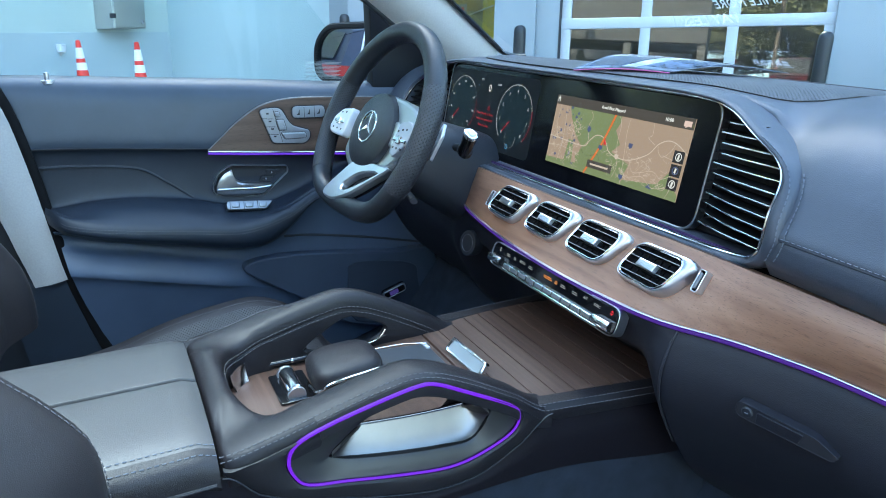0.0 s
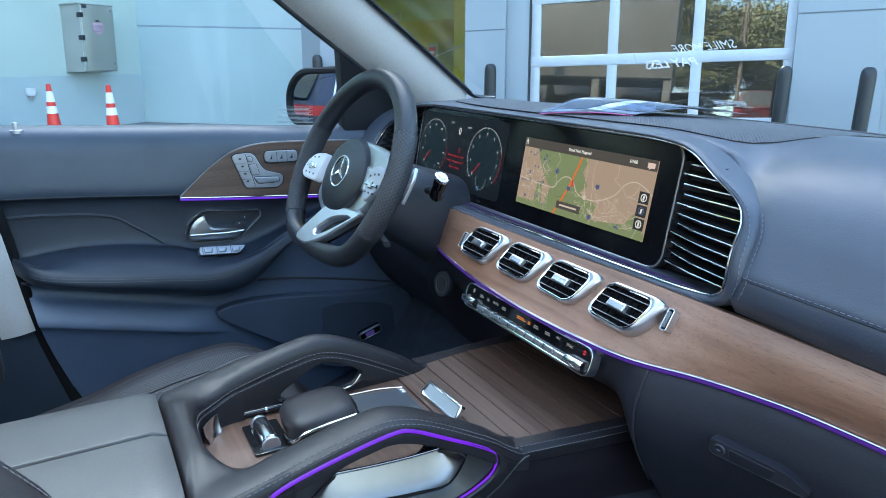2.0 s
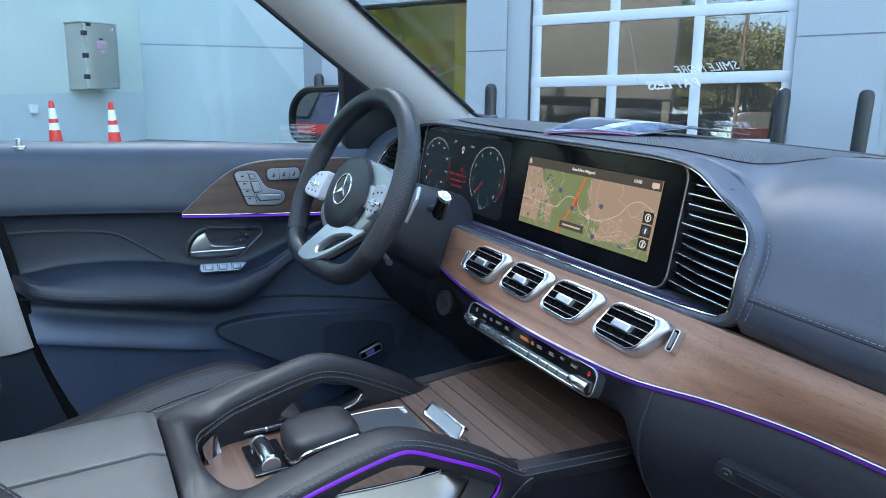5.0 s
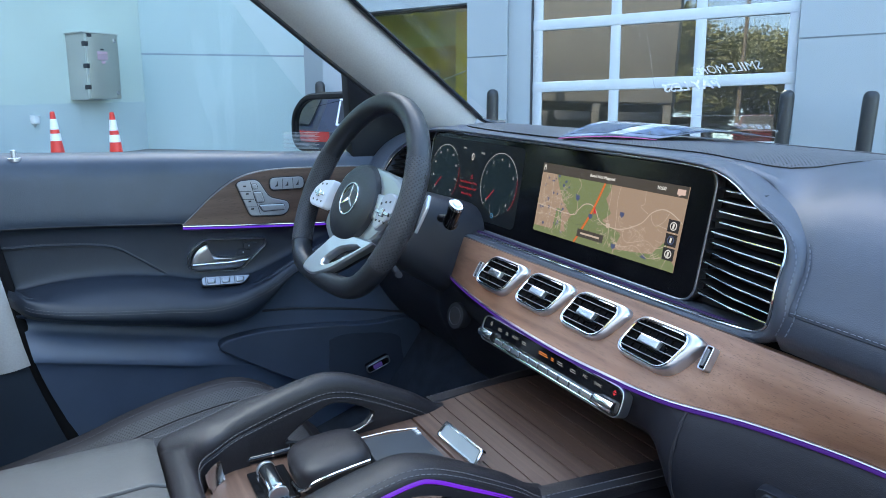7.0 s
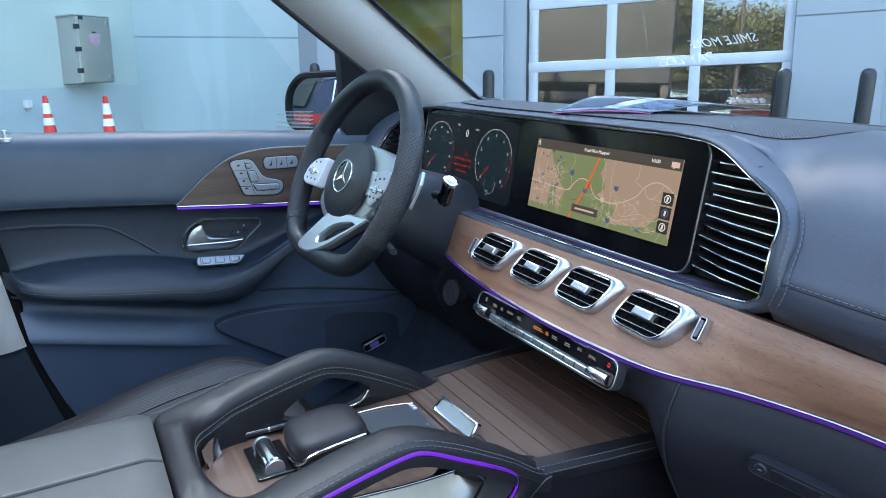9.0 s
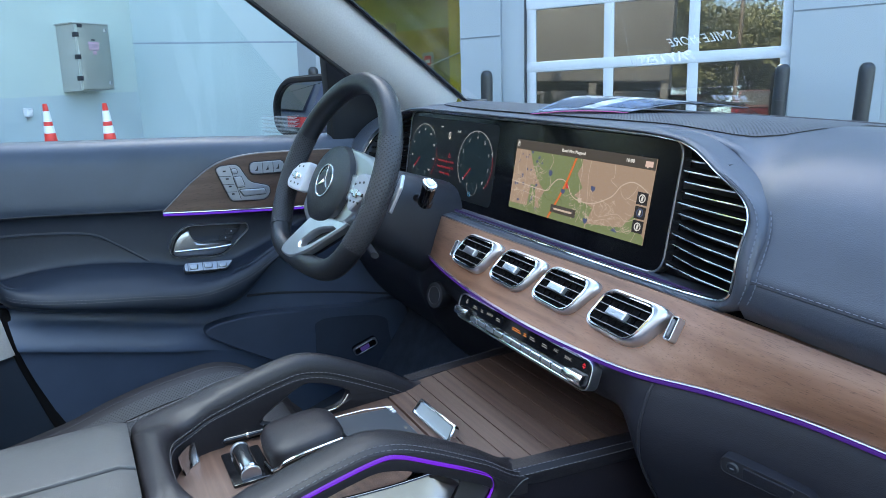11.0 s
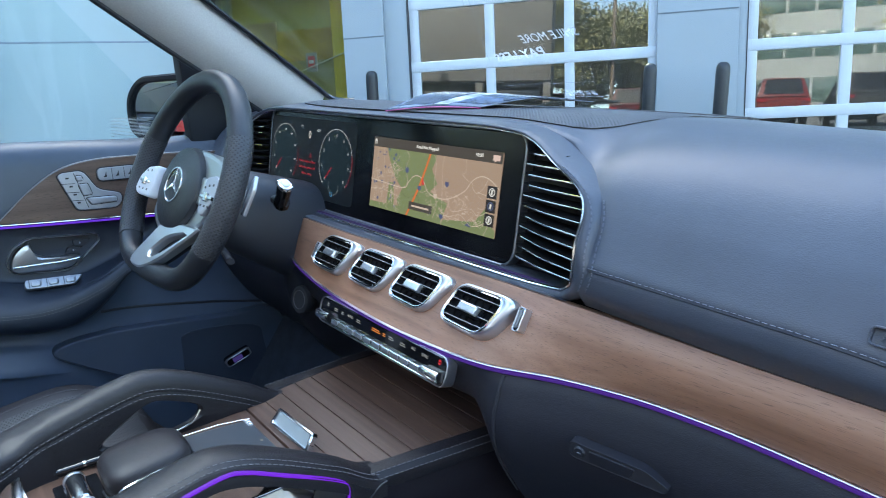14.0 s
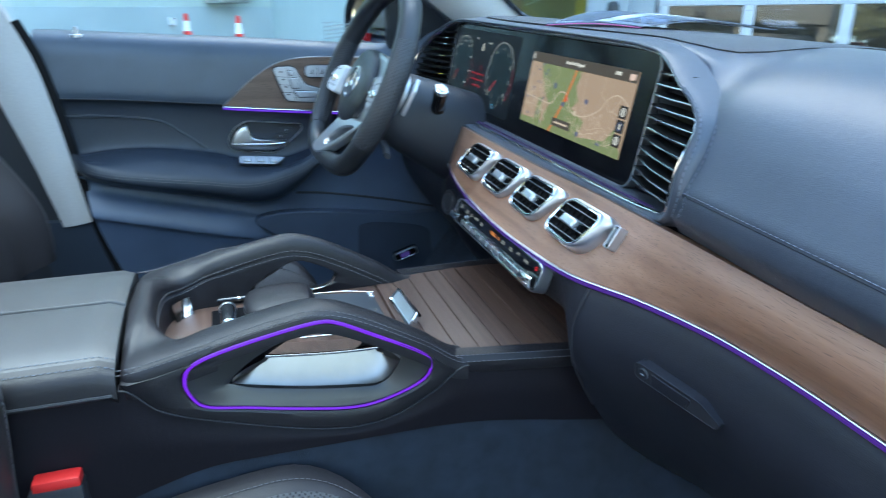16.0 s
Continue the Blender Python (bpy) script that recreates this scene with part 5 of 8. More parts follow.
part("switch_edge", sweep([ss(a, b, 0.001) for a, b in rpoly([(0.4225, 1.1265), (0.5015, 1.1255), (0.5015, 1.1545), (0.4225, 1.1555)], 0.012)], oval(0.0009, 0.0012, 6), (1, 0, 0), True), KEY_LINE, memo)
for k in range(3):
    part("key_symbol", slab(ss, [(0.434 + 0.0235 * k, 1.135), (0.441 + 0.0235 * k, 1.135), (0.441 + 0.0235 * k, 1.147), (0.438 + 0.0235 * k, 1.139)], 0.0034, 0.002, 0.0002), KEY_LINE, memo)
    if k:
        part("key_gap", ribbon(ss, [(0.428 + 0.0235 * k, 1.129), (0.428 + 0.0235 * k, 1.152)], 0.0011, 0.0034), KEY_LINE, memo)

# inner handle and window switches
DULL = mat("dull handle metal", (0.42, 0.43, 0.45), 0.30, 1.0, vary=0.05, vscale=50)
SW_DARK = mat("dull switch metal", (0.24, 0.25, 0.27), 0.34, 0.9, vary=0.05, vscale=50)
dh = Plane((-0.768, 0, 0), (0, 1, 0), (0, 0, 1))
ho = rpoly([(0.238, 0.985), (0.243, 0.964), (0.318, 0.953), (0.352, 0.951), (0.412, 1.003), (0.410, 1.018), (0.280, 1.030), (0.250, 1.010)], [0.010, 0.010, 0.01, 0.022, 0.008, 0.006, 0.014, 0.02], 5)
hi = inset2(ho, 0.0018)
bezel = part("handle_bezel", frame_ring(dh, ho, hi, 0.006, -0.006, 0.0006), DULL, door, "satin silver handle surround")
part("handle_dish", slab(dh, inset2(ho, 0.002), -0.004, -0.012, 0.002), PLASTIC, bezel)
hw = [(0.243, 0.972), (0.262, 0.961), (0.318, 0.957), (0.350, 0.9585), (0.373, 0.979), (0.302, 0.988), (0.286, 0.999), (0.284, 1.021), (0.268, 1.015), (0.252, 0.999)]
part("door_handle", slab(dh, rpoly(hw, [0.008, 0.008, 0.01, 0.01, 0.004, 0.014, 0.010, 0.004, 0.008, 0.01], 5), 0.012, -0.003, 0.005, 0.001), DULL, door, "satin silver pull handle")
part("handle_lip", sweep(spline([dh(0.250, 0.978, 0.0125), dh(0.288, 0.9765, 0.0135), dh(0.33, 0.9745, 0.0135), dh(0.366, 0.9755, 0.012)], 5), oval(0.0016, 0.0022, 8), (1, 0, 0)), CHROME, door)
for pts in ([(0.361, 0.999), (0.378, 0.996), (0.393, 1.009), (0.361, 1.011)], [(0.343, 0.986), (0.368, 0.984), (0.377, 0.994), (0.350, 0.997)]):
    lk = part("lock_key", slab(dh, rpoly(pts, 0.002), 0.001, -0.006, 0.001), PLASTIC, bezel)
    cx_, cz_ = sum(p[0] for p in pts) / 4, sum(p[1] for p in pts) / 4
    part("lock_symbol", slab(dh, rpoly([(cx_ - 0.0014, cz_ - 0.0020), (cx_ + 0.0014, cz_ - 0.0020), (cx_ + 0.0014, cz_ + 0.0020), (cx_ - 0.0014, cz_ + 0.0020)], 0.001), 0.0014, 0.0, 0.0002), GREY_KEYS, lk)
wsp = Plane((-0.724, 0.309, 0.9425), (0, 1, -0.08), (-0.55, 0, 0.83))
wsw = part("window_switch", slab(wsp, rpoly([(-0.050, -0.0095), (0.036, -0.0095), (0.053, 0.0095), (-0.050, 0.0095)], 0.007), 0.006, -0.01, 0.0015), SW_DARK, door, "silver window switch block")
for k in range(3):
    a = -0.046 + 0.030 * k
    part("window_key", slab(wsp, rpoly([(a + 0.006, -0.006), (a + 0.023, -0.006), (a + 0.025, 0.0065), (a + 0.006, 0.0065)], 0.004), 0.0095, 0.0, 0.003), SW_DARK, wsw)
    part("key_gap", ribbon(wsp, [(a + 0.003, -0.010), (a + 0.003, 0.010)], 0.0012, 0.0074), KEY_LINE, wsw)
lp = Vector((-0.792, -0.045, 1.219))
pin = part("lock_pin", join(rod(lp, lp + V(0, 0, 0.018), 0.0045, 14), rod(lp + V(0, 0, -0.004), lp + V(0, 0, 0.003), 0.0115, 18)), SATIN, door, "small silver lock pin")

# door window, quarter fillet and mirror
part("door_glass", sheet(8, 8, lambda u, v: V(-0.832 + 0.17 * v * v, -0.16 + (0.80 - 0.36 * v) * u, 1.20 + 0.42 * v), (-0.004, 0, 0)), WINDOW, door, "clear side window").visible_shadow = False
FILLET = mat("black mirror plastic", (0.007, 0.008, 0.011), 0.6, spec=0.25)
fl = [(0.634, 1.18), (0.86, 1.18), (0.86, 1.24), (0.645, 1.405), (0.628, 1.39)]
part("mirror_fillet", slab(Plane((-0.80, 0, 0), (0, 1, 0), (0.0, 0, 1)), rpoly(fl, 0.004), 0.015, -0.02, 0.004), FILLET, door, "black mirror triangle")
mirror = thing("wing_mirror", (-0.98, 0.66, 1.18), "black wing mirror with grey surround outside the driver window", "wing mirror")
mpl = Plane((-0.99, 0.628, 1.250), (0.955, 0.30, 0.02), (-0.01, 0.035, 1))
mo = rpoly([(-0.118, -0.070), (0.138, -0.088), (0.142, 0.082), (-0.055, 0.078), (-0.118, 0.030)], [0.05, 0.03, 0.02, 0.06, 0.05], 6)
rings = []
for d, k in ((0.0, 1.0), (0.008, 1.03), (-0.03, 1.04), (-0.06, 0.97), (-0.085, 0.75), (-0.095, 0.4)):
    rings.append([mpl(a * k, b * k, d) for a, b in mo])
part("housing", loft(rings[2:]), mat("dark mirror paint", (0.02, 0.022, 0.028), 0.3, coat=0.4), mirror)
part("surround", frame_ring(mpl, mo, inset2(mo, 0.016), 0.010, -0.035, 0.004), FILLET, mirror)
mg = part("mirror_glass", slab(Plane(mpl(0, 0, 0.0), mpl.x, mpl.y), inset2(mo, 0.015), 0.0, -0.01, 0.001), mat("mirror silver", (0.86, 0.88, 0.9), 0.01, 1.0, vary=0.0), mirror, "silvered mirror glass")
part("mirror_arm", sweep([V(-0.84, 0.68, 1.175), V(-0.90, 0.68, 1.18), V(-0.95, 0.68, 1.19)], oval(0.03, 0.022, 12), (0, 0, 1)), PLASTIC, mirror)

# warning print on the side window
wl = Plane((-0.824, 0.524, 1.2245), (0, 1, -0.04), (0.1, 0, 1))
label_ = part("window_label", join(*[slab(wl, [(-0.044 + 0.003 * (k % 2), 0.0185 - 0.0031 * k), (0.044 - 0.005 * (k % 3), 0.0185 - 0.0031 * k), (0.044 - 0.005 * (k % 3), 0.0196 - 0.0031 * k), (-0.044 + 0.003 * (k % 2), 0.0196 - 0.0031 * k)], 0.0006, 0.0, 0.0001) for k in range(13)]),
              see_print("pale print", (0.5, 0.54, 0.56), 0.42), door, "block of pale printed lines")

# ---- body shell ----
shell = thing("car_body", (CX, 0.0, 0.40), "car body shell with pale grey pillar trim and headliner", "car body", kind="structure")
pil_in = [(-0.545, 0.245, 1.640), (-0.590, 0.40, 1.545), (-0.640, 0.56, 1.440), (-0.695, 0.75, 1.320), (-0.735, 0.90, 1.225)]


def pillar(u, v):
    P = spline(pil_in, 6)
    k = u * (len(P) - 1)
    i = min(int(k), len(P) - 2)
    c = P[i].lerp(P[i + 1], k - i)
    t = (P[-1] - P[0]).normalized()
    side = V(0.41, 0.57, 0.711).normalized()
    nrm = t.cross(side).normalized()
    a = (v - 0.5) * 2
    return c + side * (-0.040 - 0.010 * u * u + (0.117 - 0.002 * u) * v) + nrm * (0.018 * (1 - a * a))


part("a_pillar_trim", sheet(30, 14, pillar, (-0.035, 0.01, 0.0)), HEADLINER, shell, "pale grey a-pillar trim")
seal = [pillar(i / 30, 1.0) + V(0.004, 0.004, 0) for i in range(31)]
seal += [seal[-1] + (seal[-1] - seal[-4]).normalized() * 0.015 * k + V(0.002, 0.001, 0.0012) * k * k for k in range(1, 5)]
part("windscreen_seal", sweep(seal, oval(0.008, 0.006, 10), (0, 0, 1)), GLOSS, shell)
seal2 = [pillar(i / 30, 0.0) + V(-0.006, -0.002, 0) for i in range(31)]
part("door_seal", sweep(seal2, oval(0.007, 0.007, 10), (0, 0, 1)), PLASTIC, shell)


def shield(u, v):
    x = -0.72 + 1.52 * u
    e = (x - CX) / 0.76
    return V(x, 1.22 - 0.12 * e * e + (0.30 - 1.22) * v, 1.225 + (1.665 - 1.225) * v + 0.06 * math.sin(math.pi * v) - 0.03 * e * e * (1 - v))


part("windscreen", sheet(24, 14, shield, (0, 0.005, 0.002)), SHIELD, shell, "clear windscreen").visible_shadow = False
def on_glass(x, v):
    return shield((x + 0.72) / 1.52, v) + V(0, -0.003, -0.003)


def glass_plane(x, v):
    o = on_glass(x, v)
    return Plane(o, on_glass(x + 0.02, v) - o, on_glass(x, v + 0.02) - o)


PRINT = see_print("white window print", (0.85, 0.86, 0.88), 0.62)
EDGE = see_print("sticker edge", (0.8, 0.82, 0.85), 0.16)
FAINT = see_print("faint window print", (0.85, 0.87, 0.9), 0.4)
decal = thing("window_sticker", on_glass(-0.1, 0.2), "white mirrored lettering stuck on the windscreen", "sticker")
letters("first_line", "SMILE MORE", 0.033, glass_plane(-0.033, 0.258), (0, 0, 0), FAINT, decal, 0.0001, mirror=True, spin=0.11, lean=-0.4, narrow=0.74)
letters("second_line", "PAY LESS", 0.0365, glass_plane(-0.137, 0.210), (0, 0, 0), PRINT, decal, 0.0001, mirror=True, spin=0.13, lean=-0.4, narrow=0.88, bold=0.0007)
lg = glass_plane(-0.080, 0.094)
GHOST = see_print("pale logo print", (0.85, 0.87, 0.9), 0.17)
for k in range(5):
    a = -0.036 + 0.0148 * k
    part("logo_bar", slab(lg, [(a - 0.002, -0.008), (a + 0.009, -0.008), (a + 0.011, 0.008), (a, 0.008)], 0.0003, 0.0, 0.0001), GHOST, decal)
part("logo_line", slab(lg, [(-0.036, -0.0135), (0.042, -0.0135), (0.042, -0.0115), (-0.036, -0.0115)], 0.0003, 0.0, 0.0001), GHOST, decal)
for pts in ([(-0.09, 0.39), (-0.15, 0.30), (-0.202, 0.224), (-0.214, 0.20)], [(-0.233, 0.17), (-0.246, 0.119), (-0.026, 0.129), (-0.006, 0.173)], [(-0.108, 0.39), (-0.124, 0.36), (-0.142, 0.343)]):
    part("sticker_edge", sweep([on_glass(*p) for p in pts], oval(0.0006, 0.0003, 6), (0, 0.4, 0.9)), EDGE, decal)
part("cowl", sheet(24, 4, lambda u, v: V(-0.78 + 1.64 * u, (1.155 - 0.20 * ((u - 0.5) * 2) ** 2) + 0.16 * v, 1.228 - 0.03 * v), (0, 0, -0.05)), PLASTIC, shell, "black cowl under the windscreen")
part("bonnet", sheet(20, 16, lambda u, v: V(-0.86 + 1.80 * u, 1.20 + 0.95 * v, 1.16 - 0.20 * v * v - 0.05 * ((u - 0.5) * 2) ** 2), (0, 0, -0.05)), mat("dark car paint", (0.012, 0.016, 0.024), 0.22, coat=0.6), shell, "dark painted bonnet")
# unseen roof opening left in the headliner to brighten the cabin
for hx0, hx1, hy0, hy1 in ((-0.62, -0.42, 0.30, -1.9), (0.50, 0.70, 0.30, -1.9), (-0.42, 0.50, 0.30, 0.14), (-0.42, 0.50, -1.45, -1.9)):
    part("headliner", sheet(6, 10, lambda u, v: V(hx0 + (hx1 - hx0) * u, hy0 + (hy1 - hy0) * v, 1.668 + 0.03 * math.sin(math.pi * min(1, max(0, (0.3 - hy0 - (hy1 - hy0) * v) / 2.2)))), (0, 0, 0.05)), HEADLINER, shell, "pale grey headliner with an opening left to let light in")
pil_r = curve1([0.50, 0.652, 0.718, 0.821, 0.953, 1.069, 1.19, 1.65], [0.020, -0.027, -0.045, -0.070, -0.088, -0.104, -0.129, -0.30])
pil_l = curve1([0.50, 0.813, 0.90, 0.973, 1.19, 1.65], [-0.10, -0.130, -0.150, -0.167, -0.235, -0.42])
part("b_pillar_trim", sheet(8, 20, lambda u, v: (lambda z: V(-0.742 - 0.010 * u + 0.006 * math.sin(math.pi * u) + 0.11 * max(0, v - 0.45) ** 1.6, pil_r(z) + (pil_l(z) - pil_r(z)) * u, z - 0.012 * u * (1 - v)))(0.822 + 0.813 * v), (-0.03, 0, 0)), HEADLINER, shell, "pale grey b-pillar trim")
part("b_pillar_foot", sheet(8, 10, lambda u, v: (lambda z: V(-0.747 - 0.01 * u, pil_r(z) + (pil_l(z) - 0.06 - pil_r(z)) * u, z))(0.50 + 0.322 * v), (-0.03, 0, 0)), mat("dark pillar plastic", (0.018, 0.026, 0.040), 0.5, bump=0.3, scale=1000), shell, "dark b-pillar foot")
part("door_rubber", sweep([V(-0.748, pil_r(0.55 + 0.70 * i / 20) + 0.006, 0.55 + 0.70 * i / 20) for i in range(21)], oval(0.011, 0.006, 10), (1, 0, 0)), MATTE, shell, "black rubber door seal")
# black sheet set where only shade lies behind the pillar
part("rear_gloom", sheet(2, 2, lambda u, v: V(-0.775, -0.10 - 0.40 * u, 0.55 + 0.64 * v), (-0.02, 0, 0)), PLASTIC, shell, "dark sheet added for the gloom behind the pillar")
# out of view; added to block bright sky mirrored in the display
part("rear_side_glass", sheet(6, 6, lambda u, v: V(-0.80 + 0.16 * v * v, -0.24 - 1.62 * u, 1.215 + 0.41 * v), (-0.004, 0, 0)), pane_mat("sky dimming glass", (0.40, 0.42, 0.42), 0.04), shell, "unseen rear side glass, added to dim sky in the display")
part("rear_wall", box((CX, -1.90, 1.1), (1.5, 0.06, 1.2), 0.02), PLASTIC, shell)
part("rear_side", box((-0.80, -1.05, 0.90), (0.05, 1.68, 0.66), 0.02), PLASTIC, shell)
part("rear_side", box((0.88, -1.10, 0.90), (0.05, 1.62, 0.66), 0.02), PLASTIC, shell)
part("floor_carpet", sheet(20, 20, lambda u, v: V(-0.78 + 1.62 * u, -1.9 + 2.62 * v + 0.12 * smooth(0.9, 1.0, v), 0.505 + 0.32 * smooth(0.93, 1.0, v)), (0, 0, -0.06)), CARPET, shell, "dark carpet")
# firewall blackened to put the footwell's shade into its colour
part("firewall", sheet(6, 6, lambda u, v: V(-0.78 + 1.62 * u, 0.84 + 0.10 * v, 0.70 + 0.48 * v), (0, 0.03, 0)), mat("firewall carpet in shade", (0.007, 0.009, 0.013), 0.95), shell)
part("sill", box((0.90, -0.2, 0.50), (0.12, 2.2, 0.10), 0.02), PLASTIC, shell)
part("outer_door", box((-0.93, 0.35, 0.80), (0.09, 1.10, 0.72), 0.03), mat("dark door paint", (0.012, 0.016, 0.024), 0.25, coat=0.5), shell)

# underbody and wheels that carry the car
part("underbody", box((CX, 0.10, 0.36), (1.42, 3.70, 0.16), 0.04), PLASTIC, shell, "black plastic underbody")
for wx_ in (-0.76, 0.84):
    for wy_ in (1.52, -1.42):
        wheel_ = part("wheel", loft([[V(wx_ + d, wy_ + 0.36 * k * math.cos(6.283 * i / 32), 0.36 + 0.36 * k * math.sin(6.283 * i / 32)) for i in range(32)] for d, k in ((-0.12, 0.72), (-0.12, 0.94), (-0.09, 1.0), (0.09, 1.0), (0.12, 0.94), (0.12, 0.72))]), RIM_LEATHER, shell, "black tyre")
        part("rim", loft([[V(wx_ + d, wy_ + 0.25 * k * math.cos(6.283 * i / 24), 0.36 + 0.25 * k * math.sin(6.283 * i / 24)) for i in range(24)] for d, k in ((-0.125, 0.5), (-0.128, 1.0), (0.128, 1.0), (0.125, 0.5))]), SATIN, wheel_)

# ---- centre console ----
console = thing("center_console", (CX, 0.35, 0.55), "brown leather centre console with grab handles and walnut shutter", "center console")
TRAY = 0.893


arch_top = curve1([0.095, 0.147, 0.20, 0.235, 0.268, 0.300, 0.330, 0.360, 0.39, 0.43, 0.485], [0.946, 0.955, 0.969, 0.978, 0.985, 0.989, 0.983, 0.970, 0.954, 0.931, 0.899])
foot_z = curve1([0.095, 0.13, 0.19, 0.31, 0.38, 0.44, 0.482], [0.925, 0.893, 0.868, 0.834, 0.834, 0.862, 0.892])
LOOP = [(0.159, 0.925), (0.168, 0.943), (0.20, 0.956), (0.26, 0.970), (0.304, 0.977), (0.326, 0.973), (0.361, 0.955), (0.417, 0.924), (0.436, 0.906), (0.427, 0.882), (0.385, 0.864), (0.342, 0.858), (0.282, 0.867), (0.221, 0.880), (0.178, 0.889), (0.163, 0.906)]
loop_pts = [(p.x, p.y) for p in spline([(a, b, 0) for a, b in LOOP], 4, True)]
SLOT = [(0.205, 0.911), (0.238, 0.938), (0.292, 0.961), (0.326, 0.960), (0.366, 0.943), (0.400, 0.922), (0.399, 0.902), (0.378, 0.878), (0.340, 0.878), (0.290, 0.885), (0.235, 0.896), (0.212, 0.904)]
slot_pts = [(p.x, p.y) for p in spline([(a, b, 0) for a, b in SLOT], 4, True)]
INNER = [(0.247, 0.917), (0.262, 0.928), (0.280, 0.938), (0.297, 0.948), (0.312, 0.951), (0.334, 0.945), (0.355, 0.932), (0.363, 0.924), (0.352, 0.911), (0.324, 0.907), (0.284, 0.907), (0.259, 0.910)]
inner_pts = [(p.x, p.y) for p in spline([(a, b, 0) for a, b in INNER], 4, True)]


def flank_x(y):
    return 0.183 + (y - 0.10) * 0.020


def skirt(y):
    """Where the console's side leather gives way to carpet."""
    return 0.812 - 0.045 * smooth(0.2, 0.0, y) - 0.03 * smooth(0.42, 0.75, y)


def console_side(s):
    """Side wall of the console from the armrest to the dash."""
    def f(u, v):
        y = -0.55 + 1.30 * u
        foot = foot_z(min(max(y, 0.095), 0.482)) + 0.004
        top = foot - 0.004 if 0.09 < y < 0.482 else (0.9225 if y <= 0.09 else 0.888 - 0.08 * (y - 0.482))
        x = flank_x(min(y, 0.48)) - CX - 0.004 + 0.022 * smooth(0.48, 0.75, y) + 0.006 * smooth(0.0, 0.5, v)
        return V(CX + s * x, y, top + (skirt(y) - top) * v)
    return f


for s in (-1, 1):
    side = console_side(s)
    part("console_side", sheet(120, 10, side, (-s * 0.012, 0, 0)), CONSOLE_SIDE_SHADED, console, "brown lower console side, shade put into its colour")
    part("console_carpet", sheet(60, 6, lambda u, v, side=side, s=s: side(u, 1.0) + V(-s * 0.004 + s * 0.02 * v, 0, 0.004 - (side(u, 1.0).z - 0.50) * v), (-s * 0.01, 0, 0)), CARPET, console, "dark blue carpeted console flank")


DISH = mat("dark satin dish", (0.040, 0.040, 0.040), 0.36, 0.5)


def handle(s):
    """A grab handle: a padded leather arch whose side holds a lit opening."""
    X = lambda y, d: CX + s * (flank_x(y) - CX + d)
    h = thing("grab_handle", (X(0.3, -0.03), 0.3, 0.87))
    h.parent = console
    h.matrix_parent_inverse = Matrix.Translation(-console.location)
    ys = [0.094 + (0.484 - 0.094) * i / 60 for i in range(61)]
    path = [V(X(y, -0.028), y, arch_top(y)) for y in ys]
    dip = 0.009 if s < 0 else 0.0
    sec = [(0.029, -0.026), (0.0296, -0.015), (0.0272, -0.0065), (0.021, -0.0015), (0.008, 0.0012), (-0.006, 0.0012), (-0.0135, -0.0012), (-0.0185, -0.0062), (-0.0212, -0.0135), (-0.0218, -0.0215), (-0.0205, -0.0235), (-0.0215, -0.0255), (-0.0215, -0.034), (0.0, -0.036)]
    fall = lambda a, y: dip * smooth(-0.006, 0.024, a) * smooth(0.19, 0.25, y)
    py = [0.190 + (0.484 - 0.190) * i / 50 for i in range(51)]
    pad_rings = []
    for y in py:
        rise = (arch_top(y + 0.004) - arch_top(y - 0.004)) / 0.008
        tilt = 1.0 / math.hypot(1.0, rise)
        pad_rings.append([V(X(y, -0.028 + a), y - rise * tilt * b * 0.5, arch_top(y) + b - fall(a, y)) for a, b in sec])
    part("handle_pad", loft(pad_rings), LEATHER_BROWN, h, "padded brown leather handle")
    for dx, dz in ((0.0205, -0.0012), (0.0258, -0.0042)):
        part("outer_stitching", stitches([p + V(s * dx, 0, dz - fall(dx, p.y)) for p in path], lift=(s * 0.0004, 0, 0)), THREAD, h)
    for dx, dz in ((0.0220, -0.0195), (0.0216, -0.0275)):
        part("inner_stitching", stitches([p + V(-s * dx, 0, dz) for p in path if p.y > 0.19], lift=(-s * 0.0004, 0, 0)), THREAD, h)
    n, c = 160, (0.30, 0.915)
    edge = [(y, arch_top(y) - 0.015 - 2.0 * fall(0.03, y)) for y in ys] + [(y, foot_z(y)) for y in ys[::-1]]
    loop_s = [(a, b - 2.2 * dip) for a, b in loop_pts]
    outer, inner = rays(edge, c, n), rays([(c[0] + (a - c[0]) * 1.012, c[1] + (b - c[1]) * 1.03) for a, b in loop_s], c, n)
    mixy = lambda A, B, k: [(a[0] + (b[0] - a[0]) * k, a[1] + (b[1] - a[1]) * k) for a, b in zip(A, B)]
    rings = [[V(X(y, d), y, z) for y, z in mixy(outer, inner, k)] for k, d in ((0.0, -0.03), (0.0, -0.001), (0.12, 0.002), (0.5, 0.003), (0.85, 0.003), (0.97, 0.001), (1.0, -0.006))]
    part("flank", loft(rings, True, False), LEATHER_BROWN, h, "brown leather handle flank")
    part("flank_seam", sweep([V(X(y, 0.0012), y, foot_z(y) + 0.0005) for y in ys], oval(0.0009, 0.0011, 6), (s, 0, 0)), KEY_LINE, h)
    part("light_loop", sweep([V(X(a, 0.0014 * smooth(0.90, 0.95, b)), a, b) for a, b in loop_s], oval(0.0021, 0.0021, 8), (s, 0, 0), True, lambda f: 0.70 + 0.36 * smooth(0.89, 0.95, loop_s[int(f * (len(loop_s) - 1) + 0.5)][1])), VIOLET, h, "violet light guide")
    lo2, sl = mixy(inner, [c] * n, 0.03), rays(slot_pts, c, n)
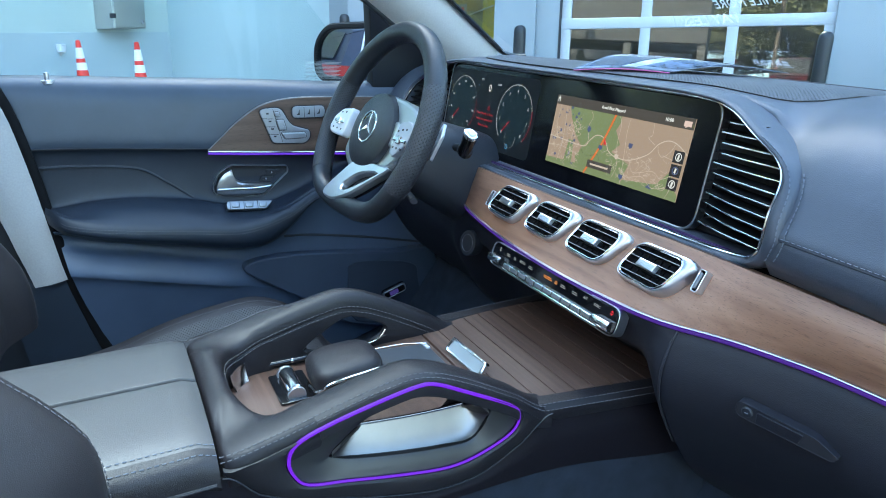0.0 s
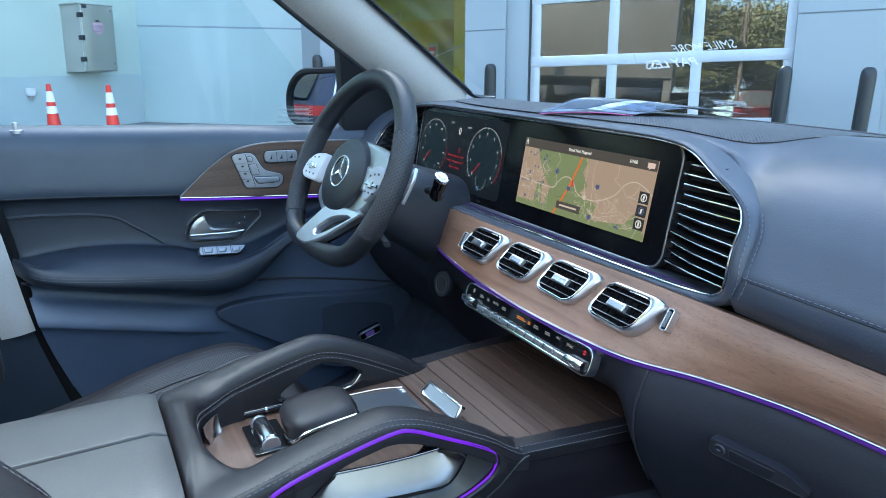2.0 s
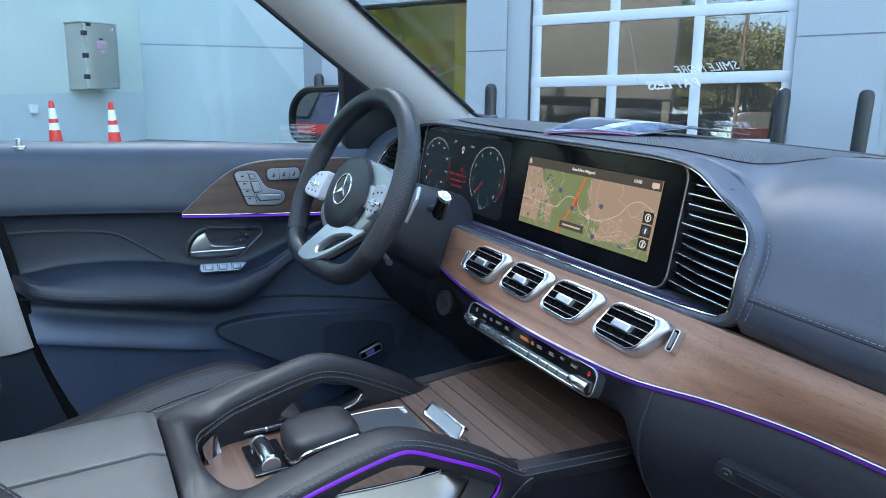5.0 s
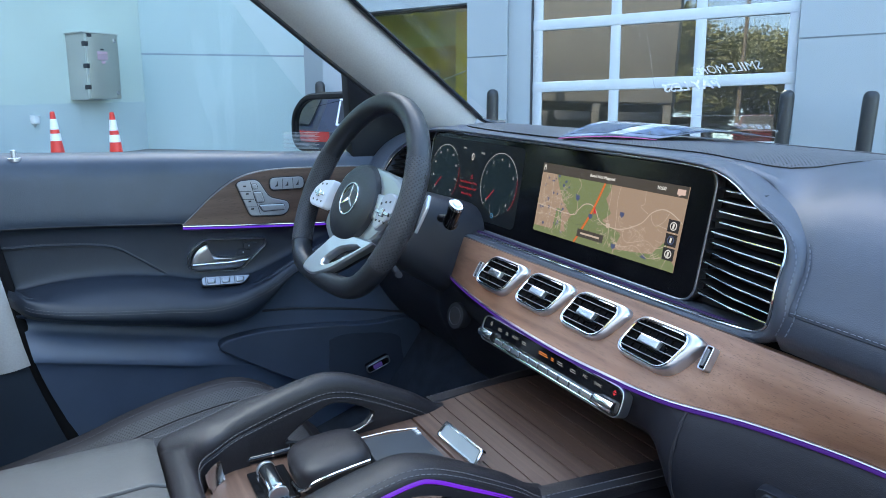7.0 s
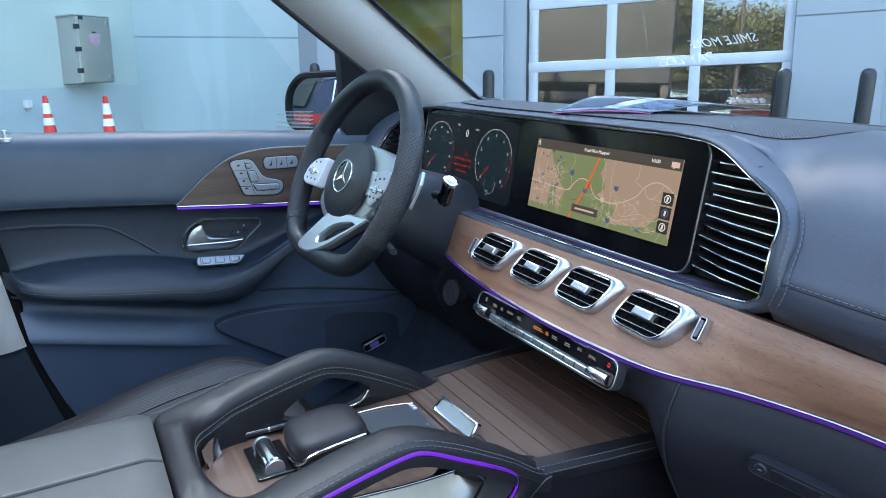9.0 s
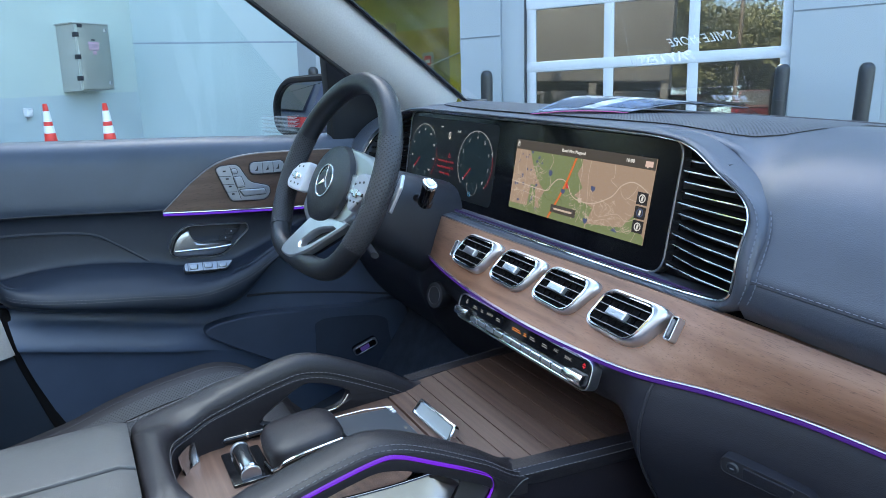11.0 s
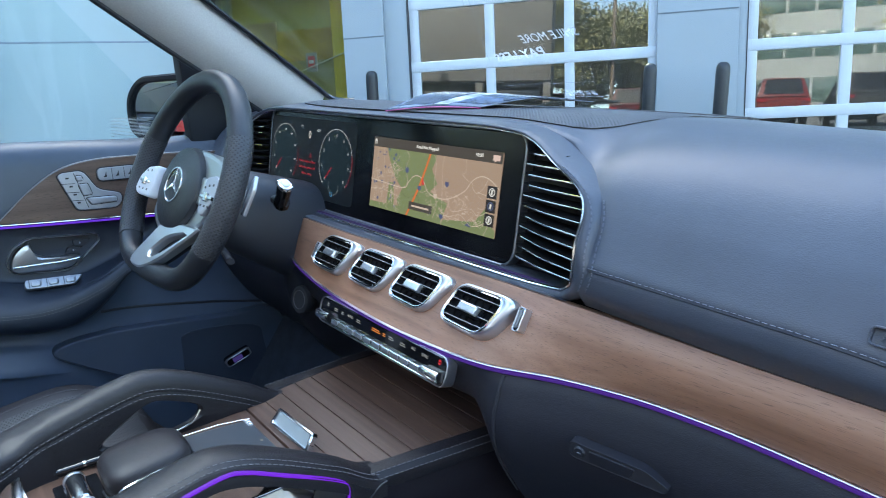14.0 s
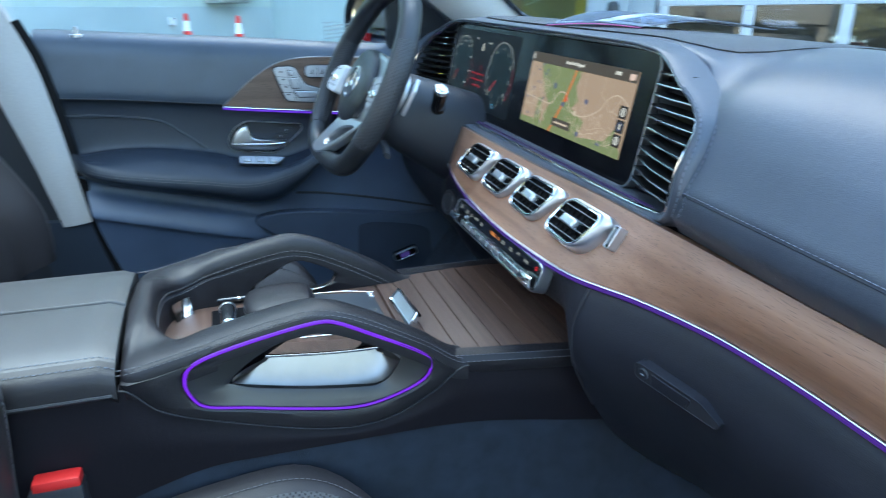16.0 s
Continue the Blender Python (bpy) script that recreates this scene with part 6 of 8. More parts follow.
    dish = [[V(X(y, d), y, z) for y, z in mixy(lo2, sl, k)] for k, d in ((-0.04, -0.0035), (0.3, -0.006), (0.8, -0.009), (1.0, -0.012))] + [[V(X(y, -0.020), y, z) for y, z in mixy(sl, [c] * n, -0.02)]]
    if s > 0:
        part("dish", loft(dish, True, False), DISH, h, "dark satin dish behind the light loop")
    # inner face with its smaller opening
    ci = (0.318, 0.926)
    edge_i = [(y, arch_top(y) - 0.020) for y in py] + [(py[-1], 0.886), (py[0], 0.886)]
    oi, ii = rays(edge_i, ci, n), rays(inner_pts, ci, n)
    part("inner_face", loft([[V(X(y, d), y, z) for y, z in mixy(oi, ii, k)] for k, d in ((0.0, -0.048), (0.2, -0.0495), (0.9, -0.0495), (1.0, -0.044))], True, False), LEATHER_BROWN, h)
    return h


for s in (-1, 1):
    handle(s)
# silver slopes inside the handles, each with a chrome rim and a walnut ledge
def cup(u, v):
    """From the slot's lower lip up to the chrome rim; both ends curl upwards."""
    lip_ = [(0.218, 0.922), (0.208, 0.914), (0.212, 0.904), (0.230, 0.895), (0.262, 0.887), (0.300, 0.881), (0.345, 0.876), (0.378, 0.878), (0.397, 0.895), (0.402, 0.910), (0.392, 0.922)]
    P = spline([(a, b, 0) for a, b in lip_], 4)
    p = P[min(int(u * (len(P) - 1) + 0.5), len(P) - 1)]
    k = min(1.0, max(0.0, (p.x - 0.212) / 0.184))
    y1, z1 = 0.246 + 0.134 * k, 0.9205 - 0.0105 * math.sin(k * math.pi / 2)
    w = 0.75 * v + 0.25 * v * v
    return V(flank_x(p.x) - 0.013 + (0.149 - flank_x(p.x) + 0.013) * v, p.x + (y1 - p.x) * (0.65 * v + 0.35 * v * v), p.y - 0.002 + (z1 - p.y + 0.002) * w - 0.007 * math.sin(math.pi * v) * math.sin(math.pi * u) ** 0.5)


part("cup_slope", sheet(40, 20, cup, (0, 0, -0.004)), BRUSHED, console, "brushed silver slope inside the handle")
rim_c = [V(0.149, 0.246 + 0.134 * i / 30, 0.9218 - 0.0105 * math.sin(i / 30 * math.pi / 2)) for i in range(31)]
part("cup_rim", sweep(rim_c, oval(0.0016, 0.0022, 8), (0, 0, 1)), CHROME, console)
part("cup_ledge", sheet(20, 6, lambda u, v: rim_c[int(u * 30 + 0.5)] + V(-0.055 * v, 0, -0.0025 - 0.010 * v), (0, 0, -0.006)), WALNUT_TRAY_SHADED, console, "walnut ledge behind the handle")
part("ledge_rim", sweep([V(0.108, 0.292 + 0.075 * i / 10, 0.9165 - 0.003 * i / 10) for i in range(11)], oval(0.0012, 0.0016, 8), (0, 0, 1)), CHROME, console)
far_lip = spline([V(-0.0545, 0.246, 0.9125), V(-0.0545, 0.262, 0.9085), V(-0.0545, 0.290, 0.9065), V(-0.0545, 0.325, 0.9065), V(-0.0545, 0.350, 0.9105), V(-0.0545, 0.3625, 0.924)], 6)
part("far_lip", sweep(far_lip, oval(0.0018, 0.0018, 8), (1, 0, 0)), CHROME, console)

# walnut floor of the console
part("walnut_floor", sheet(10, 24, lambda u, v: V(CX - 0.12 + 0.19 * u, 0.125 + 0.298 * v, TRAY + 0.005), (0, 0, -0.02)), WALNUT_TRAY_SHADED, console, "walnut console floor")
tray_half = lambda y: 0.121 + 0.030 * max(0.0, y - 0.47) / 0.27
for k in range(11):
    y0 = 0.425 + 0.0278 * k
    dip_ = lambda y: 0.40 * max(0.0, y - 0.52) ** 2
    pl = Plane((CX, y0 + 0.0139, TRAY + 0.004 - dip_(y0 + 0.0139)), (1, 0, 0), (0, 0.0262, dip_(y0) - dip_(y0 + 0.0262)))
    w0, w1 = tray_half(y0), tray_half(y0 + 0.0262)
    part("shutter_slat", slab(pl, rpoly([(-w0, -0.0131), (w0, -0.0131), (w1, 0.0131), (-w1, 0.0131)], 0.0003, 1), 0.002, -0.006, 0.0003), WALNUT_TRAY_SHADED, console)
part("shutter_bed", box((CX, 0.58, TRAY - 0.022), (0.23, 0.32, 0.004), 0.0005), KEY_LINE, console)
for s in (-1, 1):
    path = [V(CX + s * (0.132 + 0.030 * (i / 12)), 0.470 + 0.27 * i / 12, TRAY + 0.006 - 0.012 * (i / 12)) for i in range(13)]
    part("console_edge", sweep(path, [(0.0125 * s, -0.02), (0.0150 * s, -0.0085), (0.0145 * s, -0.003), (0.008 * s, 0.003), (-0.010 * s, 0.003), (-0.013 * s, -0.001), (-0.013 * s, -0.02)], (0, 0, 1)), LEATHER_BROWN, console, "stitched leather tray edge")
    part("edge_stitching", stitches([p + V(s * 0.0095, 0, 0.0026) for p in path]), THREAD, console)
    part("edge_stitching", stitches([p + V(s * 0.0146, 0, -0.003) for p in path], lift=(s * 0.0006, 0, 0)), THREAD, console)

# shutter pull
sp_ = Plane((0.046, 0.4385, 0.9035), (1, 0.03, 0), (0, 0.60, 0.80))
pull = part("shutter_pull", frame_ring(sp_, rpoly([(-0.047, -0.006), (0.047, -0.006), (0.044, 0.018), (-0.044, 0.018)], 0.004), rpoly([(-0.042, -0.002), (0.042, -0.002), (0.039, 0.0145), (-0.039, 0.0145)], 0.003), 0.004, -0.004, 0.0015), CHROME, console, "bright chrome shutter pull")
part("pull_face", slab(sp_, rpoly([(-0.043, -0.003), (0.043, -0.003), (0.040, 0.0155), (-0.040, 0.0155)], 0.003), 0.001, -0.004, 0.0005), mat("pale polished inset", (0.46, 0.52, 0.55), 0.25, 0.6), pull)

# palm rest and touch pad
pr = []
for d, k in ((0.0, 0.90), (0.010, 0.97), (0.022, 1.0), (0.030, 1.0), (0.037, 0.94), (0.042, 0.80), (0.045, 0.52), (0.046, 0.2)):
    ring = []
    for a, b in oval(0.040 * k, 0.047 * k, 32, 3.4):
        ring.append(V(0.014 + a, 0.276 + b, 0.900 + d * (0.84 + 0.9 * (b + 0.047)) - 0.02 * a * (d > 0.02)))
    pr.append(ring)
part("palm_rest", loft(pr), LEATHER_BROWN, console, "dark leather palm rest")
chr_path = [V(0.018, 0.2285, 0.9045), V(0.038, 0.2300, 0.9065), V(0.0500, 0.2355, 0.913), V(0.0545, 0.245, 0.921), V(0.0555, 0.270, 0.9255), V(0.0555, 0.312, 0.929)]
part("palm_chrome", sweep(spline(chr_path, 6), oval(0.0020, 0.0026, 8), (1, 0, 0)), CHROME, console)
tp_ = Plane((0.030, 0.370, 0.908), (1, 0, 0), (0, 1, -0.10))
pad_t = part("touch_pad", slab(tp_, rpoly([(-0.046, -0.045), (0.050, -0.045), (0.050, 0.040), (-0.046, 0.040)], 0.006), 0.004, -0.02, 0.002), mat("dark touch glass", (0.030, 0.035, 0.043), 0.36), console, "black touch pad")
part("pad_trim", sweep([tp_(-0.047, -0.045, 0.004), tp_(-0.048, 0.0, 0.006), tp_(-0.047, 0.041, 0.004)], oval(0.0009, 0.0009, 8), (0, 0, 1)), CHROME, pad_t)
for k in range(3):
    part("pad_toggle", slab(tp_, rpoly([(-0.046 + 0.006 * k, 0.032), (-0.041 + 0.006 * k, 0.032), (-0.041 + 0.006 * k, 0.039), (-0.046 + 0.006 * k, 0.039)], 0.002), 0.0065, 0.0, 0.002), SATIN, pad_t)
part("pad_marks", join(*[slab(tp_, rpoly([(a, b), (a + 0.005, b), (a + 0.005, b + 0.003), (a, b + 0.003)], 0.001), 0.0043, 0.003, 0.0001) for a, b in ((0.010, 0.030), (0.034, 0.028), (0.041, 0.028))]), ICON, pad_t)

# volume roller in its black plate
vp = Plane((0.004, 0.208, 0.8985), (1, 0, 0), (0, 1, 0))
plate_v = part("roller_plate", slab(vp, rpoly([(-0.037, -0.022), (0.037, -0.022), (0.037, 0.024), (-0.037, 0.024)], 0.004), 0.003, -0.006, 0.001), GLOSS, console, "piano black plate")
part("volume_roller", rod(vp(-0.025, 0.0, 0.008), vp(0.027, 0.0, 0.008), 0.0105, 24), CHROME, plate_v, "chrome volume roller")
for a in (-0.029, 0.029):
    part("roller_cheek", rod(vp(a - 0.002, 0, 0.006), vp(a + 0.002, 0, 0.006), 0.0115, 20), SATIN, plate_v)

# front panel between armrest and tray, with a rounded bay
def bay_way(a, wide, deep, power):
    """A place on a rounded bay outline, a from -90 to 90 degrees."""
    sn, cs = math.sin(radians(a)), math.cos(radians(a))
    return CX + wide * math.copysign(abs(sn) ** (2 / power), sn), 0.196 - deep * max(cs, 0.0) ** (2 / power)


def bay_top(x, y):
    z = 0.962 - 0.030 * smooth(0.05, 0.15, abs(x - CX))
    return z + (arch_top(y) - z) * max(smooth(0.115, 0.185, y), smooth(0.07, 0.115, abs(x - CX)))


def nose(u, v):
    a = -90 + 180 * u
    xi, yi = bay_way(a, 0.0934, 0.070, 2.7)
    xo, yo = bay_way(a, 0.1442, 0.1025, 14.0)
    mixed = lambda k: (xo + (xi - xo) * k, yo + (yi - yo) * k)
    q = []
    for k, dz in ((0.01, -0.026), (0.0, -0.015), (0.047, -0.0065), (0.167, -0.0015), (0.42, 0.0012), (0.69, 0.0012), (0.84, -0.0012), (0.936, -0.0062), (0.988, -0.0135), (1.0, -0.0215), (0.985, -0.0235), (1.0, -0.0255), (1.005, -0.034)):
        x, y = mixed(k)
        q.append(V(x, y, bay_top(x, y) + dz))
    x, y = mixed(1.01)
    q.append(V(x, y, 0.889))
    P = spline(q, 3)
    return P[min(int(v * 39 + 0.5), 39)]


part("console_nose", sheet(90, 39, nose, (0, -0.002, -0.010)), LEATHER_BROWN, console, "leather panel round the tray bay")
for row in (0.667, 0.872):
    part("bay_stitching", stitches([nose(i / 60, row) for i in range(61)], lift=(0, 0.0006, 0.0004)), THREAD, console)


def bay_plate(u, v):
    inward = 1.0 - 0.07 * (1 - v) ** 2
    x, y = bay_way(-63 + 28 * u, 0.0905 * inward, 0.0670 * inward, 2.7)
    return V(x, y, 0.8985 + 0.024 * v)


part("bay_chrome", sheet(40, 8, bay_plate, (0, 0.0015, 0)), CHROME, console, "bright chrome band round the bay foot")

# armrest lids
armrest = thing("armrest", (CX, -0.2, 0.90), "split brown leather armrest lid behind the console tray", "armrest")
for s in (-1, 1):
    def lid(u, v, s=s):
        y = 0.0922 - 0.62 * u
        sec = [V(0.0015, 0, -0.012), V(0.0028, 0, -0.002), V(0.010, 0, 0.0), V(0.05, 0, -0.0008), V(0.095, 0, -0.004), V(0.120, 0, -0.009), V(0.135, 0, -0.0155), V(0.1430, 0, -0.025), V(0.146, 0, -0.042)]
        q = spline(sec, 4)
        p = q[min(int(v * (len(q) - 1) + 0.5), len(q) - 1)]
        drop = 0.006 * smooth(0.012, 0.0, u * 0.62)
        return V(CX + s * p.x, y, 0.965 + p.z - drop)
    # one leather; lighter top and darker side put light and shade in colour
    part("lid", sheet(40, 21, lambda u, v: lid(u, 0.66 * v), (0, 0, -0.012)), LID_LEATHER_LIT, armrest)
    part("lid_side", sheet(40, 11, lambda u, v: lid(u, 0.66 + 0.34 * v), (-s * 0.006, 0, -0.008)), LEATHER_BROWN, armrest, "rolled lid side, darker colour for its shade")
    if s > 0:
        part("lid_stitching", join(stitches([lid(i / 40, 0.62) for i in range(41)], lift=(s * 0.0006, 0, 0.0006)), stitches([lid(i / 40, 0.72) for i in range(41)], lift=(s * 0.0008, 0, 0.0004))), DARK_THREAD, armrest)
    part("lid_groove", sweep([V(CX + s * 0.1475, 0.088 - 0.60 * i / 8, 0.9225) for i in range(9)], oval(0.0016, 0.0022, 6), (0, 0, 1)), KEY_LINE, armrest)
part("armrest_core", box((CX, -0.225, 0.895), (0.255, 0.60, 0.07), 0.008), KEY_LINE, armrest)

# ---- pen, key fob, booklet ----
pen = thing("pen", (-0.06, 0.23, 0.905), "slim black ballpoint pen lying in the console", "pen")
p0, p1 = V(-0.058, 0.174, 0.905), V(-0.044, 0.318, 0.909)
part("barrel", rod(p0.lerp(p1, 0.14), p1, 0.0037, 14), mat("smoky pen barrel", (0.012, 0.014, 0.02), 0.12, coat=0.5), pen)
part("grip_ring", rod(p0.lerp(p1, 0.34), p0.lerp(p1, 0.36), 0.0041, 14), CHROME, pen)
part("tip", rod(p0, p0.lerp(p1, 0.14), 0.0012, 12, 0.0036), PLASTIC, pen)
part("clip", sweep([p0.lerp(p1, 0.62) + V(0, 0, 0.006), p1 + V(0, 0, 0.006)], oval(0.0018, 0.001, 8), (0, 0, 1)), CHROME, pen)
fob = thing("key_fob", (-0.72, 0.66, 0.80), "small dark key fob in the door pocket, violet glint painted on", "key fob")
fp = Plane((-0.706, 0.650, 0.681), (0.1, 0.93, 0.35), (0.3, -0.3, 0.9))
part("case", slab(fp, rpoly([(-0.032, -0.013), (0.032, -0.013), (0.032, 0.013), (-0.032, 0.013)], 0.010), 0.006, -0.006, 0.003), GLOSS, fob)
part("trim", frame_ring(fp, rpoly([(-0.032, -0.013), (0.032, -0.013), (0.032, 0.013), (-0.032, 0.013)], 0.010), rpoly([(-0.028, -0.0105), (0.028, -0.0105), (0.028, 0.0105), (-0.028, 0.0105)], 0.008), 0.0068, 0.0, 0.001), SW_DARK, fob)
# glowing patch that paints a violet glint; the fob has no lamp
part("glint_patch", slab(fp, rpoly([(-0.014, -0.008), (0.010, -0.008), (0.010, 0.008), (-0.014, 0.008)], 0.003), 0.0072, 0.004, 0.001), glow("glowing patch for the fob glint", (0.05, 0.035, 0.20), 0.7), fob)

book = thing("booklet", (0.0, 0.86, 1.27), "glossy blue-grey booklet lying open on the dash top", "booklet")
def page(u, v, lift=0.0):
    a, b, c, d = V(-0.118, 0.715, 1.2765), V(-0.006, 0.809, 1.2785), V(0.066, 0.982, 1.2775), V(-0.165, 0.930, 1.284)
    p = a.lerp(b, u).lerp(d.lerp(c, u), v)
    return p + V(0, 0, lift + 0.015 * (1 - 0.35 * u) * math.sin(math.pi * v) ** 1.3 + 0.004 * math.sin(math.pi * u) * (1 - v))


BOOK = mat("glossy booklet print", (0.13, 0.16, 0.22), 0.20, vary=0.8, vscale=30, coat=0.25)
PINK = mat("pink paper edge", (0.65, 0.12, 0.35), 0.5)
part("page_block", sheet(24, 10, lambda u, v: page(0.9 * u, 0.01 + 0.85 * v, -0.0012), (0, 0, -0.0012)), mat("white paper", (0.45, 0.48, 0.52), 0.6), book)
part("cover", sheet(24, 10, lambda u, v: page(u, v), (0, 0, -0.001)), BOOK, book, "glossy printed cover")
for u0, u1, v0, v1, ink in ((0.05, 0.42, 0.08, 0.50, (0.035, 0.05, 0.09)), (0.46, 0.60, 0.05, 0.92, (0.42, 0.45, 0.48)), (0.64, 0.95, 0.10, 0.55, (0.05, 0.075, 0.13)), (0.06, 0.40, 0.56, 0.90, (0.28, 0.30, 0.34)), (0.66, 0.93, 0.62, 0.90, (0.03, 0.035, 0.05))):
    part("printed_picture", sheet(8, 8, lambda u, v: page(u0 + (u1 - u0) * u + 0.05 * v, v0 + (v1 - v0) * v, 0.0008), (0, 0, -0.0006)), mat("booklet ink", ink, 0.22, vary=0.7, vscale=60, coat=0.2), book)
part("spine", sweep([page(i / 24, 0, -0.0025) for i in range(25)], oval(0.0012, 0.0008, 6), (0, 0, 1)), PINK, book)

# ---- seats ----
def seat(name, x, y, label, bolster):
    s = thing(name, (x, y, 0.52), label, "car seat", "front seats")
    base_z = curve1([-0.25, -0.05, 0.05, 0.15, 0.27, 0.34, 0.385], [0.685, 0.715, 0.745, 0.766, 0.774, 0.752, 0.690])
    def cushion(u, v):
        a = (u - 0.5) * 2
        yy = -0.25 + 0.635 * v
        front = smooth(0.72, 1.0, v)
        crown = 0.026 * math.exp(-((abs(a) - 0.86) / 0.18) ** 2)
        edge = smooth(0.90, 1.0, abs(a))
        w = 0.262 - 0.10 * front * front
        dip = -0.012 * (1 - smooth(0.45, 0.75, abs(a)))
        return V(x + a * w, yy + y - 0.02 * edge * front, base_z(yy) - (0.020 if x < 0 else 0.0) + crown * (1 - front) + dip - 0.07 * edge ** 2)
    part("cushion", sheet(40, 36, cushion, (0, 0, -0.10)), SEAT_LEATHER, s, "dark leather cushion")
    part("cushion_centre", sheet(24, 30, lambda u, v: cushion(0.5 + (u - 0.5) * 0.60, 0.02 + (0.90 if x < 0 else 0.66) * v) + V(0, 0, 0.0025), (0, 0, -0.006), uvs=True), SEAT_PERF, s, "perforated leather centre")
    for sg in (-1, 1):
        part("bolster_panel", sheet(6, 30, lambda u, v, sg=sg: cushion(0.5 + sg * (0.315 + 0.055 * u), 0.02 + 0.88 * v) + V(0, 0, 0.0022), (0, 0, -0.006), uvs=True), SEAT_PERF, s)
        part("cushion_piping", stitches([cushion(0.5 + sg * 0.305, 0.02 + 0.92 * i / 40) + V(0, 0, 0.003) for i in range(41)]), THREAD, s)
    for sg in (-1, 1):
        part("bolster_stitching", stitches([cushion(0.5 + sg * 0.40, 0.02 + 0.90 * i / 50) + V(0, 0, 0.001) for i in range(51)]), THREAD, s)
    part("seat_base", box((x, y + 0.06, 0.58), (0.44, 0.46, 0.17), 0.03), PLASTIC, s)
    def back(u, v):
        a = (u - 0.5) * 2
        z = 0.80 + 0.62 * v
        w = 0.262 - 0.05 * smooth(0.65, 1.0, v)
        dip = 0.050 * (1 - math.exp(-((min(abs(a), 0.82) - 0.82) / 0.22) ** 2))
        return V(x + a * w, bolster(z) - dip, z)
    def ring(v):
        """A closed slice of the backrest: front with raised bolsters, rounded flanks, flat rear."""
        out = []
        for i in range(64):
            t = 2 * math.pi * i / 64
            c, q = math.cos(t), math.sin(t)
            a = math.copysign(abs(c) ** 0.55, c)
            p = back(0.5 + 0.5 * a, v)
            d = min(1.0, 1.3 * abs(q) ** 0.6)
            mid = bolster(p.z) - 0.075
            out.append(V(p.x, mid + (p.y - mid) * d if q >= 0 else mid - 0.06 * d, p.z))
        return out
    part("backrest", loft([ring(i / 40) for i in range(41)], uvs=True), SEAT_LEATHER, s, "dark leather backrest")
    part("backrest_centre", sheet(20, 30, lambda u, v: back(0.5 + (u - 0.5) * 0.52, 0.03 + 0.85 * v) + V(0, 0.003, 0), (0, -0.006, 0), uvs=False), SEAT_LEATHER, s)
    for sg in (-1, 1):
        part("backrest_stitching", stitches([ring(0.02 + 0.9 * i / 40)[8 if sg > 0 else 24] + V(sg * 0.001, 0.0012, 0) for i in range(41)]), THREAD, s)
    return s


seat("driver_seat", -0.36, 0.036, "dark perforated leather driver seat beside the console",
     curve1([0.70, 0.80, 0.855, 0.912, 0.965, 1.05, 1.20, 1.42], [-0.127, -0.119, -0.118, -0.127, -0.151, -0.198, -0.275, -0.385]))
seat("passenger_seat", 0.428, 0.022, "dark brown leather passenger seat",
     curve1([0.80, 0.93, 0.968, 0.997, 1.022, 1.047, 1.065, 1.087, 1.20, 1.42], [-0.012, -0.003, -0.002, -0.004, -0.011, -0.027, -0.040, -0.059, -0.15, -0.31]))
buckle = thing("belt_buckle", (0.20, -0.02, 0.80), "black seat belt buckle with red release key", "belt buckle")
part("body", box((0.193, 0.022, 0.788), (0.026, 0.052, 0.09), 0.006), PLASTIC, buckle)
part("release_key", box((0.195, 0.024, 0.836), (0.020, 0.046, 0.014), 0.004), mat("red release plastic", (0.55, 0.02, 0.02), 0.4), buckle)


# ---- outside: the yard slopes, so the building leans a few degrees against the car ----
SLOPE = radians(5.35)
HEAD = Vector((-0.873, 0.488, 0)).normalized()
B_UP = Vector((0, 0, 1)) * math.cos(SLOPE) + HEAD * math.sin(SLOPE)
B_Y = HEAD * math.cos(SLOPE) - Vector((0, 0, 1)) * math.sin(SLOPE)
B_X = B_Y.cross(B_UP)
B_O = Vector((0.708, 0.047, 1.366))


def site(a, b, c=0.0):
    """A place by the building's own axes: across, ahead, up."""
    return B_O + B_X * a + B_Y * b + B_UP * c


def facing(a, b, dx, dy):
    """A working plane on a wall that starts at (a, b) and runs along (dx, dy)."""
    return Plane(site(a, b), B_X * dx + B_Y * dy, B_UP)


WALL_PALE = mat("pale green-blue stucco", (0.40, 0.475, 0.445), 0.85, bump=0.6, scale=60, vary=0.05, vscale=1.2)
WALL_LOW = mat("grey-blue painted base", (0.345, 0.415, 0.43), 0.85, bump=0.6, scale=60, vary=0.07, vscale=1.5)
WALL_BLUE = mat("pale blue wall panel", (0.37, 0.465, 0.475), 0.7, bump=0.3, scale=80, vary=0.04, vscale=0.8)
PIER = mat("light grey facade panel", (0.275, 0.31, 0.34), 0.55, vary=0.04, vscale=0.7)
ALU = mat("white aluminium door frame", (0.46, 0.49, 0.53), 0.4, vary=0.03)
# dark colour that stands in for shade behind the glass
SHADOW = mat("workshop shade colour", (0.07, 0.07, 0.07), 0.9, vary=0.3, vscale=0.6)
GLASS_DOOR = pane_mat("workshop door glass", (0.42, 0.44, 0.44), 0.10)
CONCRETE = mat("worn concrete yard", (0.17, 0.168, 0.164), 0.9, bump=0.6, scale=30, vary=0.2, vscale=0.7)



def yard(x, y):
    """Level near the building; far rise fitted to the camera's mirrored view of cars."""
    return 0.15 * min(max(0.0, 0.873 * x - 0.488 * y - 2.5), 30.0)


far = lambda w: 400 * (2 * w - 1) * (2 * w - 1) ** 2
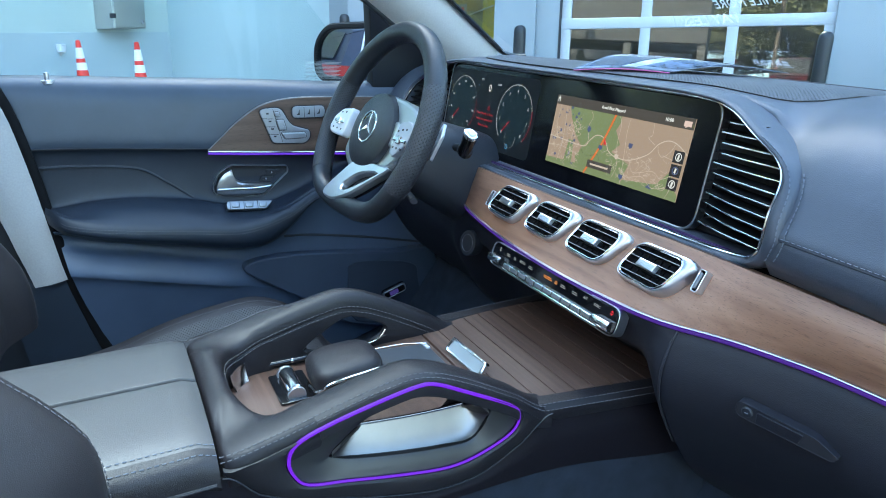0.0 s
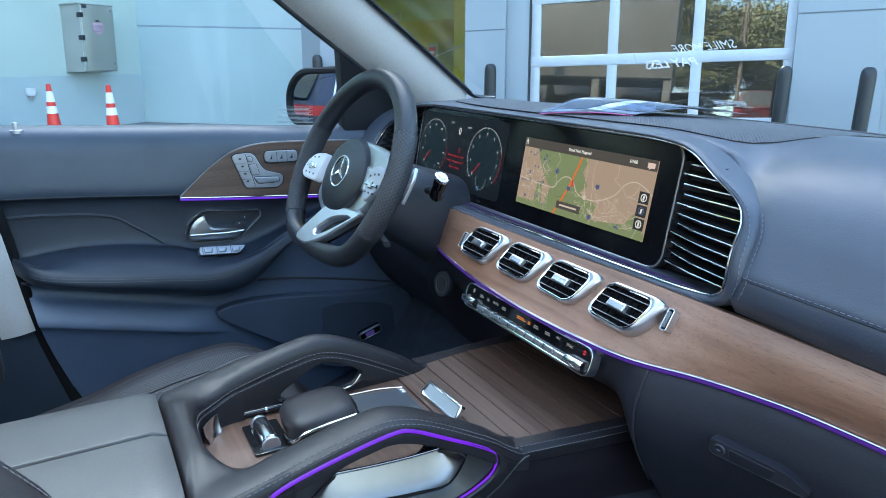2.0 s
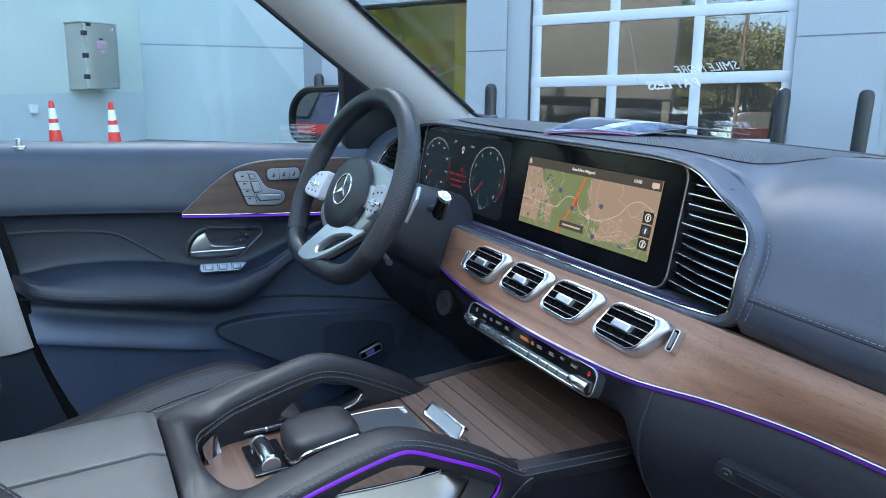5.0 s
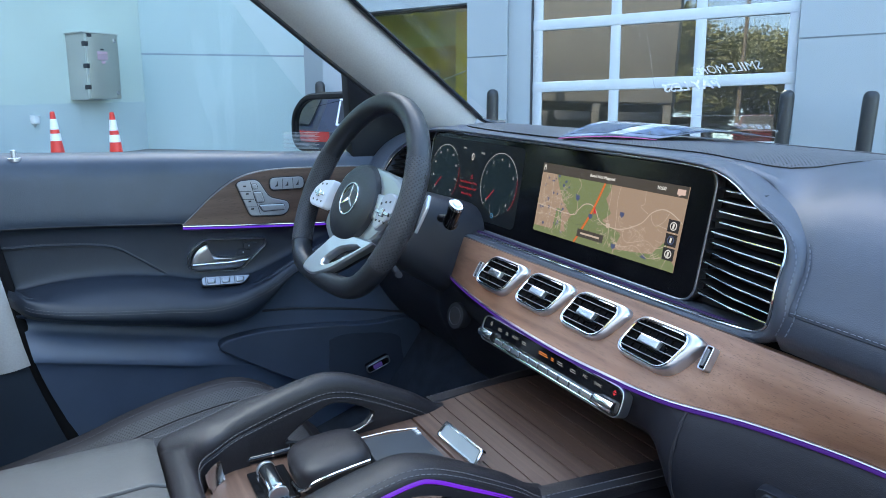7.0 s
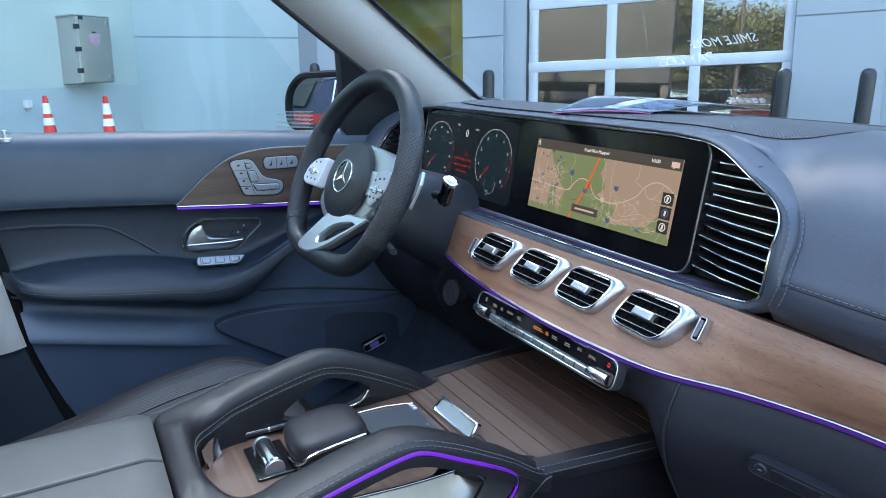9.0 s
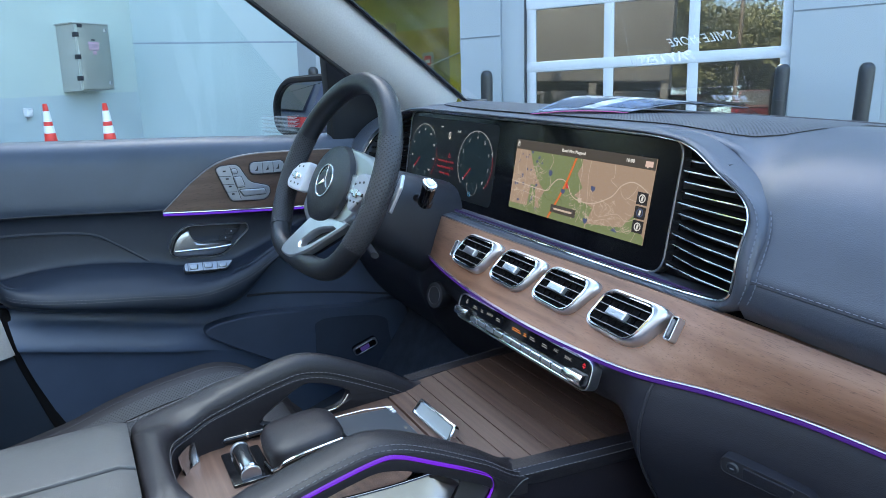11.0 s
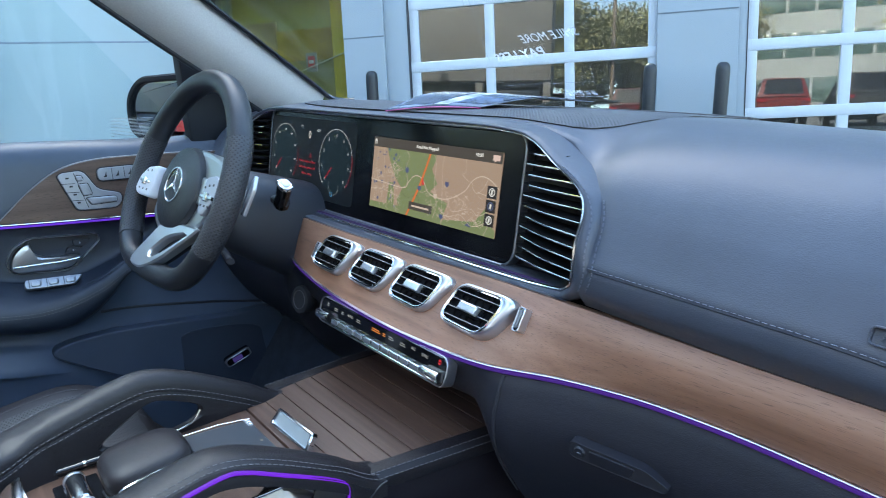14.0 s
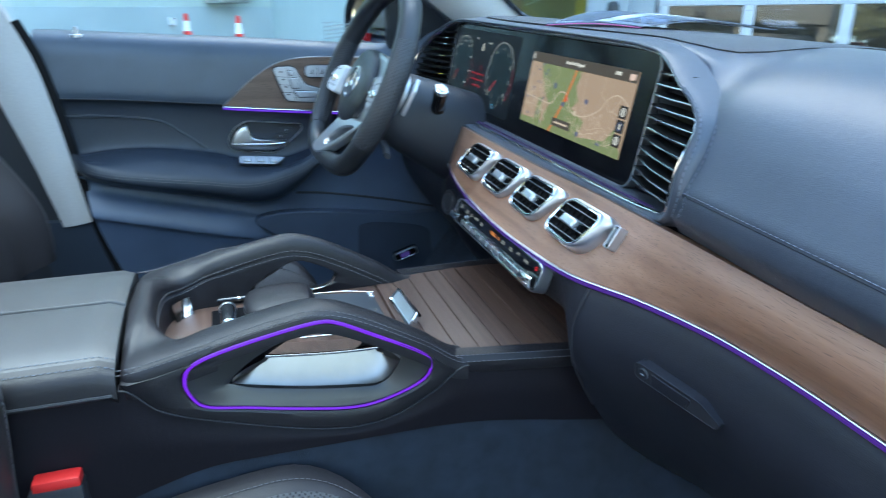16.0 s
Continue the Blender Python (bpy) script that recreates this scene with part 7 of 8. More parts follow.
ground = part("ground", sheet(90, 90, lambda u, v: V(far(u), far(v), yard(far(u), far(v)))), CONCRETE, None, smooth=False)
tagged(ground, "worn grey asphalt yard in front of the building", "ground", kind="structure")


def wall_part(name, pl, a0, a1, z0, z1, out, back, m_, label, cat="wall"):
    ob = part(name, slab(pl, [(a0, z0), (a1, z0), (a1, z1), (a0, z1)], out, back, 0.004), m_, None, smooth=False)
    return tagged(ob, label, cat, kind="structure")


fac = facing(0, 10.14, 0.915, -0.403)
# TOP is out of view, raised so the walls shade car and yard
BOT, TOP = -1.6, 12.0
wall_part("wall_pier_1", fac, 0.39, 1.00, BOT, 3.0, 0.0, -0.4, PIER, "light grey panelled pier beside the workshop door")
wall_part("wall_pier_2", fac, 4.66, 5.62, BOT, 3.0, 0.0, -0.4, PIER, "light grey panelled pier between workshop doors")
wall_part("wall_lintel", fac, -2.1, 12.0, 3.0, TOP, 0.0, -0.4, PIER, "unseen grey wall above the doors, raised to block the sun")
wall_part("wall_end", fac, -2.1, -1.75, BOT, 3.0, 0.0, -0.4, PIER, "light grey panelled corner pier")
wall_part("wall_far_pier", fac, 9.1, 12.0, BOT, 3.0, 0.0, -0.4, PIER, "light grey panelled pier")
wall_part("wall_shop_lintel", fac, -1.75, 0.39, 1.98, 3.0, 0.0, -0.4, PIER, "light grey panelled wall above the shop window")
for a0, a1 in ((0.39, 1.00), (4.66, 5.62)):
    tagged(part("trim_groove", slab(fac, [(a0 + 0.002, 1.211), (a1 - 0.002, 1.211), (a1 - 0.002, 1.229), (a0 + 0.002, 1.229)], 0.004, -0.01, 0.001), mat("grey joint sealant", (0.11, 0.13, 0.15), 0.7), None), "dark joint across the pier panels", "trim", kind="structure")
tagged(part("wall_inside", slab(fac, [(-1.75, BOT), (9.1, BOT), (9.1, 3.0), (-1.75, 3.0)], -4.0, -4.1, 0.01), SHADOW, None), "workshop back wall, coloured dark for the shade inside", "wall", kind="structure")


def workshop_door(a0, pitch, cols, name, jamb_w=0.20):
    d = thing(name, fac(a0, BOT, 0), "white framed glass workshop door, closed", "garage door", kind="structure")
    w = pitch * cols
    for i in range(cols + 1):
        c = a0 + pitch * i
        part("mullion", slab(fac, [(c - 0.065, BOT), (c + 0.065, BOT), (c + 0.065, 3.0), (c - 0.065, 3.0)], -0.12, -0.20, 0.01), ALU, d)
    for k in range(6):
        z = 0.772 + 0.84 * (k - 3)
        part("rail", slab(fac, [(a0 - 0.065, z - 0.07), (a0 + w + 0.065, z - 0.07), (a0 + w + 0.065, z + 0.07), (a0 - 0.065, z + 0.07)], -0.115, -0.205, 0.01), ALU, d)
        for i in range(cols):
            c = a0 + pitch * i
            part("pane", slab(fac, [(c + 0.065, z + 0.07), (c + pitch - 0.065, z + 0.07), (c + pitch - 0.065, z + 0.77), (c + 0.065, z + 0.77)], -0.155, -0.165, 0.001), GLASS_DOOR, d, smooth=False)
    part("jamb", slab(fac, [(a0 - jamb_w, BOT), (a0 - 0.065, BOT), (a0 - 0.065, 3.0), (a0 - jamb_w, 3.0)], -0.05, -0.3, 0.01), PIER, d)
    part("jamb_gap", slab(fac, [(a0 - 0.075, BOT), (a0 - 0.064, BOT), (a0 - 0.064, 3.0), (a0 - 0.075, 3.0)], -0.04, -0.3, 0.002), KEY_LINE, d)
    return d


workshop_door(1.41, 1.07, 3, "door_1", 0.41)
workshop_door(5.80, 1.07, 3, "door_2")
win = thing("window_1", fac(-1.7, BOT, 0), "large shop window, yellow reflection built behind its glass", "window", kind="structure")
part("pane", slab(fac, [(-1.75, BOT), (0.39, BOT), (0.39, 1.98), (-1.75, 1.98)], -0.15, -0.16, 0.001), pane_mat("shop window glass", (0.70, 0.72, 0.66), 0.035), win, smooth=False)
part("window_frame", frame_ring(fac, [(-1.75, BOT), (0.39, BOT), (0.39, 1.98), (-1.75, 1.98)], [(-1.73, BOT + 0.06), (0.375, BOT + 0.06), (0.375, 1.955), (-1.73, 1.955)], -0.1, -0.2, 0.01), KEY_LINE, win)
# YEL and OLIVE carry the shop glass's blurred reflections as colour
YEL = mat("yellow reflection tone", (0.74, 0.58, 0.07), 0.6, vary=0.2, vscale=1.0)
OLIVE = mat("olive shop wall with reflection tint", (0.36, 0.35, 0.17), 0.8, vary=0.25, vscale=0.8)
tagged(part("wall_shop_back", slab(fac, [(-1.74, BOT), (0.6, BOT), (0.6, 3.0), (-1.74, 3.0)], -0.60, -0.7, 0.01), OLIVE, None), "olive wall inside the shop window, tinted for its reflections", "wall", kind="structure")
# yellow strips added where the glass only mirrors yellow
screen_ = thing("shop_reflection_strips", fac(0.2, BOT, -0.5), "yellow strips standing in for a reflection in the shop window", "curtain")
for k in range(5):
    part("strip", sheet(2, 12, lambda u, v: fac(0.03 + 0.085 * k + 0.098 * u, BOT + 3.55 * v, -0.44 - 0.008 * (k % 2) + 0.004 * math.sin(3 * v + k)), -fac.n * 0.006), YEL, screen_)
crate = thing("shop_brown_panel", fac(-1.2, BOT, -0.5), "brown panel behind the shop glass", "partition")
part("panel", slab(fac, [(-1.74, BOT), (-0.92, BOT), (-0.92, 1.62), (-1.74, 1.62)], -0.50, -0.55, 0.01), mat("brown panel tone", (0.33, 0.25, 0.17), 0.7, vary=0.1, vscale=1.5), crate)
# added sheet that paints an orange-brown blur mirrored in the glass
shelf_ = thing("shop_reflection_band", fac(-0.4, 1.3, -0.52), "ochre sheet standing in for an orange blur in the shop glass", "panel")
part("blur_sheet", sheet(14, 6, lambda u, v: fac(-0.92 + 0.95 * u, 1.02 + 0.46 * v, -0.52 - 0.01 * math.sin(8 * u)), -fac.n * 0.01), mat("ochre blur tone", (0.42, 0.29, 0.08), 0.8, vary=0.3, vscale=3), shelf_)
# added rod that draws the reflection's slanted white line
rail_ = thing("shop_light_line", fac(-0.5, 0.9, -0.43), "thin pale rod for a slanted light line in the shop glass", "cable")
part("line", rod(fac(-0.80, 0.76, -0.42), fac(0.36, 1.13, -0.42), 0.010, 8), mat("pale line tone", (0.6, 0.6, 0.5), 0.5), rail_)

sign = thing("wall_sign", fac(-0.33, 0.98, -0.44), "small red sign on a grey plate inside the shop window", "sign")
part("plate", slab(fac, rpoly([(-0.42, 0.84), (-0.24, 0.84), (-0.24, 1.12), (-0.42, 1.12)], 0.01), -0.43, -0.45, 0.003), mat("grey sign plate", (0.33, 0.33, 0.30), 0.6), sign)
part("red_panel", slab(fac, rpoly([(-0.385, 0.90), (-0.275, 0.90), (-0.275, 1.07), (-0.385, 1.07)], 0.01), -0.424, -0.43, 0.002), mat("red sign panel", (0.6, 0.04, 0.04), 0.5), sign)
part("white_bar", slab(fac, [(-0.37, 0.96), (-0.29, 0.96), (-0.29, 1.01), (-0.37, 1.01)], -0.420, -0.424, 0.001), mat("white sign print", (0.7, 0.7, 0.7), 0.5), sign)

# recessed wall and the side wall with the cabinet
rec = facing(-5.95, 13.6, 3.35, -0.7)
wall_part("wall_recess", rec, 0.0, 3.45, BOT, 12.0, 0.0, -0.3, WALL_BLUE, "pale blue panelled wall")
tagged(part("trim_recess", slab(rec, [(0.004, 1.740), (3.44, 1.597), (3.44, 1.627), (0.004, 1.770)], 0.004, -0.01, 0.001), mat("panel joint", (0.22, 0.27, 0.32), 0.8), None), "dark joint across the blue wall", "trim", kind="structure")
side = facing(-5.95 - 0.403 * 9, 13.6 - 0.915 * 9, 0.403, 0.915)
wall_part("wall_side", side, 0.0, 9.03, BOT - 0.4, 12.0, 0.0, -0.3, WALL_PALE, "pale green-blue stucco wall")
tagged(part("wall_side_base", slab(side, [(0.0, BOT - 0.4), (9.0, BOT - 0.4), (9.0, 0.836), (0.0, 0.165)], 0.012, -0.02, 0.004), WALL_LOW, None, smooth=False), "grey-blue painted wall base", "wall", kind="structure")
ret = facing(-2.6, 12.9, 0.62, -0.78)
wall_part("wall_return", ret, 0.0, 2.0, BOT, 12.0, 0.0, -0.2, PIER, "light grey return wall")

# grey cabinet on the side wall
cab = thing("electrical_cabinet", side(7.86, 1.0, 0), "grey steel electrical cabinet on the stucco wall", "cabinet")
CAB = mat("grey enamel", (0.30, 0.32, 0.30), 0.45, vary=0.06, vscale=3)
BAND_METAL = mat("bright steel edge", (0.6, 0.6, 0.58), 0.3, 1.0)
c0, c1, cz0, cz1, cd = 7.366, 8.05, 0.795, 1.92, 0.45


def skew(a0, z0, a1, z1):
    """A box outline sheared so that its level edges fit the camera's view."""
    return [(a, z + 0.07 * (a - 7.7)) for a, z in ((a0, z0), (a1, z0), (a1, z1), (a0, z1))]


STEEL = mat("brushed cabinet steel", (0.33, 0.34, 0.31), 0.38, 0.55, vary=0.08, vscale=2.5)
part("body", slab(side, skew(c0, cz0, c1, cz1), cd, 0.0, 0.006), CAB, cab)
part("top_flange", slab(side, skew(c0 - 0.03, cz1 + 0.002, c1 + 0.02, cz1 + 0.022), cd + 0.015, 0.0, 0.004), CAB, cab)
dr = part("door", slab(side, skew(c0 + 0.012, cz0 + 0.015, c1 - 0.012, cz1 - 0.015), cd + 0.03, cd, 0.008), STEEL, cab, "brushed steel cabinet door")
part("door_edge", slab(side, skew(c0 + 0.004, cz0 + 0.015, c0 + 0.030, cz1 - 0.015), cd + 0.034, cd, 0.004), BAND_METAL, cab)
for z in (cz0 + 0.21, cz0 + 0.57, cz1 - 0.18):
    part("hinge", slab(side, skew(c0 - 0.012, z - 0.040, c0 + 0.050, z + 0.040), cd + 0.042, cd - 0.05, 0.008), PLASTIC, cab)
for z in (cz0 + 0.11, cz1 - 0.10):
    lt = part("latch", slab(side, rpoly(skew(c1 - 0.115, z - 0.035, c1 - 0.055, z + 0.035), 0.02), cd + 0.05, cd, 0.01), DULL, dr)
    part("latch_slot", slab(side, skew(c1 - 0.092, z - 0.006, c1 - 0.078, z + 0.030), cd + 0.056, cd + 0.04, 0.002), PLASTIC, lt)
PINKP = mat("faded pink print", (0.42, 0.27, 0.33), 0.6)
part("warning_plate", slab(side, skew(7.59, 1.475, 7.80, 1.62), cd + 0.033, cd, 0.001), PINKP, dr)
part("warning_foot", slab(side, skew(7.665, 1.405, 7.745, 1.465), cd + 0.033, cd, 0.001), PINKP, dr)
part("plate_print", join(*[slab(side, skew(7.61, z, 7.78, z + 0.016), cd + 0.035, cd, 0.0005) for z in (1.495, 1.53, 1.565)]), mat("grey plate print", (0.30, 0.24, 0.30), 0.6), dr)
part("plate_head", slab(side, skew(7.655, 1.640, 7.735, 1.665), cd + 0.033, cd, 0.001), PLASTIC, dr)
part("rating_plate", slab(side, skew(7.405, 1.855, 7.50, 1.915), cd + 0.034, cd, 0.001), PLASTIC, dr)
sock = thing("wall_socket", side(6.6, 0.3, 0), "small white covered socket on the wall base", "socket")
sc = part("cover", slab(side, rpoly([(6.575, 0.335), (6.675, 0.335), (6.69, 0.475), (6.56, 0.475)], 0.02), 0.11, 0.0, 0.025), mat("white plastic", (0.6, 0.62, 0.64), 0.5), sock)
part("conduit", rod(side(6.625, 0.33, 0.04), side(6.625, 0.285, 0.04), 0.018, 10), DULL, sock)


def stand(a, b):
    """The yard under a place given by the building's axes."""
    p = site(a, b)
    return V(p.x, p.y, 0.0)


CONE = mat("orange-red cone rubber", (0.70, 0.030, 0.02), 0.5, vary=0.08)
BAND = mat("white reflective band", (0.78, 0.80, 0.82), 0.35, vary=0.03)


def cone(a, b):
    c = thing("traffic_cone", stand(a, b), "orange traffic cone with two white bands standing in the yard", "traffic cone", "traffic cones")
    o = stand(a, b)
    R = lambda z: 0.125 - 0.095 * z / 0.90
    def ringz(z, extra=0.0):
        return [o + V((R(z) + extra) * math.cos(6.283 * i / 24), (R(z) + extra) * math.sin(6.283 * i / 24), z) for i in range(24)]
    part("foot", box(o + V(0, 0, 0.02), (0.36, 0.36, 0.04), 0.012), PLASTIC, c)
    part("shell", loft([ringz(0.04), ringz(0.3), ringz(0.6), ringz(0.90), ringz(0.91, -0.008)]), CONE, c)
    part("band", loft([ringz(0.655, -0.003), ringz(0.655, 0.003), ringz(0.805, 0.003), ringz(0.805, -0.003)], True, False, True), BAND, c)
    part("band", loft([ringz(0.49, -0.003), ringz(0.49, 0.003), ringz(0.595, 0.003), ringz(0.595, -0.003)], True, False, True), BAND, c)
    return c


for px_a, px_b in ((-5.70, 9.95), (-4.71, 9.70)):
    cone(px_a, px_b)
POST = mat("black bollard sleeve", (0.016, 0.018, 0.022), 0.45, vary=0.1)


def bollard(x, y, h=1.215):
    o = V(x, y, 0)
    c = thing("bollard", o, "black plastic covered bollard in front of the building", "bollard", "bollards")
    r = 0.080
    prof = [(0.0, r), (0.06, r), (h - 0.095, r), (h - 0.045, r * 0.93), (h - 0.015, r * 0.7), (h, r * 0.35)]
    part("post", loft([[o + V(q * math.cos(6.283 * i / 24), q * math.sin(6.283 * i / 24), z) for i in range(24)] for z, q in prof]), POST, c)
    part("ring", loft([[o + V((r + 0.006) * math.cos(6.283 * i / 24), (r + 0.006) * math.sin(6.283 * i / 24), z) for i in range(24)] for z in (0.0, 0.05)], True, True), PLASTIC, c)
    return c


for bx_, by_, bh_ in ((-7.0, 5.13, 1.215), (-9.69, 3.64, 1.32), (-4.31, 7.49, 1.215), (-3.52, 7.79, 1.215)):
    bollard(bx_, by_, bh_)


# ---- what the glass mirrors: trees and parked cars across the yard ----
# leaf colour lightened and browned to carry the haze in the glass
LEAF = mat("hazed leaf green", (0.20, 0.195, 0.085), 0.8, vary=0.4, vscale=0.6)
# yellow-green leaf, its colour brightened for the sunlight on it
SUNNY = mat("sunlit yellow-green leaf", (0.42, 0.44, 0.055), 0.7, vary=0.3, vscale=0.8)
BARK = mat("grey bark", (0.22, 0.17, 0.13), 0.9, bump=1.0, scale=20)


def tree(x, y, h, seed, leaf=None):
    r = random.Random(seed)
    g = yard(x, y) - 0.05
    t = thing("tree", (x, y, g), "leafy green tree standing across the yard", "tree", "trees across the yard")
    lean = V(r.uniform(-0.4, 0.4), r.uniform(-0.4, 0.4), 0)
    pts = [V(x, y, g) + lean * (k / 5) ** 2 + V(0, 0, h * 0.6 * k / 5) for k in range(6)]
    limbs = [sweep(pts, oval(0.22, 0.22, 8), (1, 0, 0), scale=lambda q: 1.0 - 0.65 * q)]
    tips = []
    for k in range(9):
        a, up = r.uniform(0, 6.28), r.uniform(0.3, 0.6)
        base = pts[0].lerp(pts[-1], 0.45 + 0.55 * k / 8)
        tip = base + V(math.cos(a) * h * 0.24, math.sin(a) * h * 0.24, h * up * 0.5)
        limbs.append(sweep([base, base.lerp(tip, 0.5) + V(0, 0, -0.2), tip], oval(0.07, 0.07, 6), (0.3, 0.2, 1), scale=lambda q: 1.0 - 0.7 * q))
        tips.append(tip)
    part("trunk", join(*limbs), BARK, t)
    vs, fs = [], []
    for k in range(9000):
        c = r.choice(tips + [pts[-1] + V(0, 0, h * 0.12)])
        d = V(r.gauss(0, 1), r.gauss(0, 1), r.gauss(0, 0.7)) * h * 0.085
        o = c + d
        u = V(r.uniform(-1, 1), r.uniform(-1, 1), r.uniform(-1, 1)).normalized() * r.uniform(0.06, 0.14)
        w = u.orthogonal().normalized() * u.length * 0.6
        b = len(vs)
        vs += [o - u, o + w, o + u, o - w]
        fs.append((b, b + 1, b + 2, b + 3))
    bm = bmesh.new()
    W = [bm.verts.new(v) for v in vs]
    for f in fs:
        bm.faces.new([W[i] for i in f])
    part("crown", bm, leaf or LEAF, t, smooth=False)
    return t


CAR_GLASS = mat("tinted car glass", (0.012, 0.014, 0.018), 0.3, vary=0.0, spec=0.25)
LAMP_RED = mat("red lamp glass", (0.30, 0.006, 0.010), 0.25, vary=0.0)


def parked_car(x, y, turn, paint, label, tall=1.55, high=1.0, lamp=0.80):
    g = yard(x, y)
    c = thing("parked_car", (x, y, g), label, "car", "parked cars")
    m = Matrix.Translation((x, y, g)) @ Matrix.Rotation(turn, 4, "Z") @ Matrix.Diagonal((1, 1, high, 1))
    P = mat("car paint " + label.split()[0], paint, 0.4, coat=0.15, vary=0.03, spec=0.3)
    side_ = [(-2.3, 0.45), (-2.3, 0.85), (-2.15, 1.0), (-1.35, 1.08), (1.5, 1.06), (2.2, 0.92), (2.35, 0.70), (2.3, 0.42)]
    roof_ = [(-2.22, 1.0), (-1.95, tall - 0.06), (-1.5, tall), (0.35, tall), (0.75, tall - 0.08), (1.45, 1.05)]
    def prism(pts, w, top_w):
        rings = []
        for q, k in ((-1, 0.97), (-0.96, 1.0), (0.96, 1.0), (1, 0.97)):
            zc = 0.8
            rings.append([m @ V(a, q * (w if b < 1.09 else w - (w - top_w) * (b - 1.0) / (tall - 1.0)), zc + (b - zc) * k) for a, b in pts])
        return loft(rings)
    part("body", prism(side_, 0.92, 0.92), P, c)
    cab_ = part("cabin", prism(roof_, 0.90, 0.68), P, c)
    for q in (-1, 1):
        for a0, a1 in ((-1.90, -1.52), (-1.45, -0.45), (-0.35, 0.62)):
            part("window", loft([[m @ V(a, q * (0.895 - 0.21 * (b - 1.0) / (tall - 1.0) + e), b) for a, b in ((a0 - 0.02, 1.10), (a1 + (0.5 if a1 > 0 else 0), 1.10), (a1, tall - 0.10), (a0 + 0.1, tall - 0.10))] for e in (0.0, 0.012)]), CAR_GLASS, cab_)
            trim_ = lambda d: [(a0 - 0.05 - d, 1.08), (a1 + (0.5 if a1 > 0 else 0) + 0.03 + d, 1.08), (a1 + 0.01 + d, tall - 0.08), (a0 + 0.09 - d, tall - 0.08)]
            part("window_trim", loft([[m @ V(a, q * (0.893 - 0.21 * (b - 1.0) / (tall - 1.0) + e), b) for a, b in trim_(0.0)] for e in (0.0, 0.010)]), SATIN, cab_)
        for a in (-1.42, 1.42):
            w = part("wheel", loft([[m @ V(a + 0.35 * k * math.cos(6.283 * i / 24), q * d, 0.35 + 0.35 * k * math.sin(6.283 * i / 24)) for i in range(24)] for d, k in ((0.72, 0.9), (0.74, 1.0), (0.92, 1.0), (0.945, 0.9))]), PLASTIC, c)
            part("rim", loft([[m @ V(a + 0.23 * k * math.cos(6.283 * i / 20), q * d, 0.35 + 0.23 * k * math.sin(6.283 * i / 20)) for i in range(20)] for d, k in ((0.93, 1.0), (0.95, 0.9), (0.945, 0.3))]), SATIN, w)
        wrap = [(-2.34, 0.60), (-2.34, 0.90), (-2.28, 0.945), (-2.08, 0.945), (-2.08, 0.90), (-2.24, 0.60)]
        part("tail_light", loft([[m @ V(a, q * b, z) for a, b in wrap] for z in (lamp, lamp + 0.11)]), LAMP_RED, c)
    part("rear_window", loft([[m @ V(a - e, b, z) for a, b, z in ((-2.19, -0.70, 1.08), (-2.19, 0.70, 1.08), (-1.98, 0.60, tall - 0.10), (-1.98, -0.60, tall - 0.10))] for e in (0.0, 0.012)]), CAR_GLASS, cab_)
    return c


rt = random.Random(9)
for k in range(6):
    tree(11 + rt.uniform(-2, 2) + 9 * (k % 2), -34 + 3.8 * k + rt.uniform(-1, 1), rt.uniform(7, 9), 20 + k)
for k in range(5):
    tree(22 + 2.4 * k, -40 + 3.6 * k, rt.uniform(8, 10), 40 + k)
# unseen row, added to block sky light and reflections in the display
for k in range(7, 13):
    tree(11 + rt.uniform(-1, 1) + 12 * (k % 2) + (2.5 if k == 8 else 0), -34 + 4.6 * k + rt.uniform(-1, 1), rt.uniform(8, 12), 20 + k)
# low row added to close bright sky gaps the lower panes mirror
for k in range(6):
    tree(8.0 + 2.2 * k, -21.5 + 1.3 * k, 4.6, 60 + k)
for cx_, cy_, paint_, txt_ in ((8.2, -13.6, (0.15, 0.012, 0.012), "red saloon car parked across the yard"), (10.0, -10.9, (0.09, 0.01, 0.012), "dark red car parked across the yard"), (11.7, -8.3, (0.03, 0.032, 0.036), "dark grey car parked across the yard"), (13.0, -5.6, (0.17, 0.022, 0.02), "bright red car parked across the yard"), (14.4, -3.0, (0.04, 0.04, 0.042), "black car parked beside a red one")):
    parked_car(cx_, cy_, radians(-48), paint_, txt_, 1.7, 1.12)
for tx_, ty_, th_ in ((-10.5, -11.0, 9), (-13.5, -8.5, 10), (-8.0, -14.0, 9), (-12.0, -14.5, 11)):
    tree(tx_, ty_, th_, int(th_ * 7 - tx_), SUNNY)
parked_car(-4.45, -6.55, radians(-66), (0.010, 0.017, 0.036), "dark blue car parked behind the driver side", 1.46, 1.03, 0.90)
for k in range(4):
    tree(-7.6 - 1.3 * k, -11.6 + 1.2 * k, 3.4, 80 + k, SUNNY)
pole = thing("utility_pole", (8.9, -11.2, yard(8.9, -11.2)), "brown wooden utility pole across the yard", "pole")
part("shaft", rod(V(8.9, -11.2, yard(8.9, -11.2) - 0.1), V(8.9, -11.2, 11.5), 0.10, 14, 0.08), BARK, pole)
part("crossarm", box((8.9, -11.2, 10.9), (1.8, 0.10, 0.12), 0.01), BARK, pole)

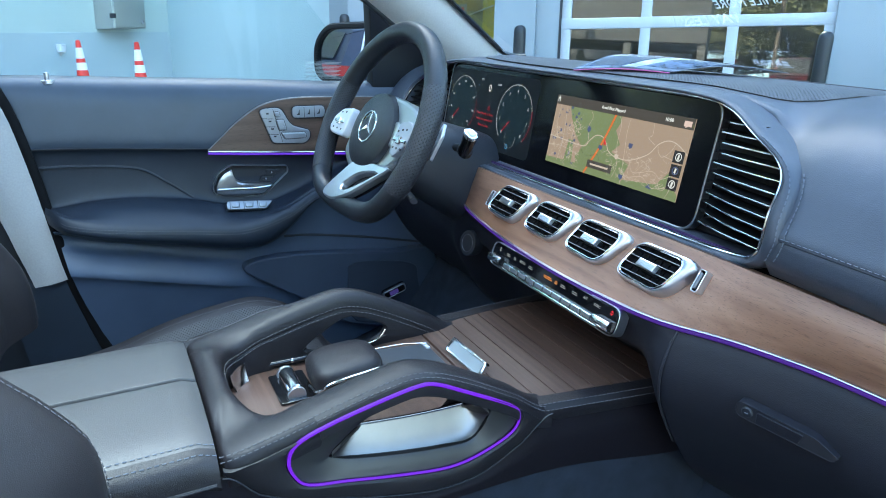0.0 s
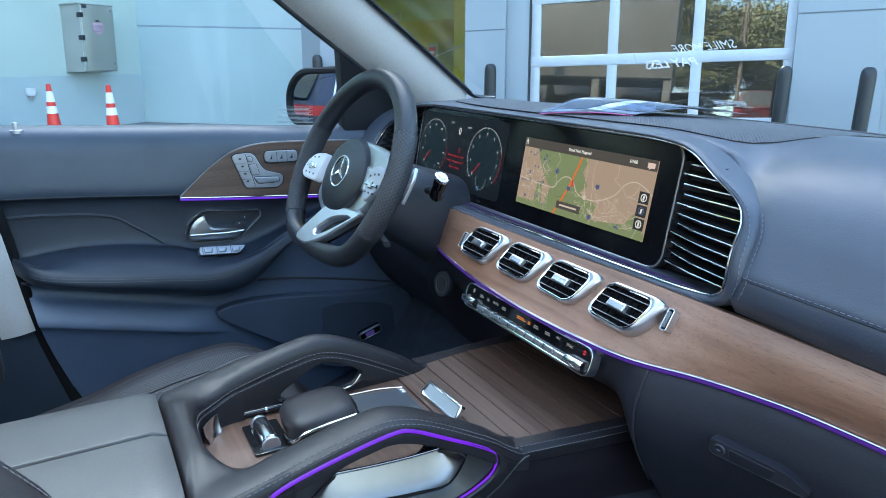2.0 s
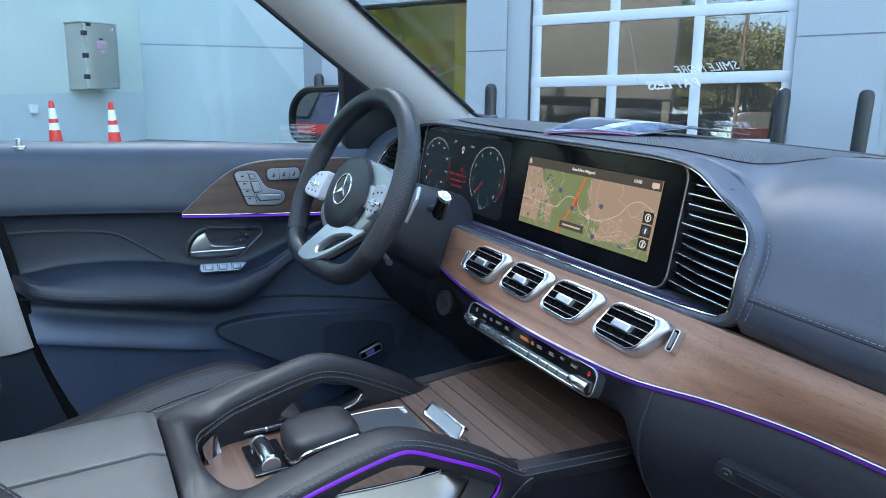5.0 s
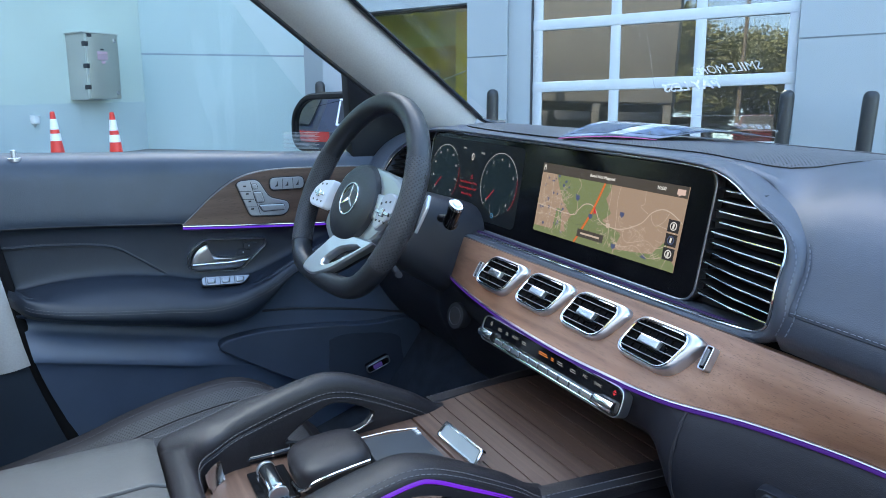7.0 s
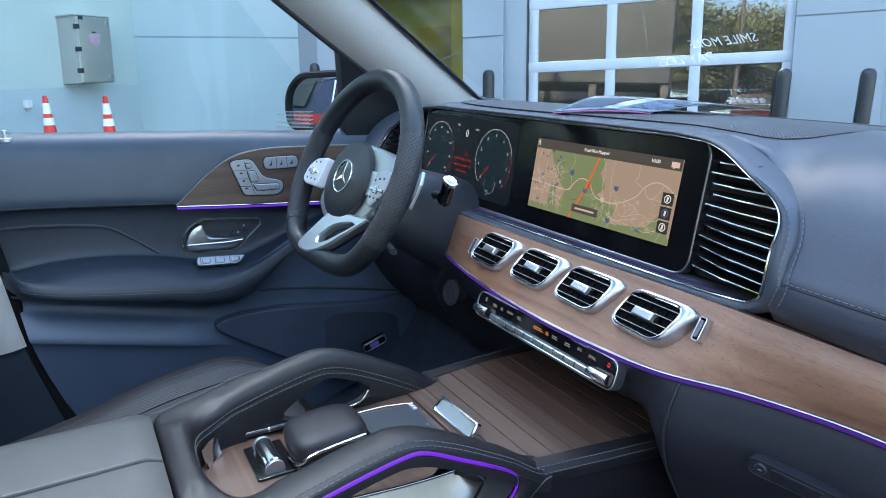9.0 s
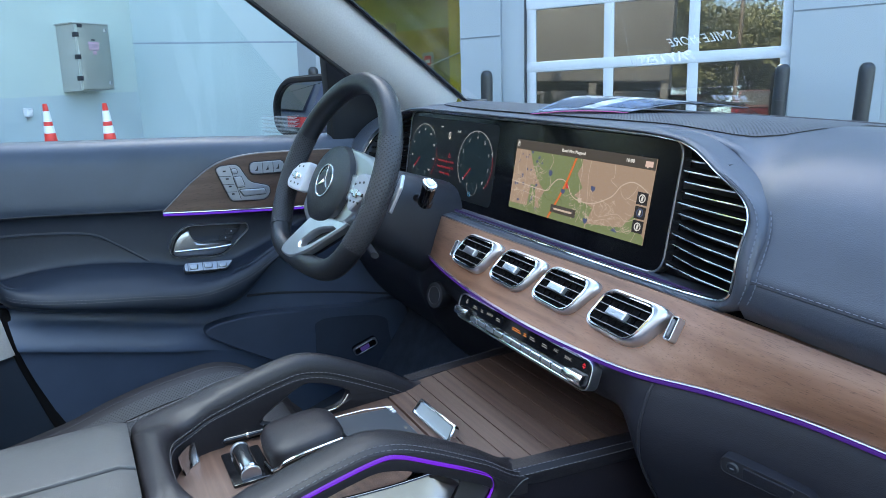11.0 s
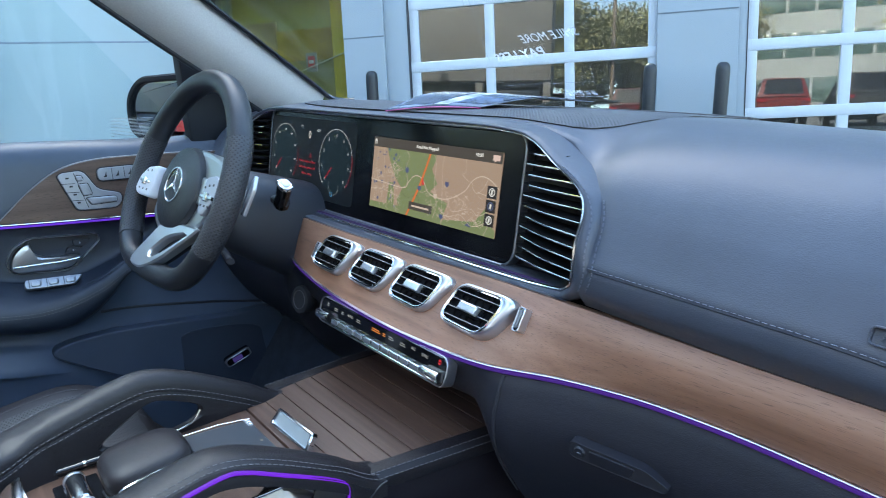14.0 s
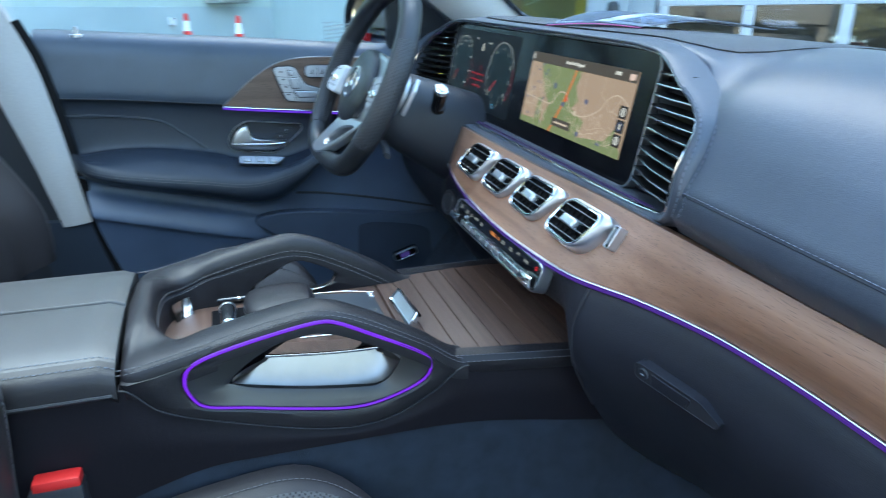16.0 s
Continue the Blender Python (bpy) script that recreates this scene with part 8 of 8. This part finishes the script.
# the pale office block beyond the cars
office = thing("office_building", (31, -19, 4.0), "pale office building with bands of windows", "building")
opl = Plane((31, -19, 0), (-0.65, -0.76, 0), (0, 0, 1))
OFFICE = mat("pale office concrete", (0.40, 0.41, 0.39), 0.8, vary=0.1, vscale=0.4)
OFFICE_GLASS = mat("green office glass", (0.10, 0.15, 0.13), 0.15, coat=0.4)
part("wall", slab(opl, [(-8, 3.0), (9, 3.0), (9, 17), (-8, 17)], 0.0, -8.0, 0.05), OFFICE, office)
for r_ in range(4):
    for k in range(9):
        part("window", slab(opl, [(-7.4 + 1.8 * k, 5.0 + 3.1 * r_), (-5.8 + 1.8 * k, 5.0 + 3.1 * r_), (-5.8 + 1.8 * k, 6.7 + 3.1 * r_), (-7.4 + 1.8 * k, 6.7 + 3.1 * r_)], 0.03, -0.1, 0.01), OFFICE_GLASS, office)
part("roof", slab(opl, [(-8.3, 17), (9.3, 17), (9.3, 17.4), (-8.3, 17.4)], 0.3, -8.3, 0.05), OFFICE, office)

# the long shop building across the yard
shop = thing("shop_building", (-1.0, -12.0, 0), "long grey-brown building, dark ground floor standing in for mirrored cars", "building")
bpl = Plane((-5.0, -14.2, 0.0), (-0.84, -0.54, 0), (0, 0, 1))
STUCCO = mat("grey-brown stucco", (0.20, 0.185, 0.165), 0.9, bump=0.4, scale=30, vary=0.15, vscale=0.5)
part("upper_wall", slab(bpl, [(-10.6, 3.5), (12, 3.5), (12, 9.5), (-10.6, 9.5)], 0.0, -6.0, 0.05), STUCCO, shop)
part("roof", slab(bpl, [(-10.9, 9.5), (12.3, 9.5), (12.3, 9.8), (-10.9, 9.8)], 0.4, -6.3, 0.05), PIER, shop)
# dark ground floor added to darken what the lower panes mirror
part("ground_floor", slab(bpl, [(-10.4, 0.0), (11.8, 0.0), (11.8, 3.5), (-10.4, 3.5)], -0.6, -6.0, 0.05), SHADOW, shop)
for k in range(9):
    a = -10.4 + 2.75 * k
    part("shop_pane", slab(bpl, [(a + 0.1, 0.5), (a + 2.6, 0.5), (a + 2.6, 3.2), (a + 0.1, 3.2)], -0.52, -0.6, 0.01), GLOSS, shop)
    part("column", slab(bpl, [(a - 0.2, 0.0), (a + 0.1, 0.0), (a + 0.1, 3.5), (a - 0.2, 3.5)], -0.1, -0.6, 0.02), STUCCO, shop)
